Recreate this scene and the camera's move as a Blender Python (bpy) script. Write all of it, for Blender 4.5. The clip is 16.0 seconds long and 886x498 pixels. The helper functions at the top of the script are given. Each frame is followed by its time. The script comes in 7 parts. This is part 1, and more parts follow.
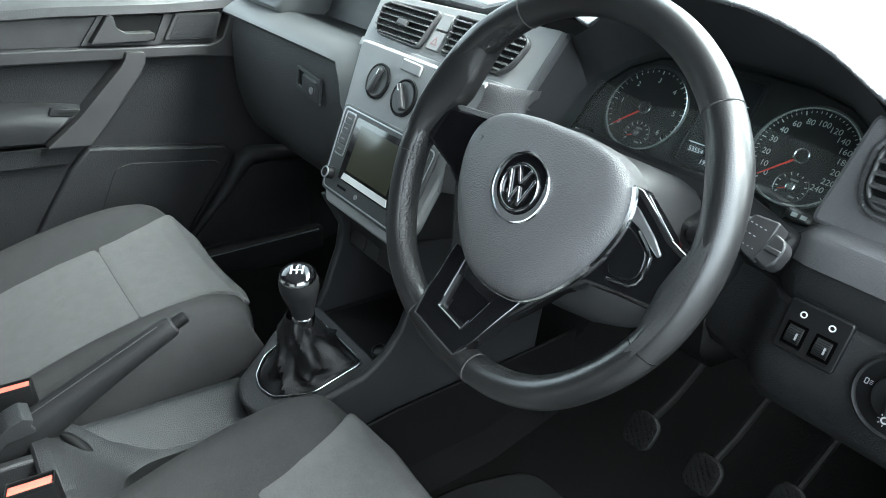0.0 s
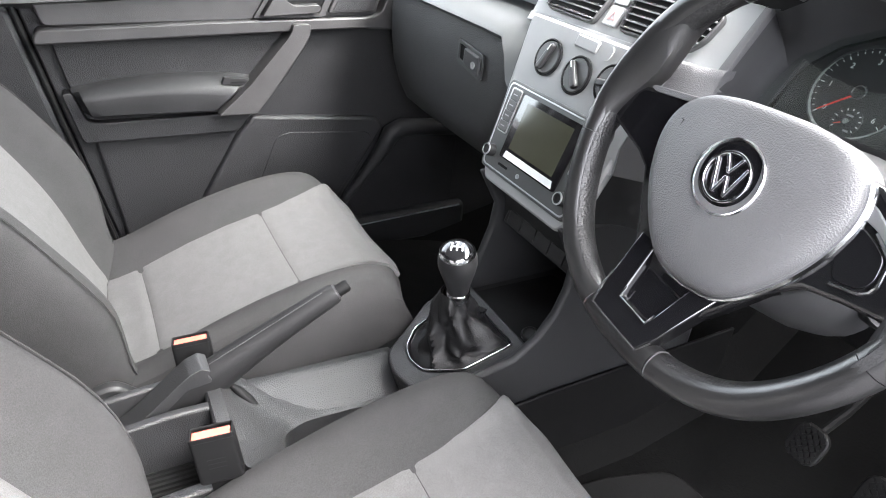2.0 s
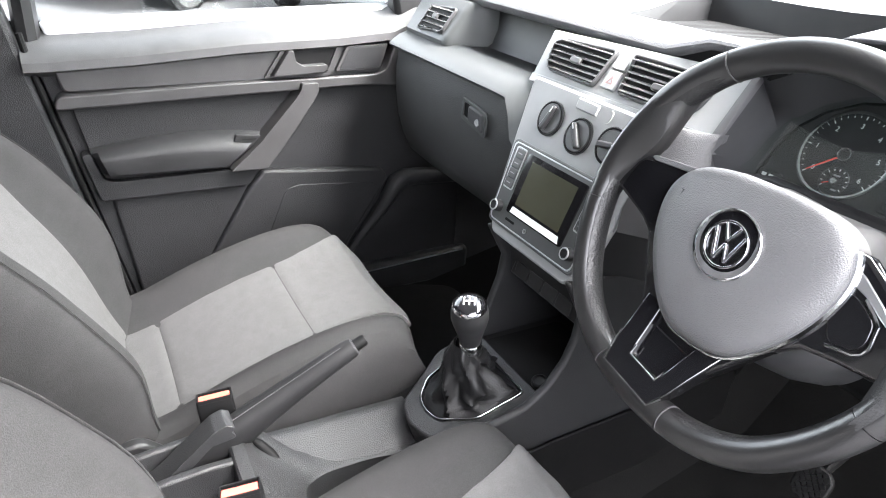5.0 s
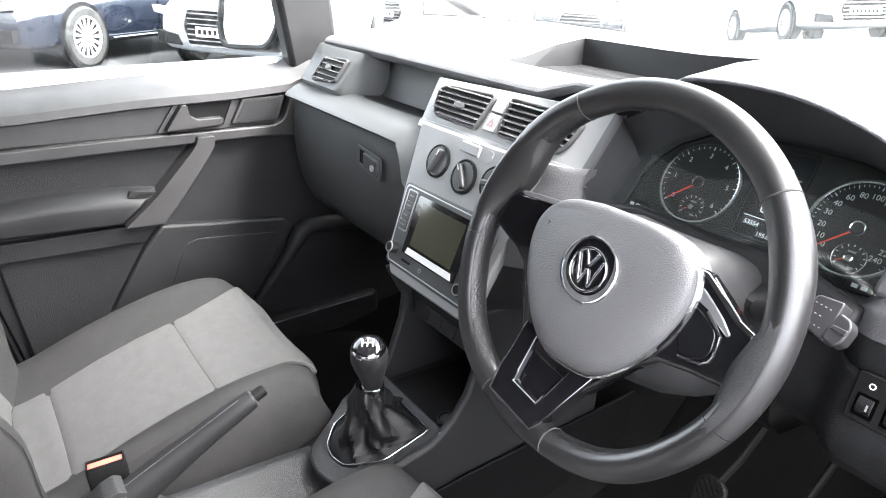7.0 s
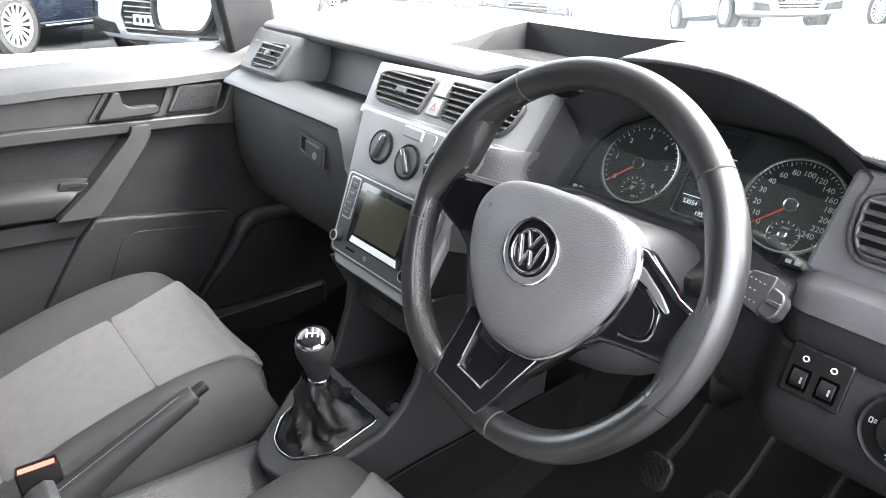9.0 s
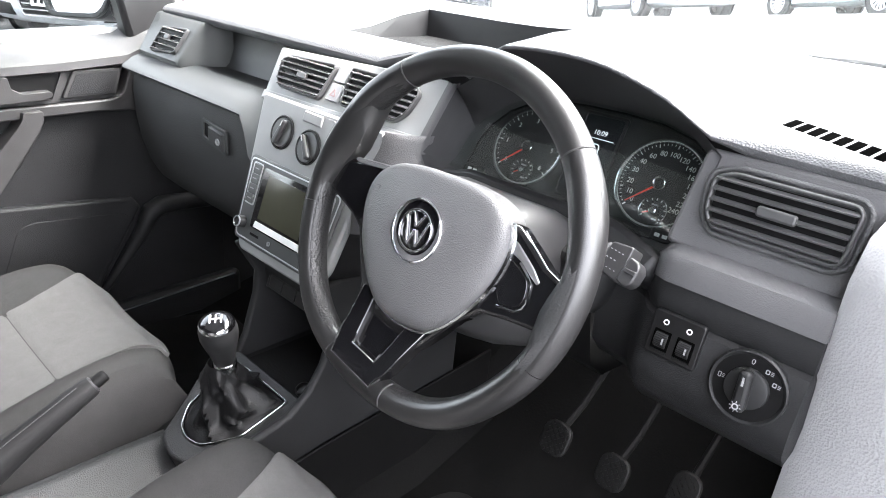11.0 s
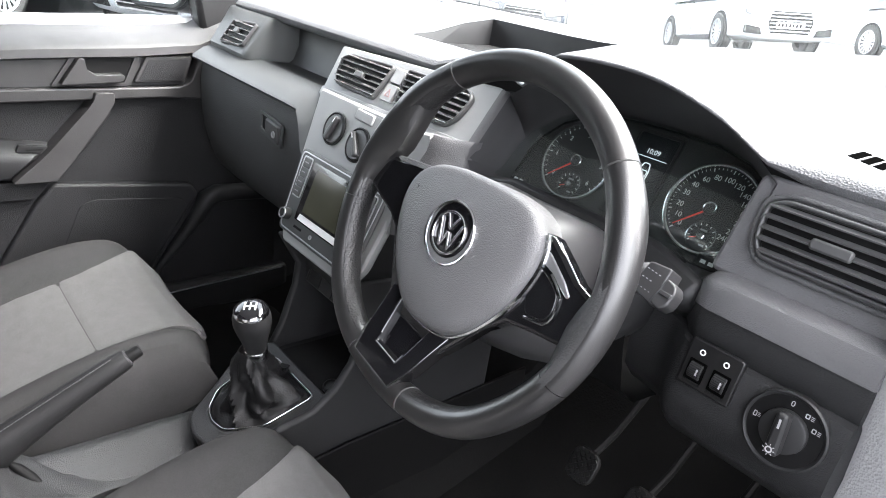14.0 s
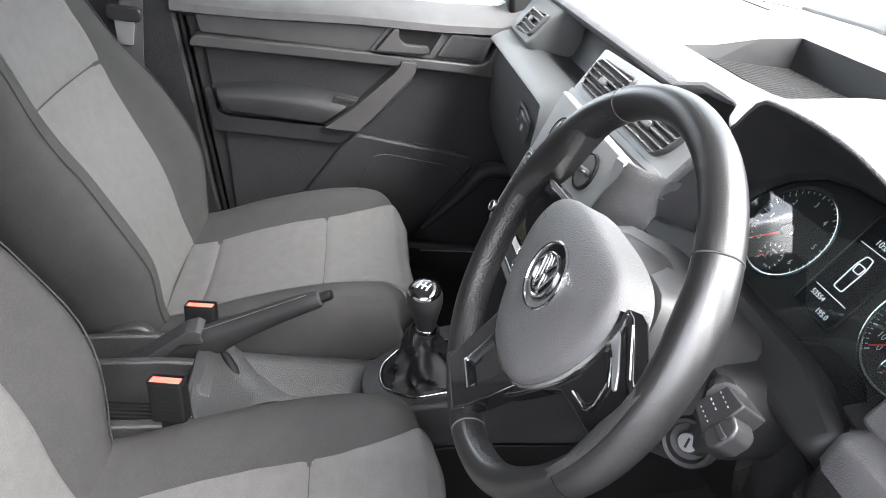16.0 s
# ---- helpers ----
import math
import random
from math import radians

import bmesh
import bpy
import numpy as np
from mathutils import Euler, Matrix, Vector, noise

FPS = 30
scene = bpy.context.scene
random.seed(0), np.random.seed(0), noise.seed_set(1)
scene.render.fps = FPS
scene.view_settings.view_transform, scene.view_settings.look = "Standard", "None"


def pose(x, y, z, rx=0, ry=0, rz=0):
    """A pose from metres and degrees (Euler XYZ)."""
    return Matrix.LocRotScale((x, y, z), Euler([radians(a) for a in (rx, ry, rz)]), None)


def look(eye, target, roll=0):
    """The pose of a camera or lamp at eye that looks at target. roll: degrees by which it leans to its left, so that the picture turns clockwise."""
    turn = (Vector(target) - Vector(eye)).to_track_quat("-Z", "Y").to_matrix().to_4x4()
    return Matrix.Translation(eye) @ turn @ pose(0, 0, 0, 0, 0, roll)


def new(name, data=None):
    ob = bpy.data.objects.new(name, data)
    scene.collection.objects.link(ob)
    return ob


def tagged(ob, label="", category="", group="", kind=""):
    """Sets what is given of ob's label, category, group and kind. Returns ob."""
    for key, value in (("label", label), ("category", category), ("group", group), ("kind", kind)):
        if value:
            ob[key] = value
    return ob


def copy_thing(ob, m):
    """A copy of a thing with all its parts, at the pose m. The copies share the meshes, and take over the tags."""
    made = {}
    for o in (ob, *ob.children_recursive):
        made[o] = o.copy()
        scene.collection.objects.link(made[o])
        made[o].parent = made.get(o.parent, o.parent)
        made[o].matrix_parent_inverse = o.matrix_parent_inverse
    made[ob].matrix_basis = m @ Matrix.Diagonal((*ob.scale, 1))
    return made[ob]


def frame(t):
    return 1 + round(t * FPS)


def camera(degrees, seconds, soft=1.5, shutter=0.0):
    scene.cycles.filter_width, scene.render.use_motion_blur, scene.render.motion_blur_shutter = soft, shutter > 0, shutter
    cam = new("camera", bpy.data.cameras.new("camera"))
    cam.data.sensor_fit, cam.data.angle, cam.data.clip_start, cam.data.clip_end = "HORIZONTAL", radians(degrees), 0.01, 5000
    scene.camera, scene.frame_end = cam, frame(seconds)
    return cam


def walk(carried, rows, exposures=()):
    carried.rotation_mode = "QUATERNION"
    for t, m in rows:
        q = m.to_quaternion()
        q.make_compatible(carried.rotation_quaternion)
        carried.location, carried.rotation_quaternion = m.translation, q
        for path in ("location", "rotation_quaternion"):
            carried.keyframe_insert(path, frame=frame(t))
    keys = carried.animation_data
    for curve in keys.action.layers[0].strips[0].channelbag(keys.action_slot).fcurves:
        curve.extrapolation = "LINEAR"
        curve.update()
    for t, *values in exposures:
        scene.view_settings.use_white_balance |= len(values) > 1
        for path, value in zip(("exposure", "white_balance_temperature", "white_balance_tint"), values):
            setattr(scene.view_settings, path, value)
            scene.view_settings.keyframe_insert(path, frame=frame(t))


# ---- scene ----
cam = camera(67.22, 16.0, soft=1.0)
PATH = [
    (0, 0.7303, -0.3929, 1.2561, 63.29, -6.37, 51.98),
    (0.5, 0.7023, -0.3981, 1.2499, 61.66, -6.03, 55.45),
    (1, 0.6916, -0.4067, 1.2539, 60.83, -5.75, 58.61),
    (1.5, 0.6947, -0.4208, 1.2553, 61.13, -5.35, 60.55),
    (2, 0.6830, -0.4325, 1.2471, 60.24, -4.93, 62.50),
    (2.5, 0.6792, -0.4413, 1.2476, 59.41, -4.60, 64.06),
    (3, 0.6742, -0.4452, 1.2524, 58.70, -4.42, 65.16),
    (3.5, 0.6764, -0.4553, 1.2691, 59.13, -4.69, 64.90),
    (3.7, 0.6818, -0.4658, 1.2809, 60.02, -5.54, 62.81),
    (5.8, 0.6960, -0.4632, 1.2941, 64.78, -3.29, 60.94),
    (6, 0.7001, -0.4572, 1.2954, 65.32, -3.44, 59.95),
    (6.5, 0.7174, -0.4485, 1.3004, 66.67, -3.92, 56.82),
    (7, 0.7300, -0.4395, 1.2974, 67.50, -3.58, 54.34),
    (7.5, 0.7333, -0.4341, 1.2985, 67.91, -3.34, 52.75),
    (8, 0.7353, -0.4338, 1.2984, 68.29, -3.37, 51.85),
    (8.5, 0.7329, -0.4320, 1.2972, 68.30, -3.48, 51.16),
    (9, 0.7305, -0.4238, 1.2887, 66.91, -3.90, 50.16),
    (9.5, 0.7407, -0.4227, 1.2897, 66.56, -4.26, 48.79),
    (10, 0.7500, -0.4189, 1.2874, 66.42, -4.91, 46.98),
    (10.2, 0.7608, -0.4208, 1.2935, 66.31, -5.01, 46.47),
    (12.3, 0.7819, -0.4069, 1.2994, 66.51, -6.07, 40.33),
    (12.5, 0.7805, -0.4098, 1.3058, 66.53, -6.63, 40.29),
    (13, 0.7802, -0.4175, 1.3288, 67.67, -8.71, 41.19),
    (13.5, 0.7825, -0.4105, 1.3142, 67.67, -8.98, 44.06),
    (14, 0.7861, -0.3946, 1.2838, 66.83, -8.11, 50.33),
    (14.5, 0.7927, -0.3604, 1.2916, 65.51, -6.98, 58.96),
    (15, 0.8027, -0.2897, 1.3128, 64.39, -9.38, 66.67),
    (15.5, 0.8024, -0.2287, 1.3264, 62.51, -9.71, 74.30),
    (16, 0.8266, -0.1879, 1.3390, 60.15, -9.49, 83.12),
]
walk(cam, [(r[0], pose(*r[1:])) for r in PATH], [(0.0, 3.25, 5900, -2), (0.5, 3.50, 6000, 2), (1.0, 3.73, 6250, 8), (1.6, 4.01, 6420, 12), (2.5, 4.20, 6420, 12), (5.8, 4.13, 6420, 12), (8.0, 3.95, 6420, 12), (12.6, 3.76, 6420, 12), (13.9, 3.60, 6420, 12), (16.0, 3.44, 6420, 12)])

# world and sun: bright overcast daylight
world = bpy.data.worlds.new("sky")
scene.world = world
world.use_nodes = True
wn = world.node_tree.nodes
sky = wn.new("ShaderNodeTexSky")
sky.sky_type = "NISHITA"
sky.sun_disc = False
sky.sun_elevation = radians(55)
sky.sun_rotation = radians(52)
sky.air_density = 0.7
sky.dust_density = 6.0
sky.ozone_density = 0.6
wn["Background"].inputs["Strength"].default_value = 0.225
pale = wn.new("ShaderNodeHueSaturation")
pale.inputs["Saturation"].default_value = 0.25
world.node_tree.links.new(sky.outputs[0], pale.inputs["Color"])
world.node_tree.links.new(pale.outputs[0], wn["Background"].inputs["Color"])
sun = new("sun", bpy.data.lights.new("sun", "SUN"))
sun.data.energy = 1.0
sun.data.angle = radians(45)
sun.data.color = (1.0, 0.97, 0.93)
sun.matrix_world = look((0.6, 5.2, 4.7), (0, 0, 0))


# ---------------------------------------------------------------- materials
def material(name, color, rough=0.5, metal=0.0, grain=0.0, grain_size=0.001, vary=0.15, vary_size=0.05,
             coat=0.0, specular=0.5, stains=None, kind="noise", bump=0.3, transmission=0.0, emit=0.0):
    m = bpy.data.materials.new(name)
    m.use_nodes = True
    nt = m.node_tree
    b = nt.nodes["Principled BSDF"]
    b.inputs["Roughness"].default_value = rough
    b.inputs["Metallic"].default_value = metal
    b.inputs["Specular IOR Level"].default_value = specular
    b.inputs["Coat Weight"].default_value = coat
    b.inputs["Coat Roughness"].default_value = 0.05
    b.inputs["Transmission Weight"].default_value = transmission
    if emit:
        b.inputs["Emission Color"].default_value = (*color, 1)
        b.inputs["Emission Strength"].default_value = emit
    co = nt.nodes.new("ShaderNodeTexCoord")
    big = nt.nodes.new("ShaderNodeTexNoise")
    big.inputs["Scale"].default_value = 1 / vary_size
    big.inputs["Detail"].default_value = 5
    nt.links.new(co.outputs["Object"], big.inputs["Vector"])
    ramp = nt.nodes.new("ShaderNodeMapRange")
    ramp.inputs["From Min"].default_value = 0.3
    ramp.inputs["From Max"].default_value = 0.7
    ramp.inputs["To Min"].default_value = 1 - vary
    ramp.inputs["To Max"].default_value = 1 + vary
    nt.links.new(big.outputs["Fac"], ramp.inputs["Value"])
    mul = nt.nodes.new("ShaderNodeVectorMath")
    mul.operation = "SCALE"
    mul.inputs[0].default_value = color
    nt.links.new(ramp.outputs[0], mul.inputs["Scale"])
    nt.links.new(mul.outputs[0], b.inputs["Base Color"])
    rr = nt.nodes.new("ShaderNodeMapRange")
    rr.inputs["To Min"].default_value = max(0.0, rough - min(0.25, vary) * rough)
    rr.inputs["To Max"].default_value = min(1.0, rough + min(0.25, vary) * rough)
    nt.links.new(big.outputs["Fac"], rr.inputs["Value"])
    nt.links.new(rr.outputs[0], b.inputs["Roughness"])
    if grain:
        if kind == "cells":
            tex = nt.nodes.new("ShaderNodeTexVoronoi")
            tex.feature = "F1"
            tex.inputs["Scale"].default_value = 1 / grain_size
            out = tex.outputs["Distance"]
        elif kind == "weave":
            tex = nt.nodes.new("ShaderNodeTexWave")
            tex.bands_direction = "DIAGONAL"
            tex.inputs["Scale"].default_value = 0.35 / grain_size
            tex.inputs["Distortion"].default_value = 3.0
            tex.inputs["Detail"].default_value = 3.0
            tex.inputs["Detail Scale"].default_value = 3.0
            out = tex.outputs["Fac"]
        else:
            tex = nt.nodes.new("ShaderNodeTexNoise")
            tex.inputs["Scale"].default_value = 1 / grain_size
            tex.inputs["Detail"].default_value = 2
            out = tex.outputs["Fac"]
        nt.links.new(co.outputs["Object"], tex.inputs["Vector"])
        bp = nt.nodes.new("ShaderNodeBump")
        bp.inputs["Strength"].default_value = bump
        bp.inputs["Distance"].default_value = grain
        nt.links.new(out, bp.inputs["Height"])
        nt.links.new(bp.outputs[0], b.inputs["Normal"])
        if kind in ("weave", "fleck"):
            mr = nt.nodes.new("ShaderNodeMapRange")
            mr.inputs["From Min"].default_value = 0.25
            mr.inputs["From Max"].default_value = 0.75
            mr.inputs["To Min"].default_value = 0.72
            mr.inputs["To Max"].default_value = 1.28
            nt.links.new(out, mr.inputs["Value"])
            mul2 = nt.nodes.new("ShaderNodeVectorMath")
            mul2.operation = "SCALE"
            nt.links.new(mul.outputs[0], mul2.inputs[0])
            nt.links.new(mr.outputs[0], mul2.inputs["Scale"])
            nt.links.new(mul2.outputs[0], b.inputs["Base Color"])
    return m


DASH = material("dash_plastic", (0.095, 0.0955, 0.097), 0.48, grain=0.0008, grain_size=0.0016, kind="cells", bump=0.7, specular=0.3)
DASH_TOP = material("dash_top_plastic", (0.11, 0.112, 0.116), 0.42, grain=0.0012, grain_size=0.0020, kind="cells", bump=0.6)
BAND = material("band_plastic", (0.066, 0.070, 0.070), 0.44, grain=0.0004, grain_size=0.0012, vary=0.05, bump=0.35, specular=0.4)
FASCIA = material("grey_fascia_plastic", (0.29, 0.297, 0.296), 0.44, grain=0.0003, grain_size=0.0010, vary=0.05, bump=0.3, specular=0.35)
SOFT = material("smooth_dark_plastic", (0.017, 0.0172, 0.0178), 0.4, grain=0.0002, grain_size=0.0012, bump=0.2, specular=0.25)
DOORP = material("door_panel_plastic", (0.0118, 0.0121, 0.013), 0.48, grain=0.0009, grain_size=0.0016, kind="cells", bump=0.7, specular=0.28)
DOORT = material("door_trim_plastic", (0.032, 0.0316, 0.032), 0.42, grain=0.0003, grain_size=0.0018, kind="cells", bump=0.5, specular=0.36)
# grey trim plastic made pale to carry the daylight on the open door
DOORLIT = material("daylit_door_plastic", (0.42, 0.42, 0.425), 0.5, grain=0.0010, grain_size=0.0022, kind="cells", bump=0.5, vary=0.03)
SLEEVE = material("matt_sleeve_leather", (0.046, 0.046, 0.047), 0.6, grain=0.0005, grain_size=0.0018, kind="cells", bump=0.5, specular=0.4)
PILLAR = material("pillar_trim", (0.352, 0.352, 0.352), 0.6, grain=0.0003, grain_size=0.002)
LEATHER = material("wheel_leather", (0.0105, 0.0103, 0.0106), 0.34, grain=0.0003, grain_size=0.0012, kind="cells", bump=0.25, vary=0.12, specular=1.0)
PERF = material("perforated_leather", (0.013, 0.013, 0.0135), 0.42, grain=0.0010, grain_size=0.0024, kind="cells", bump=0.5, specular=0.5)
PAD = material("airbag_cover", (0.112, 0.112, 0.114), 0.38, grain=0.0009, grain_size=0.0013, kind="cells", bump=0.55, vary=0.08, specular=0.65)
GLOSS = material("piano_black", (0.006, 0.006, 0.007), 0.06, vary=0.0, coat=0.6, specular=0.7)
CHROME = material("satin_chrome", (0.72, 0.73, 0.75), 0.12, metal=1.0, vary=0.03)
SILVER = material("silver_paint", (0.5, 0.51, 0.52), 0.3, metal=0.8, vary=0.03)
BLACK = material("matt_black", (0.004, 0.004, 0.0042), 0.6, specular=0.15)
FABRIC = material("grey_seat_cloth", (0.078, 0.0775, 0.077), 0.95, grain=0.0006, grain_size=0.0009, kind="fleck", vary=0.06, vary_size=0.02, specular=0.05, bump=0.5)
BOLSTER = material("charcoal_seat_cloth", (0.0285, 0.0282, 0.0284), 0.92, grain=0.0007, grain_size=0.0012, kind="fleck", vary=0.07, vary_size=0.03, specular=0.08, bump=0.5)
SEAM = material("seam_thread", (0.07, 0.07, 0.07), 0.9)
CARPET = material("black_carpet", (0.003, 0.003, 0.003), 0.95, grain=0.002, grain_size=0.004, vary=0.3, specular=0.1)
RUBBER = material("rubber_mat", (0.006, 0.006, 0.006), 0.7, grain=0.001, grain_size=0.004, vary=0.25, specular=0.2)
PEDAL = material("pedal_rubber", (0.006, 0.006, 0.006), 0.6, vary=0.3, specular=0.2)
GAITER = material("gaiter_leather", (0.008, 0.008, 0.0085), 0.42, grain=0.0006, grain_size=0.002, kind="cells", bump=0.6, specular=0.28)
CONSOLE = material("console_plastic", (0.0205, 0.0208, 0.0216), 0.40, grain=0.0010, grain_size=0.0016, kind="cells", bump=0.6, specular=0.42)
RED = material("buckle_red", (0.95, 0.13, 0.09), 0.35, vary=0.08)
THREAD = material("grey_thread", (0.09, 0.09, 0.092), 0.8)
ARMREST = material("armrest_vinyl", (0.015, 0.0153, 0.016), 0.5, grain=0.0004, grain_size=0.0013, kind="cells", bump=0.35, specular=0.22)
# dash plastic darkened to hold the shade below the ledge; also on the wings
SHADEDASH = material("shaded_dash_plastic", (0.018, 0.0182, 0.019), 0.48, grain=0.0008, grain_size=0.0013, kind="cells", bump=0.4, specular=0.28)
STALKM = material("stalk_plastic", (0.026, 0.026, 0.027), 0.35, grain=0.0003, grain_size=0.0012, bump=0.3, specular=0.5)
POD = material("cowl_plastic", (0.100, 0.099, 0.102), 0.44, grain=0.0008, grain_size=0.0013, kind="cells", vary=0.05, bump=0.45, specular=0.38)
# door trim plastic lightened for the daylight falling on the shoulder
SHOULDER = material("daylit_shoulder_plastic", (0.062, 0.062, 0.063), 0.42, grain=0.0005, grain_size=0.0016, kind="cells", bump=0.5, specular=0.4)
LEVERSKIN = material("lever_leather", (0.013, 0.013, 0.0135), 0.6, grain=0.0004, grain_size=0.0012, kind="cells", bump=0.4, specular=0.2)
RADIOP = material("radio_plastic", (0.065, 0.069, 0.069), 0.38, grain=0.0002, grain_size=0.001, vary=0.05, bump=0.2)
GLOVE = material("glove_box_plastic", (0.056, 0.057, 0.0578), 0.48, grain=0.0008, grain_size=0.0017, kind="cells", bump=0.7, specular=0.3)
NEEDLE = material("needle_red", (0.9, 0.05, 0.02), 0.4)
WHITE = material("white_print", (0.8, 0.8, 0.8), 0.6, vary=0.02)
GREYP = material("grey_print", (0.30, 0.30, 0.31), 0.6, vary=0.02)
DIAL = material("dial_face", (0.030, 0.030, 0.031), 0.5, vary=0.1, specular=0.2)
LCD = material("lcd_black", (0.018, 0.019, 0.022), 0.15, vary=0.0)
GLYPH = material("lcd_glyph", (0.6, 0.64, 0.68), 0.5, vary=0.0, emit=0.14)
SCREEN = material("radio_screen", (0.05, 0.051, 0.035), 0.10, vary=0.05, coat=0.4)
HEADLINER = material("headliner", (0.62, 0.62, 0.60), 0.95, grain=0.0005, grain_size=0.003)
PAINT = material("white_van_paint", (0.78, 0.79, 0.80), 0.25, vary=0.02, coat=0.5)
BLACKCAR = material("black_car_paint", (0.006, 0.008, 0.014), 0.12, vary=0.1, coat=1.0)
GREYCAR = material("silver_car_paint", (0.45, 0.47, 0.50), 0.3, metal=0.4, vary=0.05, coat=0.5)
WHITECAR = material("white_car_paint", (0.75, 0.77, 0.80), 0.25, vary=0.03, coat=0.6)
TYRE = material("tyre_rubber", (0.015, 0.015, 0.015), 0.8)
CARGLASS = material("tinted_car_glass", (0.02, 0.03, 0.035), 0.05, vary=0.0, coat=0.5)
ALLOY = material("alloy_wheel", (0.62, 0.63, 0.65), 0.3, metal=0.6, vary=0.04)
ASPHALT = material("asphalt", (0.04, 0.04, 0.0416), 0.85, grain=0.01, grain_size=0.02, vary=0.3, vary_size=0.8, specular=0.1)
# pale blue-grey that holds the haze of distance
BACKDROP = material("painted_haze", (0.55, 0.60, 0.62), 0.9, vary=0.2, vary_size=6)
BELT = material("belt_webbing", (0.036, 0.036, 0.038), 0.85, grain=0.0006, grain_size=0.0015)
GRILLE = material("speaker_mesh", (0.06, 0.06, 0.062), 0.6, grain=0.002, grain_size=0.004, kind="cells", bump=1.0)
VOID = material("slot_void", (0.002, 0.002, 0.002), 1.0, vary=0.0, specular=0.0)
SHROUD = material("column_shroud_plastic", (0.036, 0.036, 0.0375), 0.40, grain=0.0003, grain_size=0.0012, bump=0.3, specular=0.45)
SWITCH = material("switch_black", (0.006, 0.006, 0.0065), 0.35, vary=0.05, specular=0.4)
COWL = material("dark_cowl_plastic", (0.042, 0.042, 0.044), 0.46, grain=0.0003, grain_size=0.0011, vary=0.06, bump=0.3, specular=0.35)
VENTPL = material("vent_plastic", (0.06, 0.0607, 0.0615), 0.42, vary=0.04)
SLAT = material("vent_slat_plastic", (0.15, 0.15, 0.152), 0.25, vary=0.04, specular=0.7)
GLASS = bpy.data.materials.new("window_glass")
GLASS.use_nodes = True
gn = GLASS.node_tree
gn.nodes.remove(gn.nodes["Principled BSDF"])
clear, gloss, mixer, fres = (gn.nodes.new(k) for k in ("ShaderNodeBsdfTransparent", "ShaderNodeBsdfGlossy", "ShaderNodeMixShader", "ShaderNodeLayerWeight"))
steep = gn.nodes.new("ShaderNodeMath")
steep.operation = "POWER"
steep.inputs[1].default_value = 5.0
weak = gn.nodes.new("ShaderNodeMath")
weak.operation = "MULTIPLY_ADD"
weak.inputs[1].default_value = 0.45
weak.inputs[2].default_value = 0.06
clear.inputs["Color"].default_value = (0.93, 0.96, 0.95, 1)
gloss.inputs["Roughness"].default_value = 0.02
fres.inputs["Blend"].default_value = 0.5
gn.links.new(fres.outputs["Facing"], steep.inputs[0])
gn.links.new(steep.outputs[0], weak.inputs[0])
gn.links.new(weak.outputs[0], mixer.inputs["Fac"])
gn.links.new(clear.outputs[0], mixer.inputs[1])
gn.links.new(gloss.outputs[0], mixer.inputs[2])
gn.links.new(mixer.outputs[0], gn.nodes["Material Output"].inputs["Surface"])
MIRROR = material("mirror_glass", (0.92, 0.94, 0.95), 0.01, metal=1.0, vary=0.0)


# ---------------------------------------------------------------- mesh helpers
def part(name, bm, mat, parent=None, label="", smooth=True, bevel=0.0, sub=0, segs=2, mats=()):
    me = bpy.data.meshes.new(name)
    bmesh.ops.recalc_face_normals(bm, faces=bm.faces)
    bm.to_mesh(me)
    bm.free()
    me.materials.append(mat)
    for extra in mats:
        me.materials.append(extra)
    if smooth:
        for p in me.polygons:
            p.use_smooth = True
        me.set_sharp_from_angle(angle=radians(38))
    ob = new(name, me)
    if parent:
        ob.parent = parent
    if bevel:
        mo = ob.modifiers.new("bevel", "BEVEL")
        mo.width, mo.segments, mo.limit_method, mo.angle_limit = bevel, segs, "ANGLE", radians(40)
    if sub:
        mo = ob.modifiers.new("subdivision", "SUBSURF")
        mo.levels = mo.render_levels = sub
    if label:
        tagged(ob, label)
    return ob


def thing(name, label, category, group="", kind="", m=None):
    ob = new(name)
    ob.empty_display_size = 0.05
    if m:
        ob.matrix_world = m
    return tagged(ob, label, category, group, kind)


def grid(bm, rows, closed_u=False, closed_v=False, caps=False, mat=0):
    """A skin through rows of points; returns the rows of vertices."""
    vs = [[bm.verts.new(p) for p in r] for r in rows]
    n, k = len(vs), len(vs[0])
    for i in range(n if closed_v else n - 1):
        for j in range(k if closed_u else k - 1):
            a, b, c, d = vs[i][j], vs[i][(j + 1) % k], vs[(i + 1) % n][(j + 1) % k], vs[(i + 1) % n][j]
            f = bm.faces.new((a, b, c, d))
            f.material_index = mat
    if caps:
        for r in (vs[0], vs[-1]):
            f = bm.faces.new(r)
            f.material_index = mat
    return vs


def prism(outline, depth, m=None, base=0.0):
    """Extrude an outline (u, v) along w, from base to base + depth."""
    bm = bmesh.new()
    lo = [bm.verts.new((u, v, base)) for u, v in outline]
    hi = [bm.verts.new((u, v, base + depth)) for u, v in outline]
    n = len(outline)
    for i in range(n):
        bm.faces.new((lo[i], lo[(i + 1) % n], hi[(i + 1) % n], hi[i]))
    bm.faces.new(hi)
    bm.faces.new(lo[::-1])
    if m:
        bm.transform(m)
    return bm


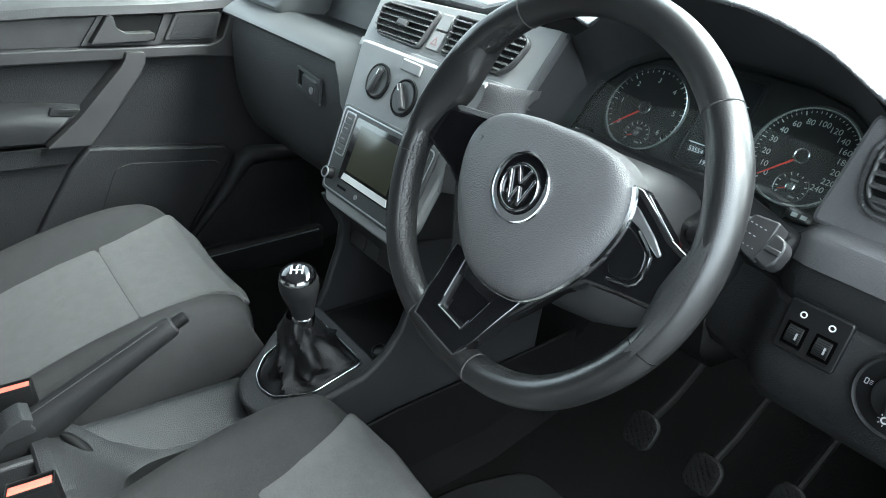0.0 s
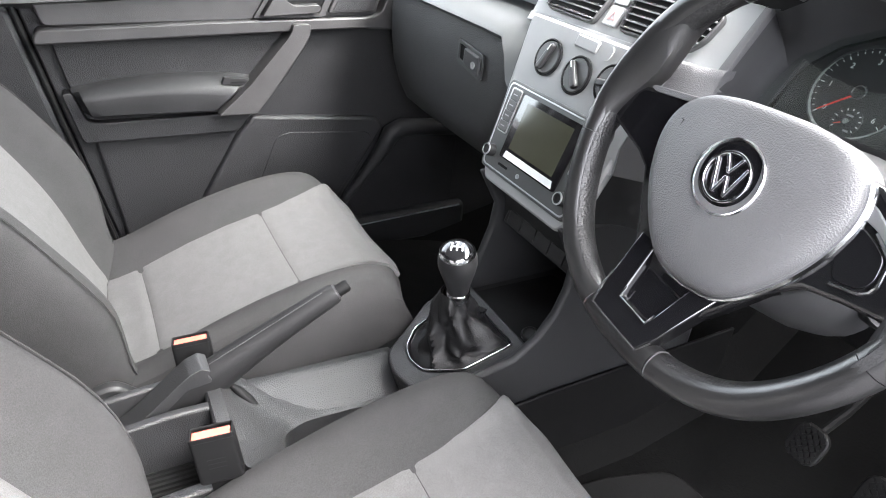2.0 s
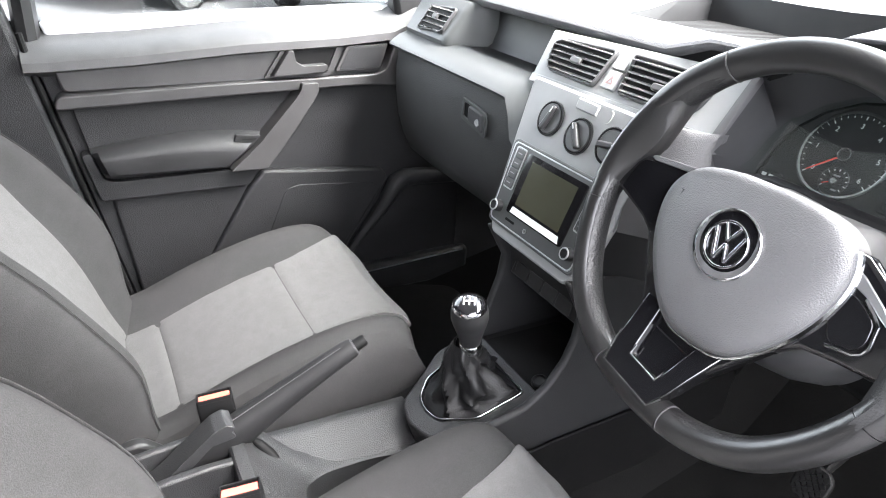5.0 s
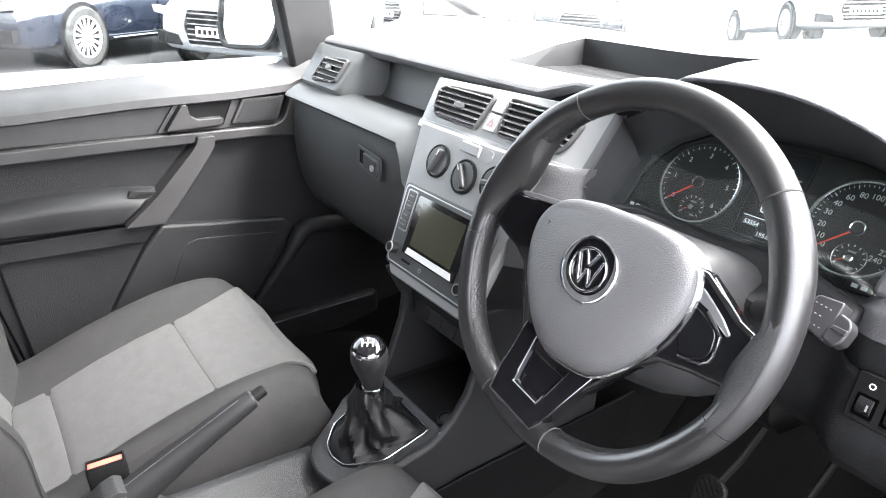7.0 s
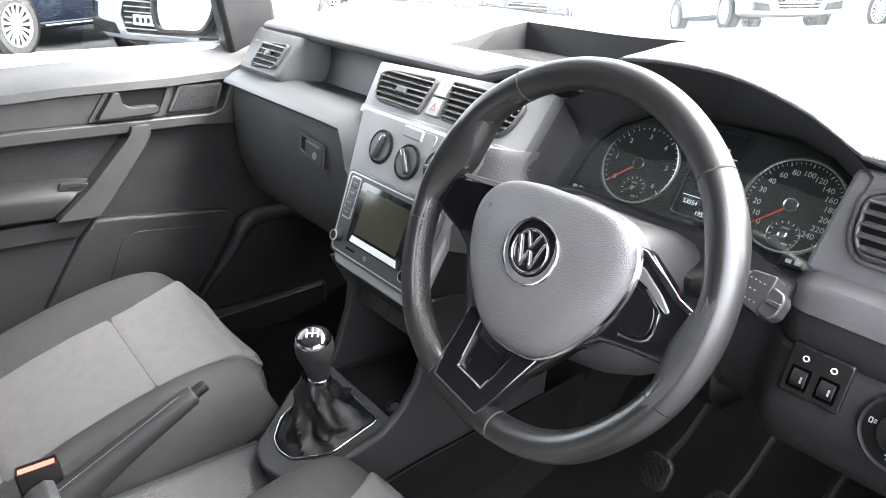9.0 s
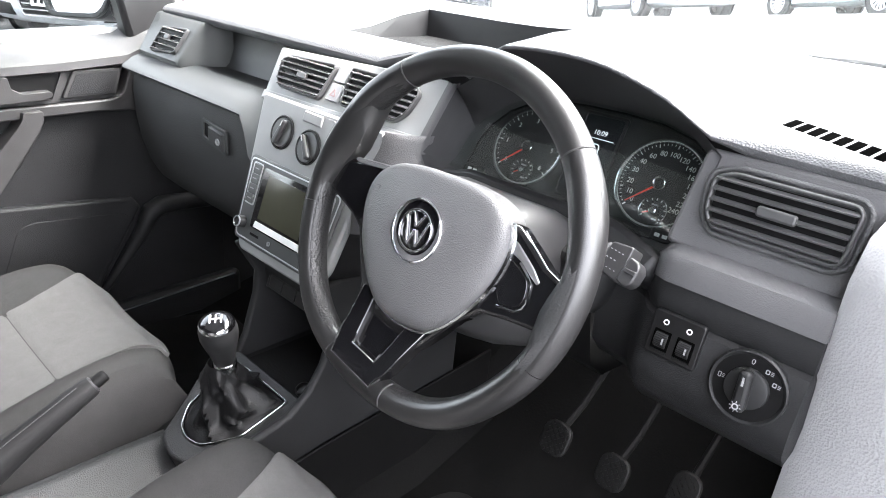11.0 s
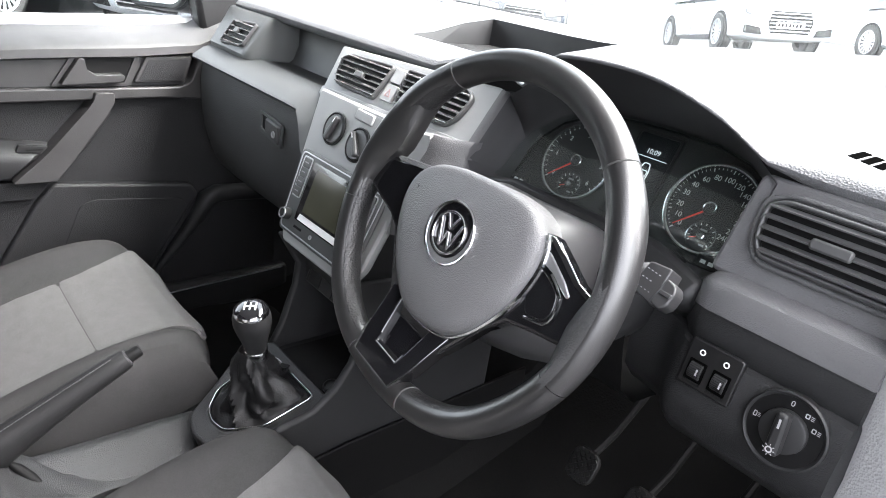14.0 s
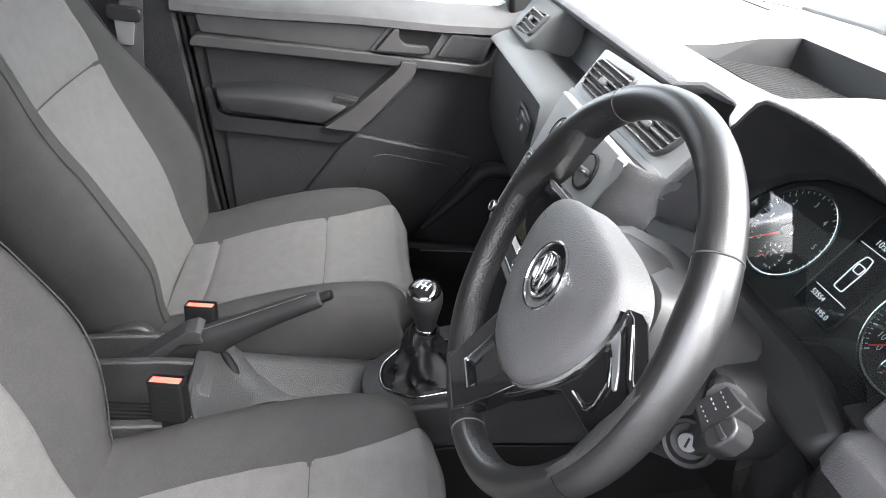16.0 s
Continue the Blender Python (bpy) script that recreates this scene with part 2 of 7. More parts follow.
def ring(outer, inner, depth, m=None, base=0.0):
    """A frame between two outlines of equal count."""
    bm = bmesh.new()
    n = len(outer)
    r = [[bm.verts.new((u, v, w)) for u, v in o] for o, w in ((outer, base), (outer, base + depth), (inner, base + depth), (inner, base))]
    for i in range(n):
        for a, b in ((0, 1), (1, 2), (2, 3), (3, 0)):
            bm.faces.new((r[a][i], r[a][(i + 1) % n], r[b][(i + 1) % n], r[b][i]))
    if m:
        bm.transform(m)
    return bm


def box(x0, x1, y0, y1, z0, z1, m=None):
    bm = prism([(x0, y0), (x1, y0), (x1, y1), (x0, y1)], z1 - z0, None, z0)
    if m:
        bm.transform(m)
    return bm


def tube(points, radius, sides=10, closed=False, caps=True):
    """A tube along points; radius a number or one for each point."""
    bm = bmesh.new()
    pts = [Vector(p) for p in points]
    n = len(pts)
    rows, up = [], None
    for i, p in enumerate(pts):
        a = pts[(i - 1) % n] if closed or i else p
        b = pts[(i + 1) % n] if closed or i < n - 1 else p
        t = (b - a).normalized()
        if up is None:
            up = t.orthogonal().normalized()
        up = (up - t * up.dot(t)).normalized()
        side = t.cross(up)
        r = radius[i] if isinstance(radius, (list, tuple)) else radius
        rows.append([p + (up * math.cos(q) + side * math.sin(q)) * r for q in (2 * math.pi * k / sides for k in range(sides))])
    grid(bm, rows, closed_u=True, closed_v=closed, caps=caps and not closed)
    return bm


def lathe(profile, segs=32, m=None, cap=True):
    """Turn (radius, height) rows about the local z axis."""
    bm = bmesh.new()
    rows = [[(max(r, 1e-5) * math.cos(a), max(r, 1e-5) * math.sin(a), h) for a in (2 * math.pi * k / segs for k in range(segs))] for r, h in profile]
    grid(bm, rows, closed_u=True, caps=cap)
    if m:
        bm.transform(m)
    return bm


def arc(cx, cy, r, a0, a1, n):
    return [(cx + r * math.cos(radians(a0 + (a1 - a0) * i / n)), cy + r * math.sin(radians(a0 + (a1 - a0) * i / n))) for i in range(n + 1)]


def rounded(x0, x1, y0, y1, r, n=4):
    return (arc(x1 - r, y0 + r, r, -90, 0, n) + arc(x1 - r, y1 - r, r, 0, 90, n) + arc(x0 + r, y1 - r, r, 90, 180, n) + arc(x0 + r, y0 + r, r, 180, 270, n))


def round_poly(pts, r, n=4):
    """Round off the corners of an outline."""
    out, k = [], len(pts)
    for i in range(k):
        p, a, b = Vector(pts[i]), Vector(pts[i - 1]), Vector(pts[(i + 1) % k])
        d = min(r, (a - p).length * 0.45, (b - p).length * 0.45)
        s, e = p + (a - p).normalized() * d, p + (b - p).normalized() * d
        for j in range(n + 1):
            t = j / n
            q = s * (1 - t) ** 2 + p * 2 * t * (1 - t) + e * t * t
            out.append((q.x, q.y))
    return out


def shrink(pts, d):
    """Move an outline inwards by d (counter-clockwise outlines)."""
    k, out = len(pts), []
    area = sum(pts[i][0] * pts[(i + 1) % k][1] - pts[(i + 1) % k][0] * pts[i][1] for i in range(k))
    s = 1 if area > 0 else -1
    for i in range(k):
        a, p, b = Vector(pts[i - 1]), Vector(pts[i]), Vector(pts[(i + 1) % k])
        e1, e2 = (p - a), (b - p)
        if e1.length < 1e-7 or e2.length < 1e-7:
            out.append((p.x, p.y))
            continue
        e1.normalize(), e2.normalize()
        n1, n2 = Vector((-e1.y, e1.x)) * s, Vector((-e2.y, e2.x)) * s
        nn = n1 + n2
        nn = nn / max(0.35, nn.length_squared) * 2 if nn.length > 1e-6 else n1
        q = p + nn * d
        out.append((q.x, q.y))
    return out


def face(y, z, slope, x=0.0):
    """A panel's frame: u across the van, v up the panel, w out towards the seats. slope: metres of y for a metre of z."""
    v = Vector((0, slope, 1)).normalized()
    u = Vector((1, 0, 0))
    w = u.cross(v)
    return Matrix(((u.x, v.x, w.x, x), (u.y, v.y, w.y, y), (u.z, v.z, w.z, z), (0, 0, 0, 1)))


def joined(*bms):
    out = bmesh.new()
    for b in bms:
        me = bpy.data.meshes.new("scrap")
        b.to_mesh(me)
        b.free()
        out.from_mesh(me)
        bpy.data.meshes.remove(me)
    return out


def words(text, size, m, lift=0.0004):
    """Writing as a mesh, centred, in the plane of m."""
    cu = bpy.data.curves.new("words", "FONT")
    cu.body, cu.size, cu.align_x, cu.align_y, cu.resolution_u = text, size, "CENTER", "CENTER", 3
    ob = bpy.data.objects.new("words", cu)
    scene.collection.objects.link(ob)
    me = bpy.data.meshes.new_from_object(ob.evaluated_get(bpy.context.evaluated_depsgraph_get()))
    bm = bmesh.new()
    bm.from_mesh(me)
    bpy.data.objects.remove(ob)
    bpy.data.curves.remove(cu)
    bpy.data.meshes.remove(me)
    bm.transform(m @ Matrix.Translation((0, 0, lift)))
    return bm


def corrugated(x0, x1, y0, y1, z, n, h):
    """A ribbed mat as one skin, ribs along y."""
    bm = bmesh.new()
    pts = []
    for i in range(n):
        a, b = lerp(x0, x1, i / n), lerp(x0, x1, (i + 1) / n)
        pts += [(a, z), (lerp(a, b, 0.1), z + h), (lerp(a, b, 0.6), z + h), (lerp(a, b, 0.7), z)]
    grid(bm, [[(x, y, w) for x, w in pts] for y in (y0, y1)])
    return bm


def lerp(a, b, t):
    return a + (b - a) * t


def curve(x, rows):
    """A smooth line through rows of (x, value)."""
    if x <= rows[0][0]:
        return rows[0][1]
    if x >= rows[-1][0]:
        return rows[-1][1]
    i = max(k for k in range(len(rows) - 1) if rows[k][0] <= x)
    (a, p), (b, q) = rows[i], rows[i + 1]
    h = b - a
    m0 = (q - rows[i - 1][1]) / (b - rows[i - 1][0]) if i else 0.0
    m1 = (rows[i + 2][1] - p) / (rows[i + 2][0] - a) if i + 2 < len(rows) else 0.0
    t = (x - a) / h
    return (2 * t ** 3 - 3 * t * t + 1) * p + (t ** 3 - 2 * t * t + t) * h * m0 + (3 * t * t - 2 * t ** 3) * q + (t ** 3 - t * t) * h * m1


def table(x, rows):
    """Smooth steps between rows of (x, value)."""
    if x <= rows[0][0]:
        return rows[0][1]
    for (a, p), (b, q) in zip(rows, rows[1:]):
        if x <= b:
            t = (x - a) / (b - a)
            return lerp(p, q, t * t * (3 - 2 * t))
    return rows[-1][1]


# ---------------------------------------------------------------- ground and van shell
bm = bmesh.new()


def ground_z(x, y):
    """The far side of the car park rises gently to the front."""
    return 0.13 * max(0.0, min(14.0, x + 10)) * table(y, [(4.0, 0.0), (9.0, 1.0)])


grid(bm, [[(x, y, ground_z(x, y)) for x in (-400, -60, -20, -14, -10, -8, -6, -4, -2, 0, 2, 4, 8, 20, 60, 400)] for y in (-400, -60, -20, 0, 4, 5, 6, 7, 8, 9, 12, 16, 20, 60, 400)])
tagged(part("ground", bm, ASPHALT), "grey asphalt of an open car park", "ground", kind="structure")

bm = bmesh.new()
grid(bm, [[(x, y, z) for x in (-0.80, -0.4, -0.14)] for y, z in ((-1.1, 0.40), (0.30, 0.40), (0.55, 0.46), (0.85, 0.80), (0.95, 1.0))])
grid(bm, [[(x, y, z) for x in (0.14, 0.45, 0.80)] for y, z in ((-1.1, 0.40), (0.30, 0.40), (0.55, 0.46), (0.85, 0.80), (0.95, 1.0))])
grid(bm, [[(-0.14, y, 0.40 + a), (-0.09, y, 0.50 + a), (0.0, y, 0.52 + a), (0.09, y, 0.50 + a), (0.14, y, 0.40 + a)] for y, a in ((-1.1, 0), (0.3, 0), (0.55, 0.06), (0.85, 0.40), (0.95, 0.6))])
floor = tagged(part("floor", bm, CARPET), "black carpeted van cab floor with a centre tunnel", "floor", kind="structure")

# rear bulkhead, roof and body sides
tagged(part("wall_rear", box(-0.85, 0.85, -1.14, -1.10, 0.35, 1.80), SOFT), "dark bulkhead behind the seats", "wall", kind="structure")
bm = bmesh.new()
grid(bm, [[(x, y, z - 0.06 * (x / 0.75) ** 2) for x in (-0.78, -0.5, 0, 0.5, 0.78)] for y, z in ((-1.12, 1.80), (-0.4, 1.80), (0.15, 1.74), (0.25, 1.70))])
bm2 = bmesh.new()
grid(bm2, [[(x, y, z + 0.04 - 0.06 * (x / 0.75) ** 2) for x in (-0.80, -0.5, 0, 0.5, 0.80)] for y, z in ((-1.14, 1.80), (-0.4, 1.80), (0.15, 1.74), (0.27, 1.70))])
tagged(part("ceiling", joined(bm, bm2), HEADLINER), "pale fabric headliner under the van roof", "ceiling", kind="structure")


def door_face(side):
    """A door's frame: u along the van, v up, w into the cab from the inner skin."""
    return Matrix(((0, 0, -side, side * 0.70), (1, 0, 0, 0), (0, 1, 0, 0), (0, 0, 0, 1)))


def build_door(side, name, label):
    """A door in the closed position; side -1 is the passenger's."""
    m = door_face(side)
    d = tagged(new(name), label, "door", kind="structure")
    rear = [(-0.52, 1.03), (-0.40, 0.42)]
    # outer leaf
    leaf = [(-0.50, 1.06), (-0.49, 1.03), (-0.37, 0.40), (0.40, 0.38), (0.44, 0.70), (0.40, 1.05), (0.33, 1.10)]
    part("door_leaf", prism(leaf, 0.05, m, -0.12), PAINT, d, "white painted steel door skin", bevel=0.008)
    part("door_card", prism([(-0.518, 1.00), (-0.398, 0.42), (0.42, 0.40), (0.42, 1.00)], 0.043, m, -0.080), DOORP, d, bevel=0.004)
    part("door_seal", tube([m @ Vector(p) for p in ((-0.531, 1.05, -0.022), (-0.525, 1.0, -0.022), (-0.404, 0.42, -0.022))], 0.006, 8), BLACK, d)
    part("door_jamb", prism([(-0.575, 1.06), (-0.49, 1.06), (-0.36, 0.39), (-0.44, 0.39)], 0.03, m, -0.118), BLACK, d)
    low = [(-0.438, 0.80), (-0.385, 0.40), (0.42, 0.38), (0.43, 0.66), (0.42, 0.93), (-0.03, 0.945), (-0.16, 0.76)]
    part("lower_panel", prism(low, 0.052, m, -0.08), DOORP, d, bevel=0.006)
    panel = round_poly([(-0.474, 0.926), (-0.448, 0.790), (-0.10, 0.78), (-0.02, 0.946)], 0.012)
    part("panel_groove", ring(shrink(panel, -0.0035), panel, 0.0490, m, -0.08), BLACK, d)
    part("upper_panel", prism(panel, 0.052, m, -0.08), DOORP, d, bevel=0.004)
    # map pocket: proud panel with a diagonal edge
    wedge = [(-0.118, 0.752), (-0.153, 0.712), (-0.218, 0.602), (-0.290, 0.475), (0.06, 0.475), (0.085, 0.54), (0.185, 0.70), (0.168, 0.726)]
    part("pocket_panel", prism(wedge, 0.064, m, -0.075), DOORP, d, bevel=0.007, segs=3)
    inner = round_poly([(-0.072, 0.700), (-0.043, 0.710), (0.145, 0.694), (0.158, 0.675), (0.095, 0.58), (0.045, 0.50), (-0.15, 0.50)], 0.02)
    part("pocket_recess", prism(inner, 0.0025, m, -0.0115), DOORP, d, bevel=0.002)
    ridge = [(0.42, 0.684, -0.006), (0.34, 0.692, -0.004), (0.27, 0.698, -0.003), (0.225, 0.698, -0.002), (0.202, 0.688, -0.001), (0.189, 0.664, -0.001), (0.174, 0.637, -0.002), (0.142, 0.594, -0.003), (0.108, 0.551, -0.004), (0.080, 0.512, -0.006)]
    part("pocket_ridge", tube([m @ Vector(p) for p in ridge], [0.019, 0.020, 0.021, 0.023, 0.023, 0.020, 0.0165, 0.0125, 0.010, 0.007], 16), ARMREST, d, "rounded rib along the door pocket")
    part("pocket_wall", prism([(0.09, 0.44), (0.09, 0.53), (0.20, 0.695), (0.42, 0.70), (0.42, 0.44)], 0.024, m, -0.03), DOORP, d, bevel=0.008)
    part("pocket_slot", prism([(0.08, 0.4605), (0.40, 0.4780), (0.40, 0.4805), (0.08, 0.4630)], 0.004, m, 0.018), SILVER, d, "thin bright edge of the door pocket")
    part("pocket_lip", prism(round_poly([(-0.37, 0.40), (-0.38, 0.47), (0.0, 0.475), (0.42, 0.485), (0.42, 0.39)], 0.02), 0.05, m, -0.03), DOORP, d, bevel=0.012)
    # ledge that wraps the armrest
    ledge = [(-0.470, 0.822), (-0.447, 0.722), (-0.152, 0.722), (-0.118, 0.766), (-0.200, 0.762), (-0.418, 0.761), (-0.436, 0.768), (-0.452, 0.824)]
    part("armrest_ledge", prism(round_poly(ledge, 0.010), 0.046, m, -0.055), DOORP, d, bevel=0.007, segs=3)
    # armrest: arched top, rounded front edge, cut off along the pull
    bm = bmesh.new()
    rows = []
    for i in range(25):
        f = i / 24
        zt = 0.823 + 0.025 * math.sin(math.pi * (0.04 + 0.80 * f)) ** 0.85
        zf = 0.819 + 0.009 * math.sin(math.pi * f) - 0.004 * f
        zb = lerp(0.778, 0.773, f)
        ul, ur = (lambda z: lerp(-0.432, -0.452, (z - 0.775) / 0.05)), (lambda z: lerp(-0.196, -0.124, (z - 0.772) / 0.06))
        e = table(f, [(0.0, -0.02), (0.05, 0.0), (0.96, 0.0), (1.0, -0.01)])
        row = []
        for z, w in ((zt, -0.031), (zt + 0.001, -0.024), (lerp(zt, zf, 0.35), -0.006), (lerp(zt, zf, 0.75), 0.009 + e), (zf - 0.003, 0.014 + e), (zf - 0.010, 0.0155 + e), (lerp(zf, zb, 0.6), 0.014 + e), (zb + 0.005, 0.012 + e), (zb, 0.006), (zb - 0.001, -0.031)):
            row.append(m @ Vector((lerp(ul(z), ur(z), f), z, w)))
        rows.append(row)
    grid(bm, rows, caps=True)
    part("armrest", bm, ARMREST, d, "padded black armrest")
    sw = part("switch_blank", prism(round_poly([(-0.182, 0.829), (-0.176, 0.843), (-0.125, 0.838), (-0.138, 0.826)], 0.003), 0.012, m, -0.004), SOFT, d, bevel=0.002)
    part("switch_slot", prism(rounded(-0.165, -0.135, 0.8315, 0.8345, 0.001), 0.001, m, 0.0078), BLACK, sw, smooth=False)
    # pull handle: a slanted strut that widens to its foot
    pull = [(-0.037, 0.935), (-0.035, 0.947), (0.001, 0.947), (0.000, 0.926), (-0.013, 0.905), (-0.062, 0.838), (-0.080, 0.812), (-0.117, 0.768), (-0.195, 0.768), (-0.157, 0.801), (-0.128, 0.828), (-0.048, 0.918)]
    part("pull_handle", prism(round_poly(pull, 0.005), 0.050, m, -0.030), DOORT, d, "grey diagonal pull handle", bevel=0.008, segs=3)
    back = [(-0.004, 0.915), (0.000, 0.900), (-0.045, 0.835), (-0.066, 0.812), (-0.078, 0.815), (-0.064, 0.838)]
    part("pull_backing", prism(back, 0.030, m, -0.036), SOFT, d, bevel=0.003)
    # trim strip, rail and shoulder
    rail = round_poly([(-0.500, 0.915), (-0.20, 0.925), (0.10, 0.934), (0.28, 0.926), (0.40, 0.93), (0.40, 1.05), (0.215, 1.05), (0.186, 1.03), (0.164, 0.968), (0.140, 0.957), (-0.20, 0.951), (-0.490, 0.941)], 0.012)
    part("trim_rail", prism(rail, 0.040, m, -0.035), DOORT, d, bevel=0.007, segs=3)
    strip = round_poly([(-0.492, 0.998), (-0.478, 0.943), (0.155, 0.956), (0.178, 1.034)], 0.012)
    part("trim_strip", prism(strip, 0.030, m, -0.040), DOORT, d, "grey satin door trim strip", bevel=0.004)
    # latch: recess, lever, plate
    recess = round_poly([(-0.102, 0.960), (-0.062, 1.017), (0.052, 1.018), (0.028, 0.962)], 0.005)
    latch = part("latch_bowl", prism(recess, 0.004, m, -0.011), BLACK, d, "dark recessed bowl of the door latch")
    part("latch_frame", ring(round_poly([(-0.110, 0.956), (-0.067, 1.021), (0.062, 1.022), (0.035, 0.957)], 0.006), shrink(recess, 0.002), 0.010, m, -0.012), DOORT, d, bevel=0.002)
    lever = [(-0.095, 0.962), (-0.060, 1.014), (-0.050, 1.014), (-0.046, 0.992), (-0.030, 0.982), (0.022, 0.984), (0.026, 0.974), (0.012, 0.968)]
    part("latch_lever", prism(round_poly(lever, 0.004), 0.022, m, -0.008), DOORT, d, bevel=0.004)
    plate = round_poly([(0.045, 0.965), (0.072, 1.019), (0.168, 1.022), (0.150, 0.967)], 0.006)
    part("latch_plate", prism(plate, 0.012, m, -0.012), DOORT, d, bevel=0.002)
    part("latch_plate_inset", prism(round_poly([(0.055, 0.970), (0.077, 1.013), (0.160, 1.016), (0.145, 0.972)], 0.004), 0.004, m, -0.0025), DOORP, d)
    # shoulder under the glass: rises from the strip and rolls outwards; lighter grey holds daylight
    bm = bmesh.new()
    rows = []
    for y in (-0.535, -0.50, -0.35, -0.15, 0.05, 0.18, 0.24, 0.30, 0.42) if side < 0 else (-0.535, -0.50, -0.35, -0.15, 0.05, 0.12):
        z = table(y, [(-0.53, 1.006), (0.05, 1.040), (0.18, 1.052), (0.26, 1.085), (0.42, 1.11)])
        k = table(y, [(0.1, 0.0), (0.3, 0.03)])
        rows.append([m @ Vector(p) for p in ((y, z - 0.035, -0.03), (y, z - 0.020, 0.004 + k * 0.3), (y, z - 0.004, 0.004 + k * 0.3), (y, z + 0.006, -0.004), (y, z + 0.022, -0.045), (y, z + 0.036, -0.085), (y, z + 0.028, -0.10), (y, z - 0.03, -0.10))])
    grid(bm, rows, caps=True)
    part("shoulder", bm, SHOULDER, d, "door top shoulder in grained plastic, daylight put into its lighter grey")
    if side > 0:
        # plain moulded end of the trim, next to the hinges; its pale colour holds daylight
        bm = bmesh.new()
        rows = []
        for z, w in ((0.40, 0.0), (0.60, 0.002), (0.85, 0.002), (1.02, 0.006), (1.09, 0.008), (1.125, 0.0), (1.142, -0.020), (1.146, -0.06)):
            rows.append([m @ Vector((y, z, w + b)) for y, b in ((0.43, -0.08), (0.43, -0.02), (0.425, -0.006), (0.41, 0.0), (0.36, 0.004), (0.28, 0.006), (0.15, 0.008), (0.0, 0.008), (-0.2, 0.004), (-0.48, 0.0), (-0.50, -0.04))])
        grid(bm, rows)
        part("hinge_cover", bm, DOORLIT, d, "grained trim beside the hinges, daylight put into its pale colour")
    # glass and its frame
    pane = [(-0.52, 1.02), (0.20, 1.05), (0.16, 1.30), (0.02, 1.66), (-0.50, 1.66)]
    g = part("pane", prism(pane, 0.004, m, -0.080), GLASS, d, "clear door glass", smooth=False)
    g.visible_shadow = False
    part("window_frame", joined(tube([m @ Vector(p) for p in ((-0.52, 1.02, -0.07), (-0.51, 1.66, -0.10), (0.0, 1.68, -0.11), (0.17, 1.34, -0.09), (0.235, 1.08, -0.075))], 0.022, 8)), SOFT, d)
    # mirror sail and pillar of the door
    sail = [(0.205, 1.05), (0.325, 1.07), (0.30, 1.24), (0.235, 1.42), (0.09, 1.66), (0.02, 1.66), (0.15, 1.32)]
    part("mirror_sail", prism(sail, 0.055, m, -0.080), SOFT, d, "dark grained inner mirror cover", bevel=0.012)
    return d


door_1 = build_door(-1, "door_1", "closed passenger door with grey trim and black panels")
door_2 = build_door(1, "door_2", "driver's door swung wide open, pale in the daylight")
door_2.matrix_world = Matrix.Translation((0.690, 0.165, 0)) @ pose(0, 0, 0, 0, 0, 74) @ Matrix.Translation((-0.70, -0.43, 0))

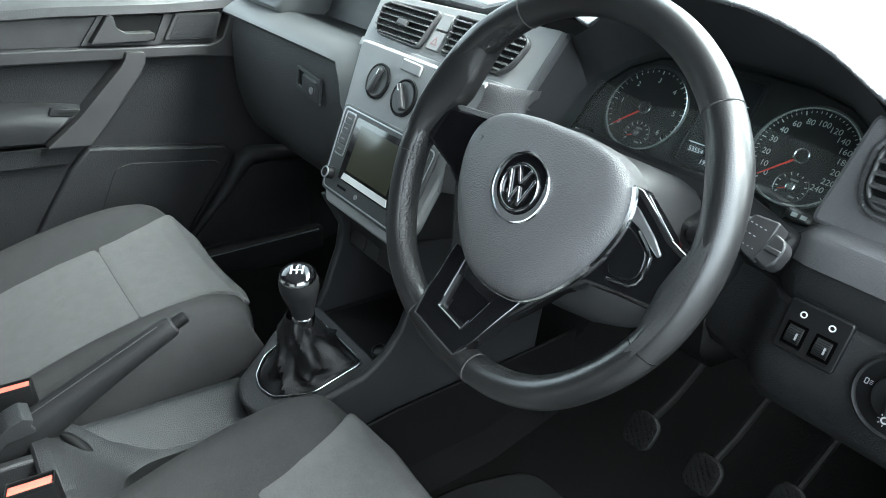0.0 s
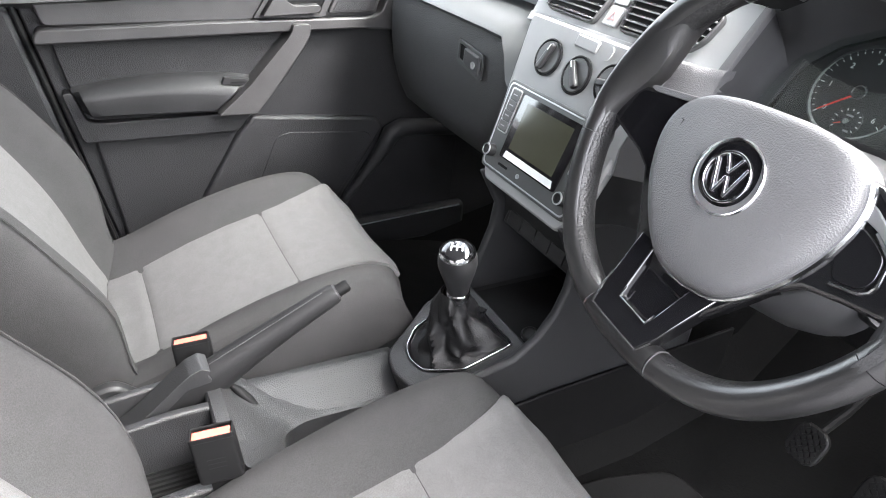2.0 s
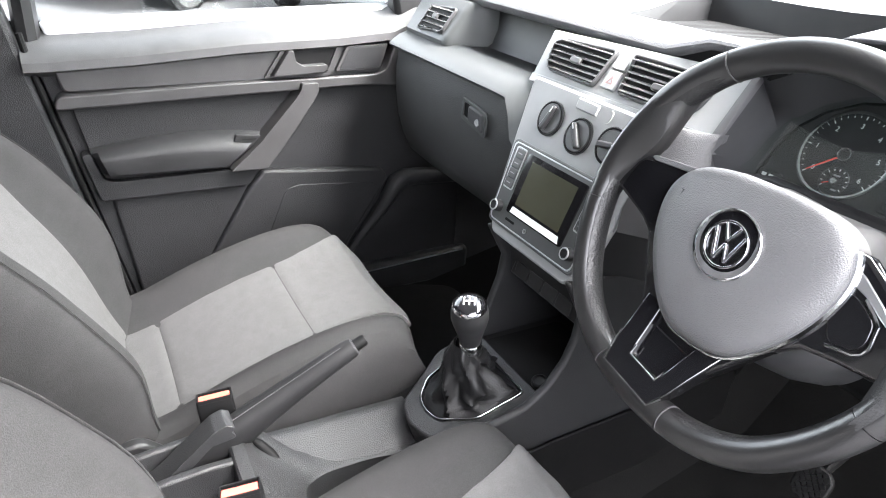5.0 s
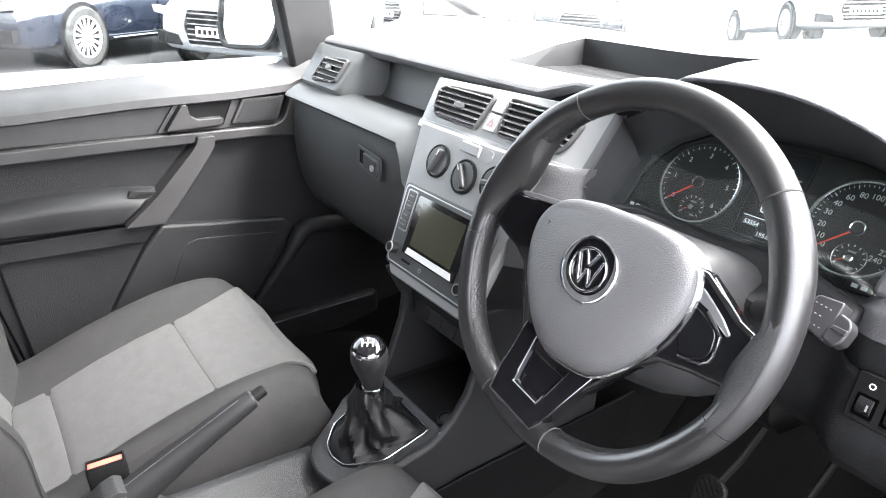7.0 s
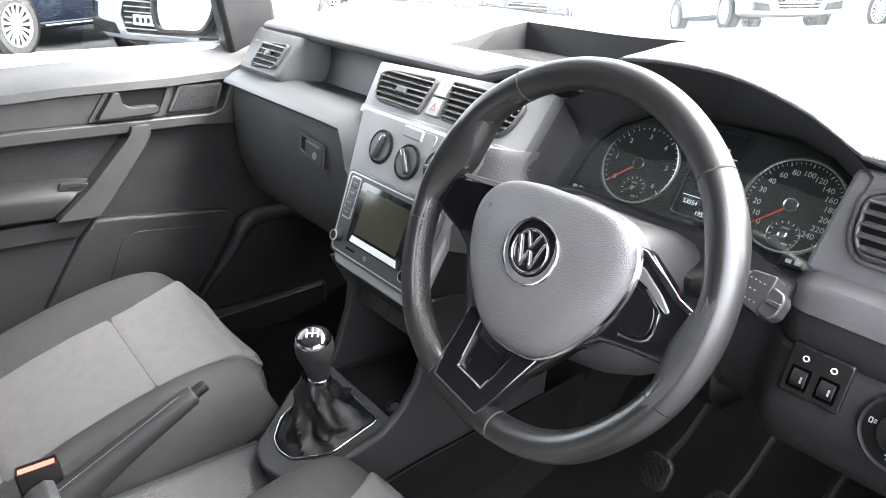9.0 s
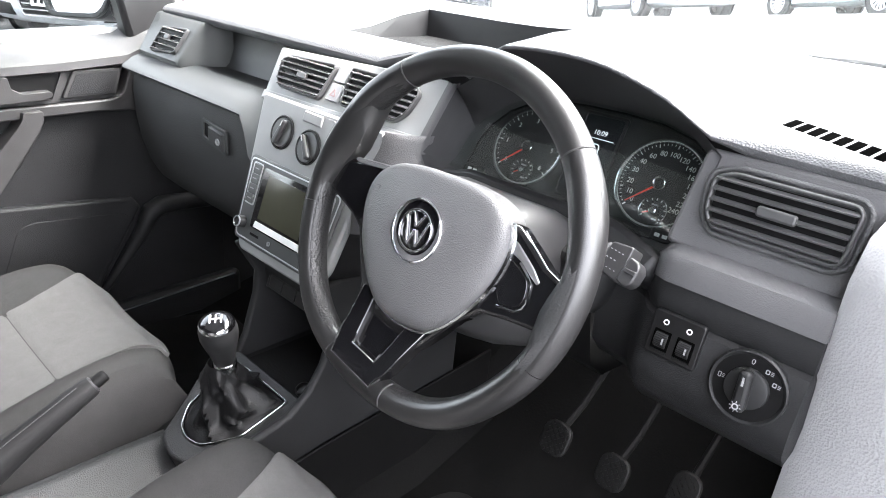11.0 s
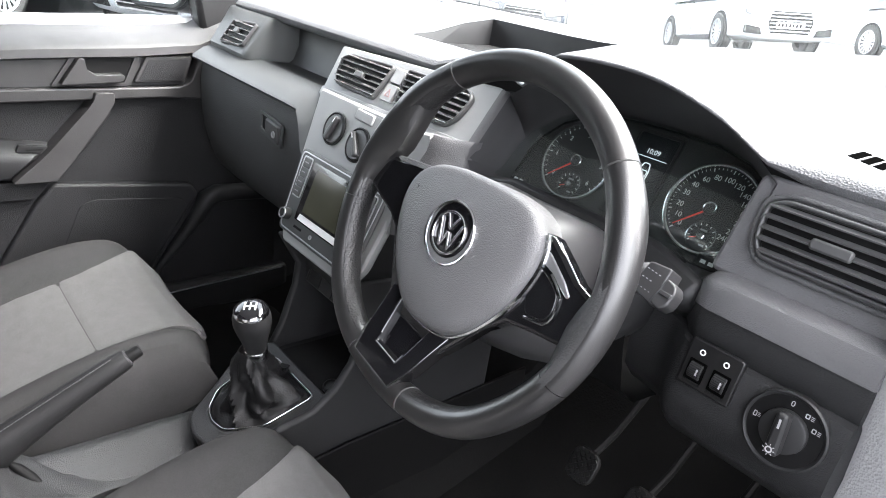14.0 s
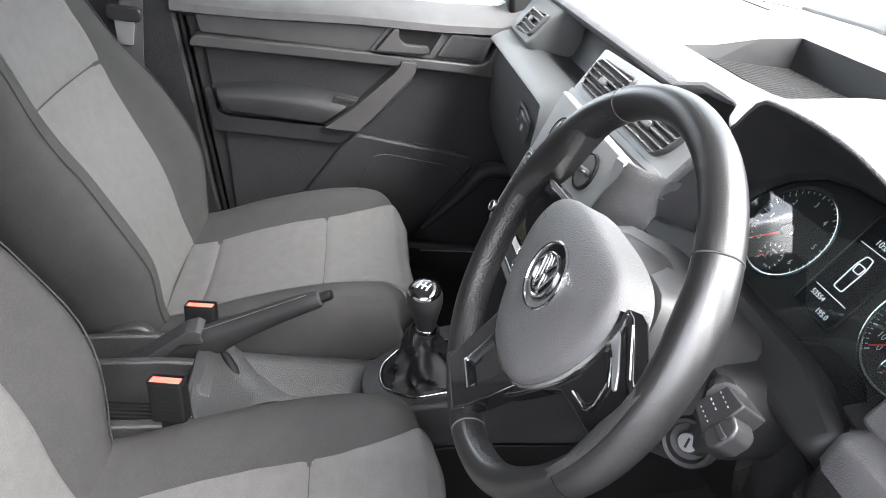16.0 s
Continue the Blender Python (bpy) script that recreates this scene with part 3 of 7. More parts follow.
# pillars and windscreen surround
for side, nm in ((-1, "left"), (1, "right")):
    s = side
    pil = [(s * 0.735, 0.88, 1.16), (s * 0.735, 0.62, 1.27), (s * 0.73, 0.40, 1.42), (s * 0.70, 0.18, 1.62), (s * 0.66, 0.06, 1.74)]
    tagged(part("pillar_front_" + nm, tube(pil, [0.035, 0.032, 0.032, 0.035, 0.04], 10), PILLAR), "pale grey raked windscreen pillar trim", "pillar", kind="structure")
    hinge = [(0.225, 1.04), (0.345, 1.06), (0.335, 1.18), (0.27, 1.42), (0.13, 1.72), (0.03, 1.72), (0.16, 1.40), (0.215, 1.18)]
    tagged(part("pillar_hinge_" + nm, prism(hinge, 0.06, door_face(s), -0.145 if s < 0 else -0.066), PILLAR, bevel=0.012, segs=3), "pale grey door pillar trim", "pillar", kind="structure")
    if side < 0:
        tagged(part("pillar_rear_" + nm, joined(prism([(-0.70, 1.80), (-0.537, 1.03), (-0.412, 0.42), (-0.41, 0.36), (-0.86, 0.36), (-0.86, 1.80)], 0.07, door_face(s), -0.085)), DOORP, bevel=0.01), "dark trim of the pillar behind the door", "pillar", kind="structure")
    else:
        tagged(part("pillar_rear_" + nm, joined(prism([(-0.70, 1.80), (-0.60, 1.25), (-0.545, 0.80), (-0.50, 0.40), (-0.50, 0.36), (-0.86, 0.36), (-0.86, 1.80)], 0.09, door_face(s), -0.14)), DOORP, bevel=0.01), "dark trim of the pillar behind the door", "pillar", kind="structure")
    tagged(part("wall_side_" + nm, box(*sorted((s * 0.80, s * 0.84)), -1.14, -0.80, 0.35, 1.80), SOFT), "dark side wall behind the seats", "wall", kind="structure")
    tagged(part("sill_" + nm, box(*sorted((s * 0.72, s * 0.86)), -0.80, 0.60, 0.30, 0.40), SOFT, bevel=0.01), "black door sill", "sill", kind="structure")
    tagged(part("body_side_" + nm, box(*sorted((s * 0.845, s * 0.865)), -3.6, -0.86 if s > 0 else -0.60, 0.32, 1.82), PAINT, bevel=0.008), "white painted flank of the van", "body panel", kind="structure")
    tagged(part("kick_panel_" + nm, box(*sorted((s * 0.705, s * 0.725)), 0.43 if s > 0 else 0.385, 0.95, 0.38 if s > 0 else 0.32, 1.08), SOFT), "dark trim at the side of the footwell", "trim", kind="structure")
    tagged(part("wing_" + nm, prism([(0.38, 0.38), (0.44, 1.06), (0.60, 1.13), (1.0, 1.14), (1.75, 1.0), (1.8, 0.38)], 0.06, door_face(s), -0.16), PAINT, bevel=0.02), "white front wing of the van", "body panel", kind="structure")
    quarter = [(0.335, 1.12), (0.72, 1.165), (0.62, 1.215), (0.36, 1.40), (0.325, 1.40)]
    q = tagged(part("window_quarter_" + nm, prism(quarter, 0.004, door_face(s), -0.035), GLASS, smooth=False), "small clear quarter light ahead of the door", "window", kind="structure")
    q.visible_shadow = False
tagged(part("roof_panel", joined(box(-0.865, 0.865, -3.6, -1.14, 1.82, 1.87), box(-0.845, 0.845, -3.6, -3.56, 0.32, 1.82)), PAINT, bevel=0.01), "white painted roof and rear of the van", "body panel", kind="structure")
tagged(part("bulkhead_front", joined(box(-0.80, 0.80, 0.92, 0.96, 0.36, 1.13)), SOFT), "dark panel between cab and engine", "wall", kind="structure")
bm = bmesh.new()
grid(bm, [[(x, y + 0.10 * (1 - (x / 0.74) ** 2), z) for x in (-0.74, -0.5, -0.2, 0.2, 0.5, 0.74)] for y, z in ((0.90, 1.145), (0.62, 1.29), (0.36, 1.46), (0.10, 1.70))])
bm2 = bmesh.new()
grid(bm2, [[(x, y + 0.10 * (1 - (x / 0.74) ** 2) + 0.004, z + 0.003) for x in (-0.74, -0.5, -0.2, 0.2, 0.5, 0.74)] for y, z in ((0.90, 1.145), (0.62, 1.29), (0.36, 1.46), (0.10, 1.70))])
ws = tagged(part("windscreen", joined(bm, bm2), GLASS), "clear raked windscreen", "windscreen", kind="structure")
ws.visible_shadow = False
bm = bmesh.new()
grid(bm, [[(x, y, z - 0.10 * (x / 0.8) ** 2) for x in (-0.8, -0.5, 0, 0.5, 0.8)] for y, z in ((1.0, 1.14), (1.3, 1.13), (1.6, 1.06), (1.75, 0.92), (1.8, 0.4))])
tagged(part("bonnet", bm, PAINT), "short white sloping bonnet of the van", "body panel", kind="structure")

# ---------------------------------------------------------------- dashboard
dash = thing("dashboard", "charcoal plastic van dashboard with lighter grey centre panel", "dashboard")


def hood_z(x):
    return curve(x, [(0.10, 1.146), (0.18, 1.147), (0.215, 1.151), (0.245, 1.166), (0.272, 1.192), (0.298, 1.214), (0.33, 1.2195), (0.37, 1.2215), (0.42, 1.2195), (0.46, 1.2115), (0.50, 1.197), (0.53, 1.179), (0.56, 1.156), (0.585, 1.148), (0.71, 1.147)])


def lip_y(x):
    return curve(x, [(-0.64, 0.238), (0.10, 0.239), (0.18, 0.236), (0.215, 0.212), (0.25, 0.195), (0.30, 0.181), (0.38, 0.177), (0.46, 0.179), (0.52, 0.190), (0.56, 0.204), (0.60, 0.211), (0.71, 0.212)])


def top_z(x, y):
    base = table(y, [(0.15, 1.146), (0.33, 1.168), (0.52, 1.204), (0.64, 1.206), (0.80, 1.202), (0.92, 1.192), (1.02, 1.165)])
    fall = table(y, [(0.17, 1.0), (0.30, 0.95), (0.50, 0.45), (0.70, 0.0)])
    wide = table(x, [(0.05, 0.0), (0.25, 1.0)]) if y > 0.25 else 1.0
    return base + (max(hood_z(x) - 1.150, 0.02 * wide) if x > 0.05 else 0.0) * fall - 0.02 * max(0, abs(x) - 0.5)


TX0, TX1, TY0, TY1 = -0.150, 0.230, 0.330, 0.520
xs = [-0.70, -0.66, -0.60, -0.5, -0.4, -0.3, -0.22, TX0, -0.10, -0.04, 0.03, 0.10, 0.14, 0.17, 0.185, 0.20, 0.215, TX1, 0.245, 0.26, 0.275, 0.29, 0.305, 0.32, 0.335, 0.35, 0.365, 0.38, 0.395, 0.41, 0.425, 0.44, 0.455, 0.47, 0.485, 0.50, 0.515, 0.53, 0.545, 0.56, 0.585, 0.60, 0.615, 0.63, 0.645, 0.66, 0.68, 0.70]
bm = bmesh.new()
cols = []
for x in xs:
    yf = lip_y(x)
    thin = table(x, [(0.06, 1.0), (0.13, 0.6), (0.19, 0.24), (0.53, 0.22), (0.60, 1.0)])
    ys = [yf + 0.010 * thin, yf + 0.002 * thin, yf, yf + 0.004 * thin, yf + 0.012, lerp(yf, TY0, 0.25), lerp(yf, TY0, 0.6), TY0, 0.38, 0.45, TY1, 0.56, 0.66, 0.78, 0.90, 1.02 - 0.16 * (x / 0.7) ** 2]
    col = []
    for i, y in enumerate(ys):
        z = top_z(x, y)
        xe = max(x, -0.64 - 0.06 * min(1, max(0, (y - 0.26) / 0.25)))
        if i < 4:
            z = top_z(x, yf) - (0.021, 0.015, 0.008, 0.0022)[i] * thin
        col.append(bm.verts.new((xe, y, z)))
    cols.append(col)
for i in range(len(xs) - 1):
    for j in range(15):
        if xs[i] >= TX0 and xs[i + 1] <= TX1 and 7 <= j < 10:
            continue
        bm.faces.new((cols[i][j], cols[i + 1][j], cols[i + 1][j + 1], cols[i][j + 1]))
part("top_pad", bm, DASH_TOP, dash, "grained dash top, bleached by daylight")
part("windscreen_seal", tube([(x, 0.99 - 0.25 * x * x, top_z(x, 0.99 - 0.25 * x * x) + 0.002) for x in (-0.68, -0.5, -0.3, -0.1, 0.1, 0.3, 0.5, 0.62, 0.69)], 0.0055, 8), BLACK, dash, "dark rubber seal along the windscreen's foot")
for s in (-1, 1):
    mesh_o = [(s * 0.585, 0.80), (s * 0.675, 0.76), (s * 0.695, 0.52), (s * 0.615, 0.60)]
    bm = bmesh.new()
    lo, hi = ([bm.verts.new((x, y, top_z(x, y) + h)) for x, y in mesh_o] for h in (-0.006, 0.0025))
    bm.faces.new(hi)
    for i in range(4):
        bm.faces.new((lo[i], lo[(i + 1) % 4], hi[(i + 1) % 4], hi[i]))
    part("speaker_grille", bm, GRILLE, dash, "grey meshed loudspeaker grille in the dash corner", smooth=False)
# storage tray let into the top
bm = bmesh.new()
rim = [(x, TY0) for x in xs if TX0 <= x <= TX1] + [(TX1, 0.38), (TX1, 0.45)] + [(x, TY1) for x in reversed(xs) if TX0 <= x <= TX1] + [(TX0, 0.45), (TX0, 0.38)]
n = len(rim)
hi = [bm.verts.new((x, y, top_z(x, y))) for x, y in rim]
lo = [bm.verts.new((lerp(x, 0.04, 0.03), lerp(y, 0.42, 0.06), 1.148 + 0.010 * (y - 0.33) / 0.2)) for x, y in rim]
for i in range(n):
    bm.faces.new((hi[i], hi[(i + 1) % n], lo[(i + 1) % n], lo[i]))
bm.faces.new(lo)
part("tray", bm, SOFT, dash, "open storage tray with dark walls", smooth=False)
part("tray_mat", corrugated(-0.12, 0.20, 0.36, 0.50, 1.156, 30, 0.004), RUBBER, dash, "ribbed black rubber tray mat", smooth=False)

# passenger shelf and band
bm = bmesh.new()
rows = []
for x in (-0.455, -0.36, -0.28, -0.21, -0.15):
    rows.append([(x, y, z) for y, z in ((0.244, 1.142), (0.258, 1.141), (0.278, 1.140), (0.281, 1.130), (0.268, 1.070), (0.262, 1.062), (0.24, 1.061), (0.216, 1.062))])
grid(bm, rows)
part("shelf_lining", bm, SOFT, dash, "recessed open shelf")
bm = bmesh.new()
rows = []
for x in (-0.665, -0.655, -0.60, -0.50, -0.425, -0.40, -0.32, -0.25, -0.20, -0.175, -0.15, -0.135, -0.12):
    zb = table(x, [(-0.205, 1.028), (-0.135, 0.965)])
    yb = 0.150 - (1.028 - zb) * 0.30
    k = 0.03 if x < -0.66 else 0.0
    ztop = 1.062 if x > -0.43 else 1.064
    rows.append([(x, y + k, z) for y, z in ((0.240, ztop - 0.002), (0.216, ztop), (0.204, ztop - 0.002), (lerp(0.204, yb, 0.55), lerp(ztop, zb, 0.35)), (yb + 0.004, zb + 0.010), (yb, zb + 0.004), (yb + 0.004, zb - 0.001), (yb + 0.030, zb - 0.003))])
grid(bm, rows)
part("band", bm, BAND, dash, "grey band along the passenger side")
# glove box lid
bm = bmesh.new()
rows = []
for x in (-0.668, -0.655, -0.55, -0.42, -0.28, -0.19, -0.118):
    k = 0.05 if x < -0.66 else (0.006 if x < -0.65 else 0)
    rows.append([(x, y + k, z) for y, z in ((0.20, 1.03), (0.168, 1.022), (0.163, 0.985), (0.165, 0.93), (0.172, 0.88), (0.188, 0.83), (0.21, 0.79), (0.25, 0.765), (0.45, 0.76), (0.60, 0.80))])
grid(bm, rows)
glove = part("glove_box", bm, GLOVE, dash, "dark glove box lid")
gm = face(0.1595, 0.970, 0.02)
part("handle_bowl", prism(round_poly([(-0.337, -0.009), (-0.337, 0.021), (-0.261, 0.013), (-0.261, -0.023)], 0.004), 0.003, gm, -0.002), BLACK, glove)
part("handle_frame", ring(round_poly([(-0.341, -0.013), (-0.341, 0.025), (-0.257, 0.017), (-0.257, -0.027)], 0.005), round_poly([(-0.335, -0.007), (-0.335, 0.019), (-0.263, 0.011), (-0.263, -0.021)], 0.004), 0.005, gm, -0.001), BAND, glove, bevel=0.001)
part("handle", prism(round_poly([(-0.313, -0.011), (-0.313, 0.017), (-0.262, 0.0115), (-0.262, -0.0215)], 0.005), 0.008, gm, 0.0), GLOVE, glove, "grey release paddle with a lock", bevel=0.003)
part("lock", lathe([(0.0062, 0), (0.0062, 0.002), (0.0042, 0.002), (0.0038, 0.0005)], 20, gm @ Matrix.Translation((-0.277, -0.005, 0.0082))), FASCIA, glove)

# centre vent housing: sloping panel that stands proud of the dash
vm = face(0.207, 1.100, 0.60)


def on_vent(x, z):
    return (x, (z - 1.100) * math.sqrt(1.36))


hous = [on_vent(*p) for p in ((-0.188, 1.060), (-0.200, 1.138), (0.170, 1.150), (0.1815, 1.1475), (0.174, 1.055))]
part("vent_panel", prism(round_poly(hous, 0.006), 0.10, vm, -0.103), FASCIA, dash, "grey panel around the centre air vents", bevel=0.003)


def vent(parent, outline, m, slats, tab, name="air_vent", along=0.0, frame_mat=None, r=0.008, tilt=-57, slat_mat=None):
    """An air vent: rim, dark box, slats and a setting tab."""
    o = round_poly(outline, r)
    v = part(name, ring(o, shrink(o, 0.0035), 0.009, m, -0.002), frame_mat or DASH, parent, "black air vent with slanted slats", bevel=0.0015)
    part("back", prism(shrink(o, 0.005), 0.003, m, 0.0006), BLACK, v)
    ys = [p[1] for p in outline]
    y0, y1 = min(ys) + 0.003, max(ys) - 0.003
    for i in range(slats):
        y = lerp(y0, y1, (i + 0.5) / slats)
        # span of the outline at this height
        cr = []
        k = len(outline)
        for a in range(k):
            p, q = outline[a], outline[(a + 1) % k]
            if (p[1] - y) * (q[1] - y) < 0:
                cr.append(p[0] + (q[0] - p[0]) * (y - p[1]) / (q[1] - p[1]))
        if len(cr) < 2:
            continue
        x0, x1 = min(cr) + 0.0035, max(cr) - 0.0035
        bm = box(x0, x1, -0.0042, 0.0042, -0.0008, 0.0008, m @ Matrix.Translation((0, y, 0.0058)) @ pose(0, 0, 0, tilt, 0, along))
        part("slat", bm, slat_mat or SOFT, v, smooth=False)
    if tab:
        part("tab", prism(rounded(tab[0] - tab[2], tab[0] + tab[2], tab[1] - 0.005, tab[1] + 0.005, 0.003), 0.007, m, 0.005), VENTPL, v, bevel=0.002)
    return v


lv = [on_vent(*p) for p in ((-0.164, 1.094), (-0.150, 1.081), (-0.046, 1.080), (-0.036, 1.132), (-0.152, 1.128), (-0.172, 1.120))]
rv = [on_vent(*p) for p in ((0.006, 1.082), (0.122, 1.083), (0.138, 1.097), (0.146, 1.125), (0.132, 1.134), (-0.003, 1.134))]
vent(dash, lv, vm, 6, (-0.10, 0.004, 0.011), frame_mat=VENTPL, slat_mat=SLAT)
vent(dash, rv, vm, 6, (0.07, 0.004, 0.011), frame_mat=VENTPL, slat_mat=SLAT)
part("vent_button", prism(rounded(-0.032, -0.006, 0.012, 0.036, 0.002), 0.006, vm, -0.002), FASCIA, dash, bevel=0.001)
hz = part("hazard_button", prism(rounded(-0.032, -0.006, -0.018, 0.009, 0.002), 0.006, vm, -0.002), FASCIA, dash, bevel=0.001)
part("warning_triangle", ring([(-0.026, -0.011), (-0.012, -0.011), (-0.019, 0.002)], [(-0.023, -0.0092), (-0.015, -0.0092), (-0.019, -0.0015)], 0.0008, vm, 0.0038), material("dim_red", (0.26, 0.16, 0.16), 0.5), hz, smooth=False)
# strip joining the vents to the controls, and the mouldings beside it
part("vent_sill", prism([on_vent(*p) for p in ((-0.185, 1.060), (-0.186, 1.072), (0.160, 1.077), (0.168, 1.070))], 0.0135, vm, -0.012), FASCIA, dash, bevel=0.001)
bm = bmesh.new()
grid(bm, [[Vector(p) for p in ((x0, 0.170, zt - 0.030), (x0, 0.160, zt - 0.002), (x0, 0.152, zt), (x0, 0.149, zt - 0.003), (x0 - 0.002, 0.1475, zt - 0.018), (x0 - 0.012, 0.135, 1.030), (x0 - 0.022, 0.118, 0.975), (x0 - 0.025, 0.118, 0.94))] for x0, zt in ((0.128, 1.082), (0.1485, 1.0846), (0.1500, 1.0838), (0.1508, 1.0805))])
part("fascia_end", bm, FASCIA, dash, "smooth grey end of the heater panel")
# grained moulding that runs from the vents down beside the dials and under them
bm = bmesh.new()
rows = []
for (ax, ay, az), (bx, by, bz) in (((0.1495, 0.1535, 1.0835), (0.1885, 0.1850, 1.0815)), ((0.149, 0.1510, 1.078), (0.1880, 0.1790, 1.074)), ((0.1480, 0.1500, 1.067), (0.1865, 0.1735, 1.063)), ((0.1425, 0.1425, 1.048), (0.1930, 0.1690, 1.050)), ((0.1385, 0.1375, 1.030), (0.2080, 0.1660, 1.0405)), ((0.133, 0.130, 1.005), (0.2380, 0.1680, 1.031)), ((0.128, 0.1215, 0.975), (0.2500, 0.1700, 1.000)), ((0.126, 0.1215, 0.94), (0.2500, 0.1750, 0.960))):
    a, b = Vector((ax, ay, az)), Vector((bx, by, bz))
    row = [a.lerp(b, k) + Vector((0, -0.004 * math.sin(math.pi * k), 0)) for k in (0.0, 0.25, 0.5, 0.72, 0.88)]
    row += [b + Vector((-0.001, 0.0005, 0)), b + Vector((0.0015, 0.0035, 0)), b + Vector((0.0022, 0.010, -0.0005)), b + Vector((0.002, 0.018, -0.001))]
    rows.append(row)
top_row = [p + Vector((0, 0.012, -0.020)) for p in rows[0]]
lip_row = [p + Vector((0, 0.003, 0.0012)) for p in rows[0]]
grid(bm, [top_row, lip_row] + rows)
part("dial_surround", bm, POD, dash, "grained moulding between the vents and the dials")
bm = bmesh.new()
rows = []
for f in (0.0, 0.2, 0.4, 0.6, 0.8, 1.0):
    z, x, w = lerp(1.074, 1.1475, f), lerp(0.1880, 0.1905, f), lerp(0.0125, 0.0100, f)
    y = 0.207 + 0.6 * (z - 1.1)
    rows.append([(x - w - 0.002, y + 0.004, z), (x - w, y - 0.0030, z), (x - 0.0035, y - 0.0048, z), (x - 0.0008, y - 0.0038, z), (x + 0.0008, y - 0.0005, z), (x + 0.0012, y + 0.008, z)])
grid(bm, rows)
part("vent_edge", bm, POD, dash, "grained edge strip beside the vents")

# end vents
em = face(0.207, 1.100, 0.60)
lo = [on_vent(*p) for p in ((-0.598, 1.070), (-0.500, 1.078), (-0.490, 1.124), (-0.588, 1.118))]
bm = bmesh.new()
rows = []
for x in (-0.672, -0.664, -0.652, -0.62, -0.58, -0.54, -0.50, -0.486, -0.478, -0.470, -0.460, -0.448, -0.436, -0.426):
    k = table(x, [(-0.484, 0.0), (-0.424, 1.0)])
    o = table(x, [(-0.672, 0.030), (-0.648, 0.0)])
    rows.append([(x + 0.012 * f * (1 - k) * table(x, [(-0.56, 0.0), (-0.48, 1.0)]), lerp(y, 0.274, k) + o, z) for f, y, z in ((1, 0.246, 1.140), (1, 0.236, 1.141), (0.9, 0.2295, 1.138), (0.6, 0.2185, 1.1195), (0.3, 0.207, 1.1005), (0.0, 0.1950, 1.0805), (-0.2, 0.1865, 1.066), (-0.2, 0.188, 1.058))])
grid(bm, rows)
part("end_vent_pod", bm, BAND, dash, "grey pod around the outer vent, flowing back into the shelf")
vent(dash, lo, em, 5, (-0.545, 0.0, 0.009), frame_mat=VENTPL, slat_mat=SLAT)

# driver's outer vent and its panel
rm = face(0.200, 1.130, 0.28)
k = math.sqrt(1 + 0.28 ** 2)
ro = [(x, (z - 1.130) * k) for x, z in ((0.553, 1.098), (0.566, 1.080), (0.678, 1.080), (0.690, 1.090), (0.692, 1.136), (0.682, 1.147), (0.572, 1.147), (0.550, 1.136))]
part("outer_vent_panel", prism(round_poly([(x, (z - 1.13) * k) for x, z in ((0.530, 1.062), (0.702, 1.062), (0.704, 1.156), (0.540, 1.156))], 0.008), 0.06, rm, -0.064), POD, dash, "grained panel around the driver's outer vent", bevel=0.004)
part("outer_vent_rim", ring(round_poly(ro, 0.010), shrink(round_poly(ro, 0.010), 0.005), 0.006, rm, -0.005), DASH, dash, bevel=0.002)
vent(dash, shrink(ro, 0.007), rm, 5, (0.622, -0.017, 0.017), frame_mat=VENTPL, tilt=-62, slat_mat=VENTPL)
# ledge below and lower switch panel
ledge_rows, rows = [], []
for x in (0.462, 0.466, 0.474, 0.490, 0.510, 0.525, 0.540, 0.552, 0.58, 0.64, 0.695, 0.703):
    kk = 0.03 if x > 0.70 else table(x, [(0.462, 0.10), (0.474, 0.042), (0.515, 0.036), (0.550, 0.0)])
    zt = table(x, [(0.50, 1.026), (0.548, 1.064)])
    zl = table(x, [(0.50, 1.014), (0.548, 1.034)])
    ledge_rows.append([(x, y + kk, z) for y, z in ((0.215, zt + 0.004), (0.182, zt), (0.166, zt - 0.0025), (0.1615, zt - 0.0045), (0.1595, zt - 0.009), (0.157, lerp(zt, zl, 0.7)), (0.156, zl), (0.164, zl - 0.003))])
    rows.append([(x, y + kk, z) for y, z in ((0.170, zl + 0.002), (0.1595, zl - 0.001), (0.1585, zl - 0.004), (0.157, 1.006), (0.159, 1.001), (0.152, 0.998), (0.148, 0.988), (0.141, 0.950), (0.146, 0.922), (0.168, 0.898), (0.215, 0.885), (0.35, 0.880))])
bm = bmesh.new()
grid(bm, ledge_rows)
part("vent_ledge", bm, POD, dash, "grained ledge below the outer vent")
# the shade under the ledge is put into this panel's darker colour
bm = bmesh.new()
grid(bm, rows)
part("switch_panel", bm, SHADEDASH, dash, "grained lower dash panel at the driver's knees")
bm = bmesh.new()
rows = []
for x, dy in ((0.16, 0.02), (0.20, 0.0), (0.28, 0.0), (0.36, 0.0), (0.44, 0.0), (0.48, 0.0)):
    rows.append([(x, y + dy, z) for y, z in ((0.24, 1.020), (0.165, 1.012), (0.155, 1.0), (0.165, 0.95), (0.185, 0.89), (0.22, 0.86), (0.36, 0.84), (0.6, 0.86))])
grid(bm, rows)
part("knee_panel", bm, BLACK, dash, "black panel beneath the steering column")
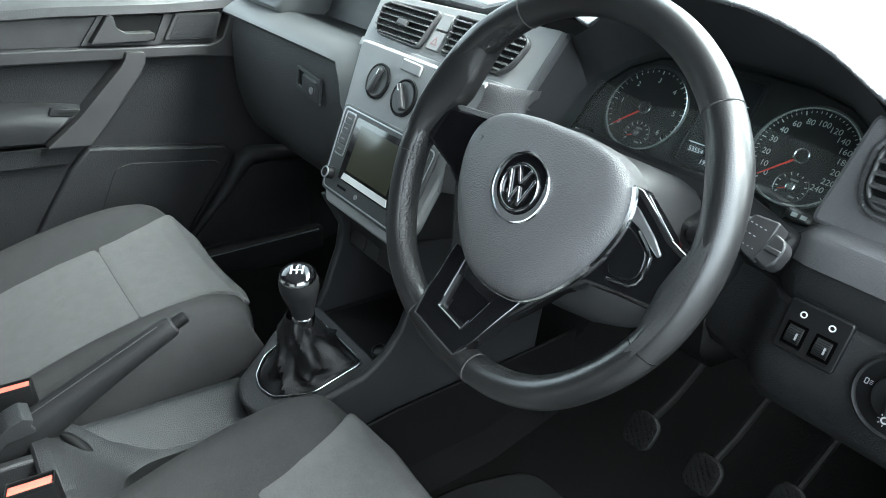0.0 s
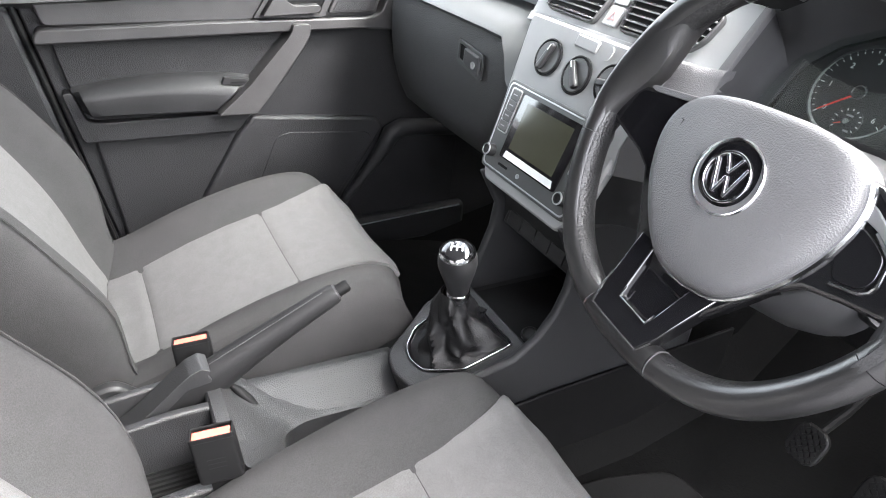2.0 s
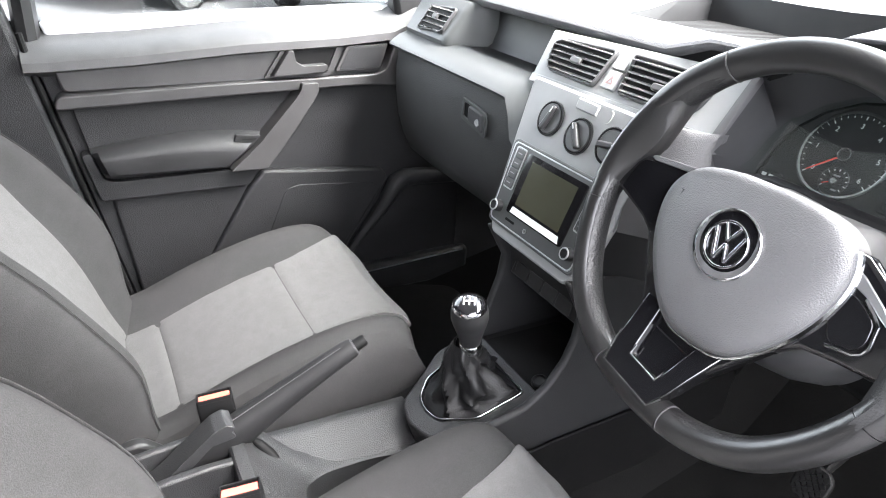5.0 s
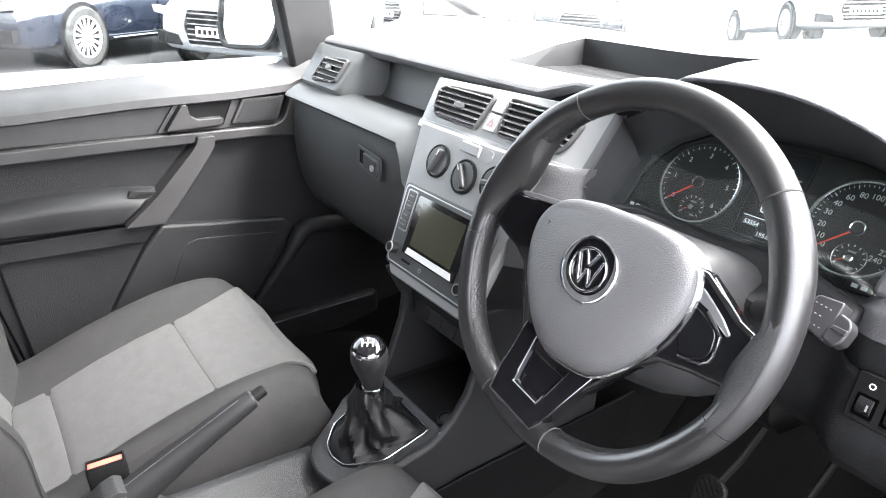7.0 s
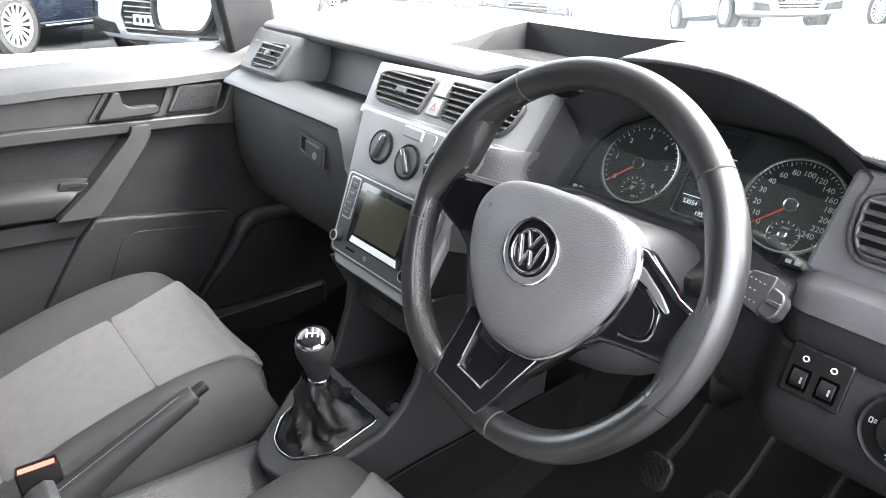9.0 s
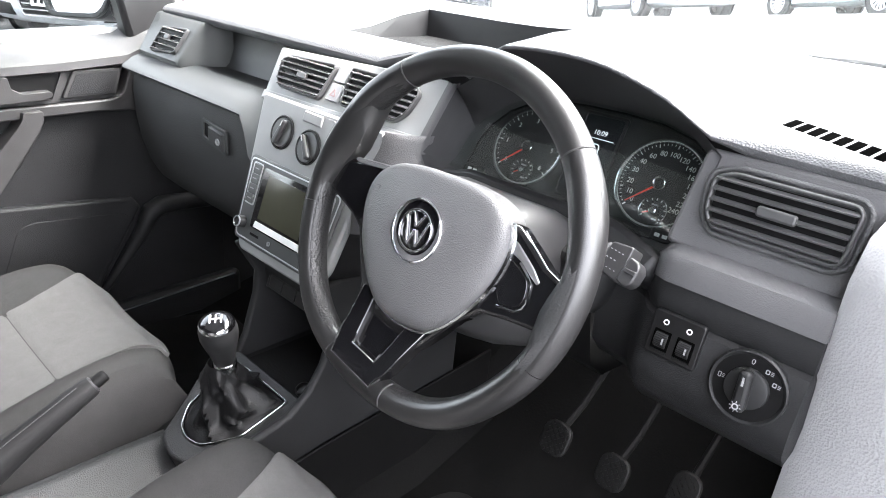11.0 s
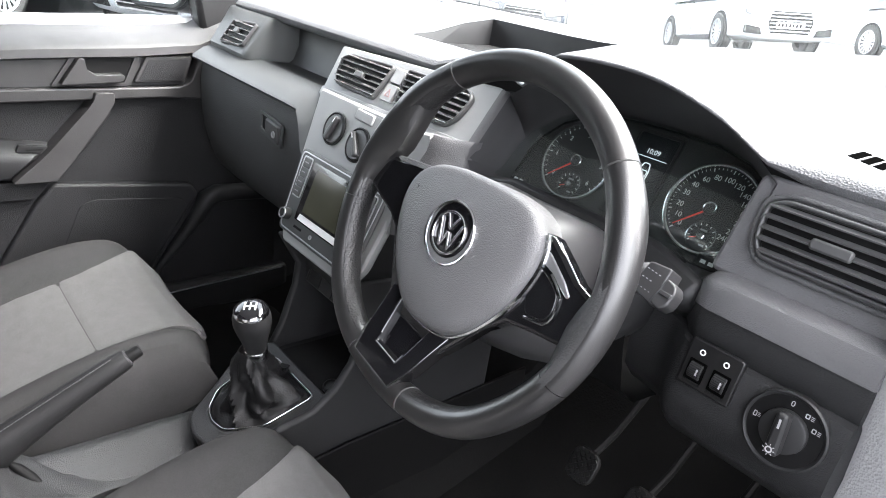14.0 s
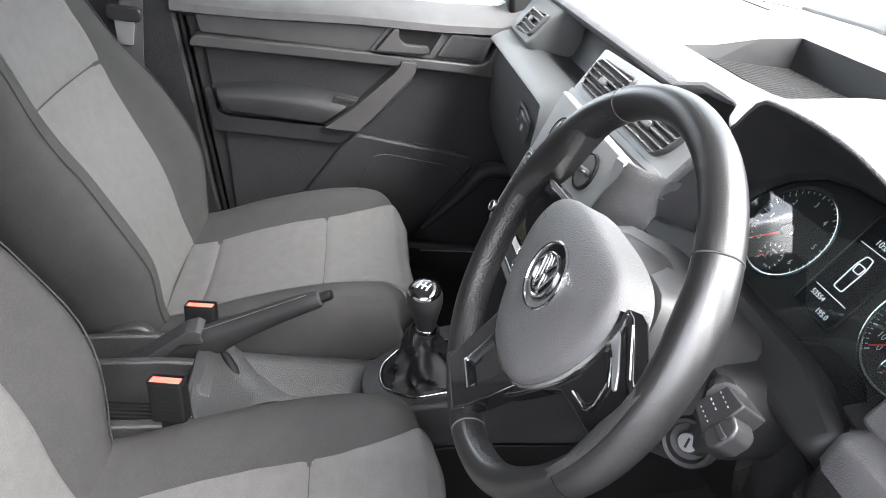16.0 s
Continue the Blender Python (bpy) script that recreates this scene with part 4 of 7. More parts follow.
# louvres of the side demister, on the top pad
for i in range(8):
    f = i / 8
    x, y = lerp(0.583, 0.6805, f), lerp(0.266, 0.2344, f)
    bm = bmesh.new()
    rim4 = [(x, y), (x + 0.0086, y - 0.0025), (x + 0.0126, y + 0.0205), (x + 0.004, y + 0.023)]
    lo4 = [bm.verts.new((p, q, top_z(p, q) - 0.002)) for p, q in rim4]
    hi4 = [bm.verts.new((p, q, top_z(p, q) + 0.0006)) for p, q in rim4]
    bm.faces.new(hi4)
    for j in range(4):
        bm.faces.new((lo4[j], lo4[(j + 1) % 4], hi4[(j + 1) % 4], hi4[j]))
    part("demist_slot", bm, VOID, dash, smooth=False)
for i in range(14):
    x = -0.60 + 0.013 * i
    part("demist_slot", box(x, x + 0.007, 0.62, 0.628, top_z(x, 0.62) + 0.0003, top_z(x, 0.62) + 0.0016), BLACK, dash, smooth=False)

# ---------------------------------------------------------------- instrument cluster
cm = face(0.283, 1.083, 0.50)
CK = math.sqrt(1.25)


def on_dial(x, z):
    return (x, (z - 1.083) * CK)


cluster = thing("instrument_cluster", "dark instrument cluster with two chrome-ringed dials and a small display", "instrument cluster")
front = [(0.207, 0.178, 1.042), (0.188, 0.183, 1.062), (0.1905, 0.2355, 1.1465), (0.214, 0.216, 1.1500), (0.250, 0.197, 1.166), (0.272, 0.190, 1.186), (0.300, 0.184, 1.209), (0.33, 0.181, 1.2145), (0.37, 0.180, 1.2165), (0.42, 0.180, 1.2145), (0.46, 0.182, 1.2065), (0.50, 0.187, 1.192), (0.53, 0.196, 1.174), (0.556, 0.206, 1.150), (0.549, 0.198, 1.100), (0.538, 0.200, 1.060), (0.515, 0.206, 1.034), (0.44, 0.206, 1.022), (0.30, 0.206, 1.030), (0.24, 0.190, 1.032)]
back = [(0.2005, -0.064), (0.2072, -0.052), (0.2116, -0.016), (0.2165, 0.000), (0.2230, 0.0140), (0.2410, 0.0360), (0.2740, 0.0560), (0.310, 0.0640), (0.350, 0.0670), (0.400, 0.0680), (0.450, 0.0660), (0.490, 0.0570), (0.515, 0.0420), (0.534, 0.0180), (0.540, -0.010), (0.540, -0.040), (0.525, -0.062), (0.45, -0.069), (0.30, -0.069), (0.225, -0.068)]
bm = bmesh.new()
inner_rim = [cm @ Vector((*q, 0.004)) for q in back]
rows = [[Vector(p) for p in front]]
for k in (0.25, 0.5, 0.75):
    rows.append([lerp(Vector(p), q, k) + (cm @ Vector((0, 0, 1)) - cm.translation) * -0.006 * math.sin(math.pi * k) for p, q in zip(front, inner_rim)])
rows.append(inner_rim)
grid(bm, rows, closed_u=True)
part("binnacle", bm, COWL, cluster, "smooth dark cowl around the dials")
part("face_plate", prism(back, 0.004, cm, 0.0), DIAL, cluster, smooth=False)
part("plate_edge", tube([cm @ Vector((*q, 0.0055)) for q in back[:17]], 0.0022, 8), BLACK, cluster, "black gasket round the dial cover")


def dial(cx, cz, r, marks, numbers, first, last, needle, small, name):
    """A dial with scale, numbers and needle; angles clockwise from the bottom-left stop."""
    x, y = cx, cz
    g = part(name, lathe([(r + 0.002, 0.004), (r + 0.002, 0.0075), (r, 0.0082), (r - 0.0022, 0.0075), (r - 0.0025, 0.0045)], 64, cm @ Matrix.Translation((x, y, 0)), cap=False), CHROME, cluster, "round dial with a chrome ring and white figures")
    part("disc", lathe([(r - 0.001, 0.0042), (r - 0.001, 0.0050)], 48, cm @ Matrix.Translation((x, y, 0))), DIAL, g, smooth=False)

    def at(a, rad):
        q = radians(a)
        return (x + rad * math.cos(q), y + rad * math.sin(q))
    ticks = []
    for i in range(marks + 1):
        a = lerp(first, last, i / marks)
        long = i % 5 == 0 if marks > 24 else i % 2 == 0
        (px, py), ln, wd = at(a, r - 0.0034 - (0.0020 if long else 0.0011)), (0.0020 if long else 0.0011), (0.0005 if long else 0.0003)
        ticks.append(box(-ln, ln, -wd, wd, 0.0052, 0.0056, cm @ Matrix.Translation((px, py, 0)) @ pose(0, 0, 0, 0, 0, a)))
    part("scale", joined(*ticks), WHITE, g, smooth=False)
    for text, a in numbers:
        px, py = at(a, r - 0.0150)
        part("figure", words(text, 0.0084, cm @ Matrix.Translation((px, py, 0.0050))), WHITE, g, smooth=False)
    part("needle", prism([(0.004, -0.0011), (r - 0.008, -0.0004), (r - 0.008, 0.0004), (0.004, 0.0011)], 0.001, cm @ Matrix.Translation((x, y, 0.0075)) @ pose(0, 0, 0, 0, 0, needle)), NEEDLE, g, "thin red needle", smooth=False)
    part("hub", lathe([(0.0080, 0.005), (0.0080, 0.010), (0.0072, 0.0110), (0.0062, 0.0106), (0.0058, 0.0095), (0.0001, 0.0095)], 28, cm @ Matrix.Translation((x, y, 0)), cap=False), CHROME, g)
    part("hub_cap", lathe([(0.0060, 0.0094), (0.0056, 0.0099)], 24, cm @ Matrix.Translation((x, y, 0))), DIAL, g)
    sx, sy = x + 0.0040, y - 0.0305
    part("small_ring", lathe([(0.0165, 0.005), (0.0165, 0.0060), (0.0158, 0.0062), (0.0155, 0.0052)], 36, cm @ Matrix.Translation((sx, sy, 0)), cap=False), CHROME, g)
    part("small_hub", lathe([(0.0044, 0.005), (0.0044, 0.008), (0.0034, 0.0085), (0.0030, 0.0075)], 20, cm @ Matrix.Translation((sx, sy, 0)), cap=True), CHROME, g)
    ticks = [box(-0.0012, 0.0012, -0.0004, 0.0004, 0.0052, 0.0056, cm @ Matrix.Translation((sx + 0.0135 * math.cos(radians(a)), sy + 0.0135 * math.sin(radians(a)), 0)) @ pose(0, 0, 0, 0, 0, a)) for a in range(-35, 216, 25)]
    part("small_scale", joined(*ticks), WHITE, g, smooth=False)
    part("small_needle", prism([(0.002, -0.0006), (0.012, -0.0003), (0.012, 0.0003), (0.002, 0.0006)], 0.0008, cm @ Matrix.Translation((sx, sy, 0.006)) @ pose(0, 0, 0, 0, 0, 208)), NEEDLE, g, smooth=False)
    part("small_print", joined(box(sx - 0.004, sx + 0.004, sy + 0.006, sy + 0.008, 0.0052, 0.0055, cm), box(sx + 0.002, sx + 0.008, sy - 0.010, sy - 0.008, 0.0052, 0.0055, cm)), GREYP, g, smooth=False)
    return g


dial(0.289, -0.0035, 0.0500, 30, [(str(i), 222 - 43.2 * i) for i in range(7)], 222, -37, 223, True, "rev_counter")
dial(0.4725, 0.0, 0.0505, 48, list(zip("0 10 20 30 40 60 80 100 120 140 160 180 200 220 240".split(), [226, 209, 189, 167, 147, 127, 107, 86, 65, 45, 27, 10, -8, -26, -43])), 226, -43, 224, True, "speedometer")
dm = cm @ Matrix.Translation((0.378, 0, 0))
disp = part("display", prism(rounded(-0.026, 0.026, -0.044, 0.058, 0.003), 0.0012, dm, 0.0042), LCD, cluster, "black trip display with white glyphs", smooth=False)
part("display_frame", ring(rounded(-0.030, 0.030, -0.048, 0.062, 0.004), rounded(-0.026, 0.026, -0.044, 0.058, 0.003), 0.004, dm, 0.003), SOFT, cluster, bevel=0.001)
part("clock", words("10:09", 0.0085, dm @ Matrix.Translation((0, 0.0375, 0.0054))), GLYPH, disp, smooth=False)
for yy in (0.0300, -0.0215):
    part("rule", box(-0.021, 0.021, yy, yy + 0.0007, 0.0056, 0.0059, dm), GLYPH, disp, smooth=False)
part("odometer", words("53554", 0.0072, dm @ Matrix.Translation((-0.009, -0.0285, 0.0054))), GLYPH, disp, smooth=False)
part("trip", words("195.0", 0.0072, dm @ Matrix.Translation((0.009, -0.0385, 0.0054))), GLYPH, disp, smooth=False)
car = [(-0.0062, -0.014), (0.0062, -0.014), (0.007, 0.013), (0.0045, 0.024), (-0.0045, 0.024), (-0.007, 0.013)]
part("vehicle_glyph", joined(ring(round_poly(car, 0.003), shrink(round_poly(car, 0.003), 0.0011), 0.0004, dm, 0.0056), ring(round_poly([(-0.0045, 0.006), (0.0045, 0.006), (0.0053, 0.015), (-0.0053, 0.015)], 0.002), round_poly([(-0.0036, 0.007), (0.0036, 0.007), (0.0043, 0.014), (-0.0043, 0.014)], 0.002), 0.0004, dm, 0.0056)), GLYPH, disp, smooth=False)
lens = part("lens", prism(back, 0.002, cm @ Matrix.Translation((0, 0.002, 0.026)) @ pose(0, 0, 0, -6, 0, 0)), GLASS, cluster, "clear cover over the dials", smooth=False)
lens.visible_shadow = False
for x in (0.224, 0.500):
    bx, by = on_dial(x, 1.034)
    b = part("reset_button", prism(rounded(bx - 0.014, bx + 0.014, by - 0.007, by + 0.007, 0.002), 0.008, cm, 0.004), SOFT, cluster, bevel=0.002)
    part("print", joined(box(bx - 0.008, bx - 0.002, by - 0.002, by + 0.002, 0.0121, 0.0124, cm), box(bx + 0.001, bx + 0.007, by - 0.002, by + 0.002, 0.0121, 0.0124, cm)), WHITE, b, smooth=False)

# lip of the cowl that arches over the column
bm = bmesh.new()
rows = []
for i in range(25):
    x = lerp(0.208, 0.530, i / 24)
    z = curve(x, [(0.208, 1.028), (0.240, 1.034), (0.286, 1.042), (0.332, 1.050), (0.369, 1.0515), (0.395, 1.049), (0.420, 1.038), (0.450, 1.030), (0.480, 1.0295), (0.508, 1.034), (0.524, 1.044), (0.534, 1.054)])
    rows.append([(x, 0.212, z - 0.016), (x, 0.202, z - 0.013), (x, 0.197, z - 0.008), (x, 0.1985, z - 0.001), (x, 0.205, z), (x, 0.218, z - 0.010), (x, 0.240, min(z - 0.018, 1.024)), (x, 0.268, 1.008)])
grid(bm, rows)
part("cowl_lip", bm, POD, cluster, "arched lip above the steering column")

# ---------------------------------------------------------------- steering wheel
WT = radians(20)
wheel_m = Matrix(((1, 0, 0, 0.3657), (0, math.sin(WT), -math.cos(WT), 0.004), (0, math.cos(WT), math.sin(WT), 1.0565), (0, 0, 0, 1))) @ pose(0, 0, 0, 0, 0, -8.5)
wheel = thing("steering_wheel", "black leather three-spoke steering wheel with gloss and chrome accents", "steering wheel", m=wheel_m)
RW = -0.020
RIMR = 0.1690
RIMU, RIMT = 0.0146, 0.0172


def rim_point(a):
    """Centre line of the rim at a degrees, flattened at the bottom."""
    q = radians(a)
    r = RIMR * (1 + 0.022 * (math.exp(-(((a % 360) - 232) / 17) ** 2) + math.exp(-(((a % 360) - 308) / 17) ** 2)))
    x, y = r * math.cos(q), r * math.sin(q)
    low = -0.160
    if y < low:
        y = low + (y - low) * 0.8
    return Vector((x, y, RW))


def rim_piece(a0, a1, steps, name, mat, swell=1.0, label=""):
    bm = bmesh.new()
    rows = []
    for i in range(steps + 1):
        a = lerp(a0, a1, i / steps)
        p, q = rim_point(a), rim_point(a + 1)
        t = (q - p).normalized()
        out = t.cross(Vector((0, 0, 1)))
        # thumb swellings at ten to two
        g = 1 + 0.10 * (math.exp(-((a - 33) / 11) ** 2) + math.exp(-((a - 147) / 11) ** 2))
        ru, rw = RIMU * g * swell, RIMT * g * swell
        rows.append([p + out * (ru * math.cos(b)) + Vector((0, 0, 1)) * (rw * math.sin(b)) for b in (2 * math.pi * k / 20 for k in range(20))])
    grid(bm, rows, closed_u=True, caps=True)
    return part(name, bm, mat, wheel, label)


rim_piece(50, 130, 40, "rim_top", LEATHER, label="smooth black leather rim section")
rim_piece(-15, 49.4, 34, "rim_side", LEATHER)
rim_piece(130.6, 195, 34, "rim_side", LEATHER)
rim_piece(195.2, 255, 30, "rim_lower", LEATHER)
rim_piece(-75, -15.2, 30, "rim_lower", LEATHER)
rim_piece(255.3, 284.7, 14, "rim_bottom", LEATHER, 1.01)
# perforated grip on the inner side of the rim
for a0, a1 in ((131.5, 172), (184, 254), (286, 316)):
    bm = bmesh.new()
    rows = []
    for i in range(33):
        a = lerp(a0, a1, i / 32)
        p, q = rim_point(a), rim_point(a + 1)
        t = (q - p).normalized()
        out = t.cross(Vector((0, 0, 1)))
        g = 1 + 0.10 * (math.exp(-((a - 33) / 11) ** 2) + math.exp(-((a - 147) / 11) ** 2))
        e = g * (0.985 + 0.030 * min(1.0, i / 6, (32 - i) / 6))
        rows.append([p + out * (RIMU * e * k * math.cos(b)) + Vector((0, 0, 1)) * (RIMT * e * k * math.sin(b)) for b, k in ((radians(c), 0.975 if c in (132, 226) else 1.0) for c in (132, 140, 152, 164, 176, 188, 200, 212, 220, 226))])
    grid(bm, rows)
    part("grip", bm, PERF, wheel, "perforated leather grip")
# pad
half = [(0.0, 0.0605), (0.030, 0.0600), (0.060, 0.0550), (0.080, 0.0440), (0.0905, 0.0270), (0.0920, 0.0040), (0.0835, -0.0260), (0.0670, -0.0545), (0.0470, -0.0775), (0.0260, -0.0905), (0.0, -0.0935)]
PAD_M = pose(0.003, 0, 0, 0, 0, 9)


def smoothed(pts, n=4):
    """A finer, rounder run of points through pts."""
    out = []
    for i in range(len(pts) - 1):
        a, b = pts[max(i - 1, 0)], pts[min(i + 2, len(pts) - 1)]
        p, q = pts[i], pts[i + 1]
        for j in range(n):
            t = j / n
            out.append(tuple(0.5 * (2 * p[k] + (q[k] - a[k]) * t + (2 * a[k] - 5 * p[k] + 4 * q[k] - b[k]) * t * t + (3 * p[k] - a[k] - 3 * q[k] + b[k]) * t ** 3) for k in (0, 1)))
    return out + [pts[-1]]


half = smoothed(half)
outline = half + [(-x, y) for x, y in reversed(half[1:-1])]
bm = bmesh.new()
rows = []
for sc, w in ((0.99, -0.045), (0.995, -0.024), (1.0, -0.0185), (0.994, -0.0140), (0.972, -0.0098), (0.93, -0.0070), (0.86, -0.0048), (0.72, -0.0028), (0.5, -0.0012), (0.2, -0.0004)):
    rows.append([(x * sc, y * sc - 0.010 * (1 - sc), w) for x, y in outline])
grid(bm, rows, closed_u=True, caps=True)
bm.transform(PAD_M)
pad = part("airbag_cover", bm, PAD, wheel, "grained grey-black airbag cover")
part("cover_mark", words("AIRBAG", 0.0085, Matrix.Translation((-0.008, -0.050, -0.0030))), DASH, pad, smooth=False)
for sx, sy in ((-0.070, 0.012), (0.062, -0.022)):
    part("cover_mark", joined(box(sx - 0.003, sx + 0.003, sy + 0.003, sy + 0.0036, -0.0050, -0.0038), box(sx - 0.0004, sx + 0.0004, sy - 0.004, sy + 0.003, -0.0050, -0.0038)), SOFT, pad, smooth=False)
em = PAD_M @ Matrix.Translation((-0.003, 0, -0.0005))
emb = part("emblem", lathe([(0.0318, -0.006), (0.0318, 0.0010), (0.0308, 0.0020), (0.0296, 0.0016), (0.0290, 0.0002)], 56, em, cap=False), CHROME, wheel, "round chrome badge on black")
part("badge_field", lathe([(0.0292, -0.003), (0.0292, -0.0006), (0.0215, 0.0004), (0.0, 0.0004)], 48, em, cap=False), GLOSS, emb)
part("badge_ring", lathe([(0.0212, 0.0003), (0.0212, 0.0022), (0.0206, 0.0028), (0.0194, 0.0028), (0.0188, 0.0022), (0.0188, 0.0003)], 48, em, cap=False), CHROME, emb)
bars = []
for x0, x1, y0, y1 in ((-0.0150, -0.0058, 0.0118, -0.0150), (-0.0058, 0.0, -0.0150, 0.0010), (0.0058, 0.0, -0.0150, 0.0010), (0.0150, 0.0058, 0.0118, -0.0150), (-0.0075, 0.0, 0.0172, 0.0030), (0.0075, 0.0, 0.0172, 0.0030)):
    bars.append(prism([(x0 - 0.0014, y0), (x0 + 0.0014, y0), (x1 + 0.0014, y1), (x1 - 0.0014, y1)], 0.0022, em, 0.0004))
for bar in bars:
    part("badge_bar", bar, CHROME, emb, bevel=0.0005)
# chrome seam along the lower edge of the pad, broadest towards the right-hand spoke
seam = [(x * 1.014, y * 1.014, -0.0175) for x, y in half[14:]] + [(-x * 1.014, y * 1.014, -0.0175) for x, y in reversed(half[16:-1])]
part("cover_trim", tube([PAD_M @ Vector(p) for p in seam], [0.0016 + 0.0020 * table(x, [(-0.02, 0.0), (0.06, 1.0)]) * table(y, [(-0.092, 0.3), (-0.03, 1.0)]) for x, y, w in seam], 8), CHROME, wheel, "chrome edge below the airbag cover")
# spokes: one gloss black body, forked below
body_o = [(0.0, 0.040), (0.060, 0.050), (0.090, 0.0525), (0.112, 0.0430), (0.132, 0.0335), (0.150, 0.0300), (0.158, -0.018), (0.150, -0.0185), (0.119, -0.0262), (0.093, -0.0345), (0.074, -0.0560), (0.058, -0.0860), (0.045, -0.1080), (0.0, -0.1080),
          (-0.045, -0.1080), (-0.058, -0.0860), (-0.075, -0.0620), (-0.090, -0.0410), (-0.107, -0.0330), (-0.158, -0.0220), (-0.160, 0.0), (-0.140, 0.0190), (-0.060, 0.0400)]
spokes = part("spoke_body", prism(body_o, 0.020, None, -0.039), GLOSS, wheel, "gloss black spokes", bevel=0.004, segs=3)
bm = bmesh.new()
rows = []
for a, reach in ((24, 0.154), (17, 0.152), (12, 0.149), (6, 0.147), (0, 0.146), (-6, 0.148), (-12, 0.150), (-17, 0.152), (-24, 0.155)):
    q = rim_point(a)
    k = 1.0 if abs(a) < 13 else (0.93 if abs(a) < 20 else 0.66)
    rows.append([Vector(p) for p in ((q.x + 0.004 * k, q.y, RW + 0.0182 * k), (q.x - 0.004 * k, q.y, RW + 0.0180 * k), (lerp(q.x, reach, 0.6), lerp(q.y, q.y * 0.9, 0.6), RW + 0.0120 * k), (reach, q.y * 0.86, RW + 0.003), (reach - 0.002, q.y * 0.86, RW - 0.016), (q.x, q.y, RW - 0.017))])
grid(bm, rows)
part("spoke_sleeve", bm, SLEEVE, wheel, "matt leather sleeve where the spoke meets the rim")
bm = bmesh.new()
rows = []
for a, reach in ((38, 0.160), (33, 0.1555), (28, 0.150), (24, 0.1455), (19, 0.1415), (14, 0.139), (9, 0.141), (3, 0.147), (-4, 0.153), (-12, 0.160)):
    d = Vector((-math.cos(radians(a)), math.sin(radians(a)), 0))
    k = table(a, [(-12, 0.93), (0, 1.03), (22, 1.03), (38, 0.93)])
    rows.append([d * r + Vector((0, 0, w)) for r, w in ((RIMR + 0.003, RW + 0.0174 * k), (RIMR - 0.002, RW + 0.0174 * k), (RIMR - 0.007, RW + 0.0155 * k), (lerp(RIMR - 0.010, reach, 0.5), RW + 0.0115 * k), (reach, RW + 0.005), (reach - 0.001, RW - 0.004), (reach + 0.002, RW - 0.016), (RIMR, RW - 0.0165))])
grid(bm, rows)
part("spoke_sleeve", bm, LEATHER, wheel, "smooth leather web where the spoke meets the rim")
# bright plates beside the pad, and the switch field of the spoke
for strip, skin in (([(0.0850, 0.0405), (0.0965, 0.0395), (0.1215, 0.0280), (0.1335, 0.0200), (0.1315, 0.0165), (0.1220, 0.0200), (0.1075, 0.0268), (0.0880, 0.0300)], SILVER),
                    ([(-0.1340, 0.0215), (-0.1300, 0.0245), (-0.0600, 0.0405), (-0.0600, 0.0355), (-0.0790, 0.0300), (-0.1280, 0.0195)], PAD)):
    part("spoke_strip", prism(round_poly(strip, 0.003), 0.0024, None, -0.0200), skin, spokes, "bright plate on the spoke's upper edge", bevel=0.001)
inset = round_poly([(0.0960, 0.0250), (0.1130, 0.0200), (0.1235, 0.0145), (0.1280, -0.0010), (0.1240, -0.0110), (0.1050, -0.0170), (0.0920, 0.0020)], 0.006)
part("spoke_inset", prism(inset, 0.0022, None, -0.0200), GLOSS, spokes, bevel=0.001)
part("spoke_trim", tube([(0.1080, 0.0255, -0.0172), (0.1190, 0.0200, -0.0172), (0.1262, 0.0150, -0.0172), (0.1312, -0.0020, -0.0172), (0.1300, -0.0080, -0.0172), (0.1255, -0.0130, -0.0172), (0.1060, -0.0190, -0.0172)], 0.0013, 6), CHROME, spokes, "chrome line around the spoke")
part("spoke_edge", tube([(0.0975, 0.0515, -0.0195), (0.1130, 0.0435, -0.0195), (0.1335, 0.0335, -0.0195)], 0.0007, 6), SILVER, spokes)


def leaning(bm):
    """The lower spoke comes forward towards the rim."""
    for v in bm.verts:
        v.co.z += max(0.0, -0.085 - v.co.y) * 0.23
    return bm


low = [(-0.048, -0.085), (-0.042, -0.136), (-0.036, -0.160), (0.028, -0.160), (0.036, -0.140), (0.050, -0.085)]
hole = [(-0.027, -0.088), (-0.020, -0.130), (-0.0175, -0.138), (0.0175, -0.138), (0.020, -0.130), (0.027, -0.088)]
lower = part("lower_spoke", leaning(ring(low, hole, 0.022, None, -0.040)), GLOSS, wheel, "gloss black forked lower spoke", bevel=0.0025)
part("lower_recess", leaning(prism(hole, 0.012, None, -0.037)), GLOSS, lower, smooth=False)
part("lower_trim", leaning(tube([(-0.0195, -0.128, -0.0178), (-0.0180, -0.1385, -0.0178), (0.0180, -0.1385, -0.0178), (0.0195, -0.128, -0.0178)], 0.0011, 6)), CHROME, lower, "chrome line in the lower spoke")
part("lower_edge", leaning(tube([(-0.0430, -0.128, -0.0190), (-0.0415, -0.145, -0.0190), (-0.0365, -0.1605, -0.0190), (0.0280, -0.1605, -0.0190), (0.0345, -0.147, -0.0190)], 0.0009, 6)), SHROUD, lower)
part("hub_shroud", lathe([(0.060, -0.090), (0.062, -0.055), (0.058, -0.040)], 32), SOFT, wheel)
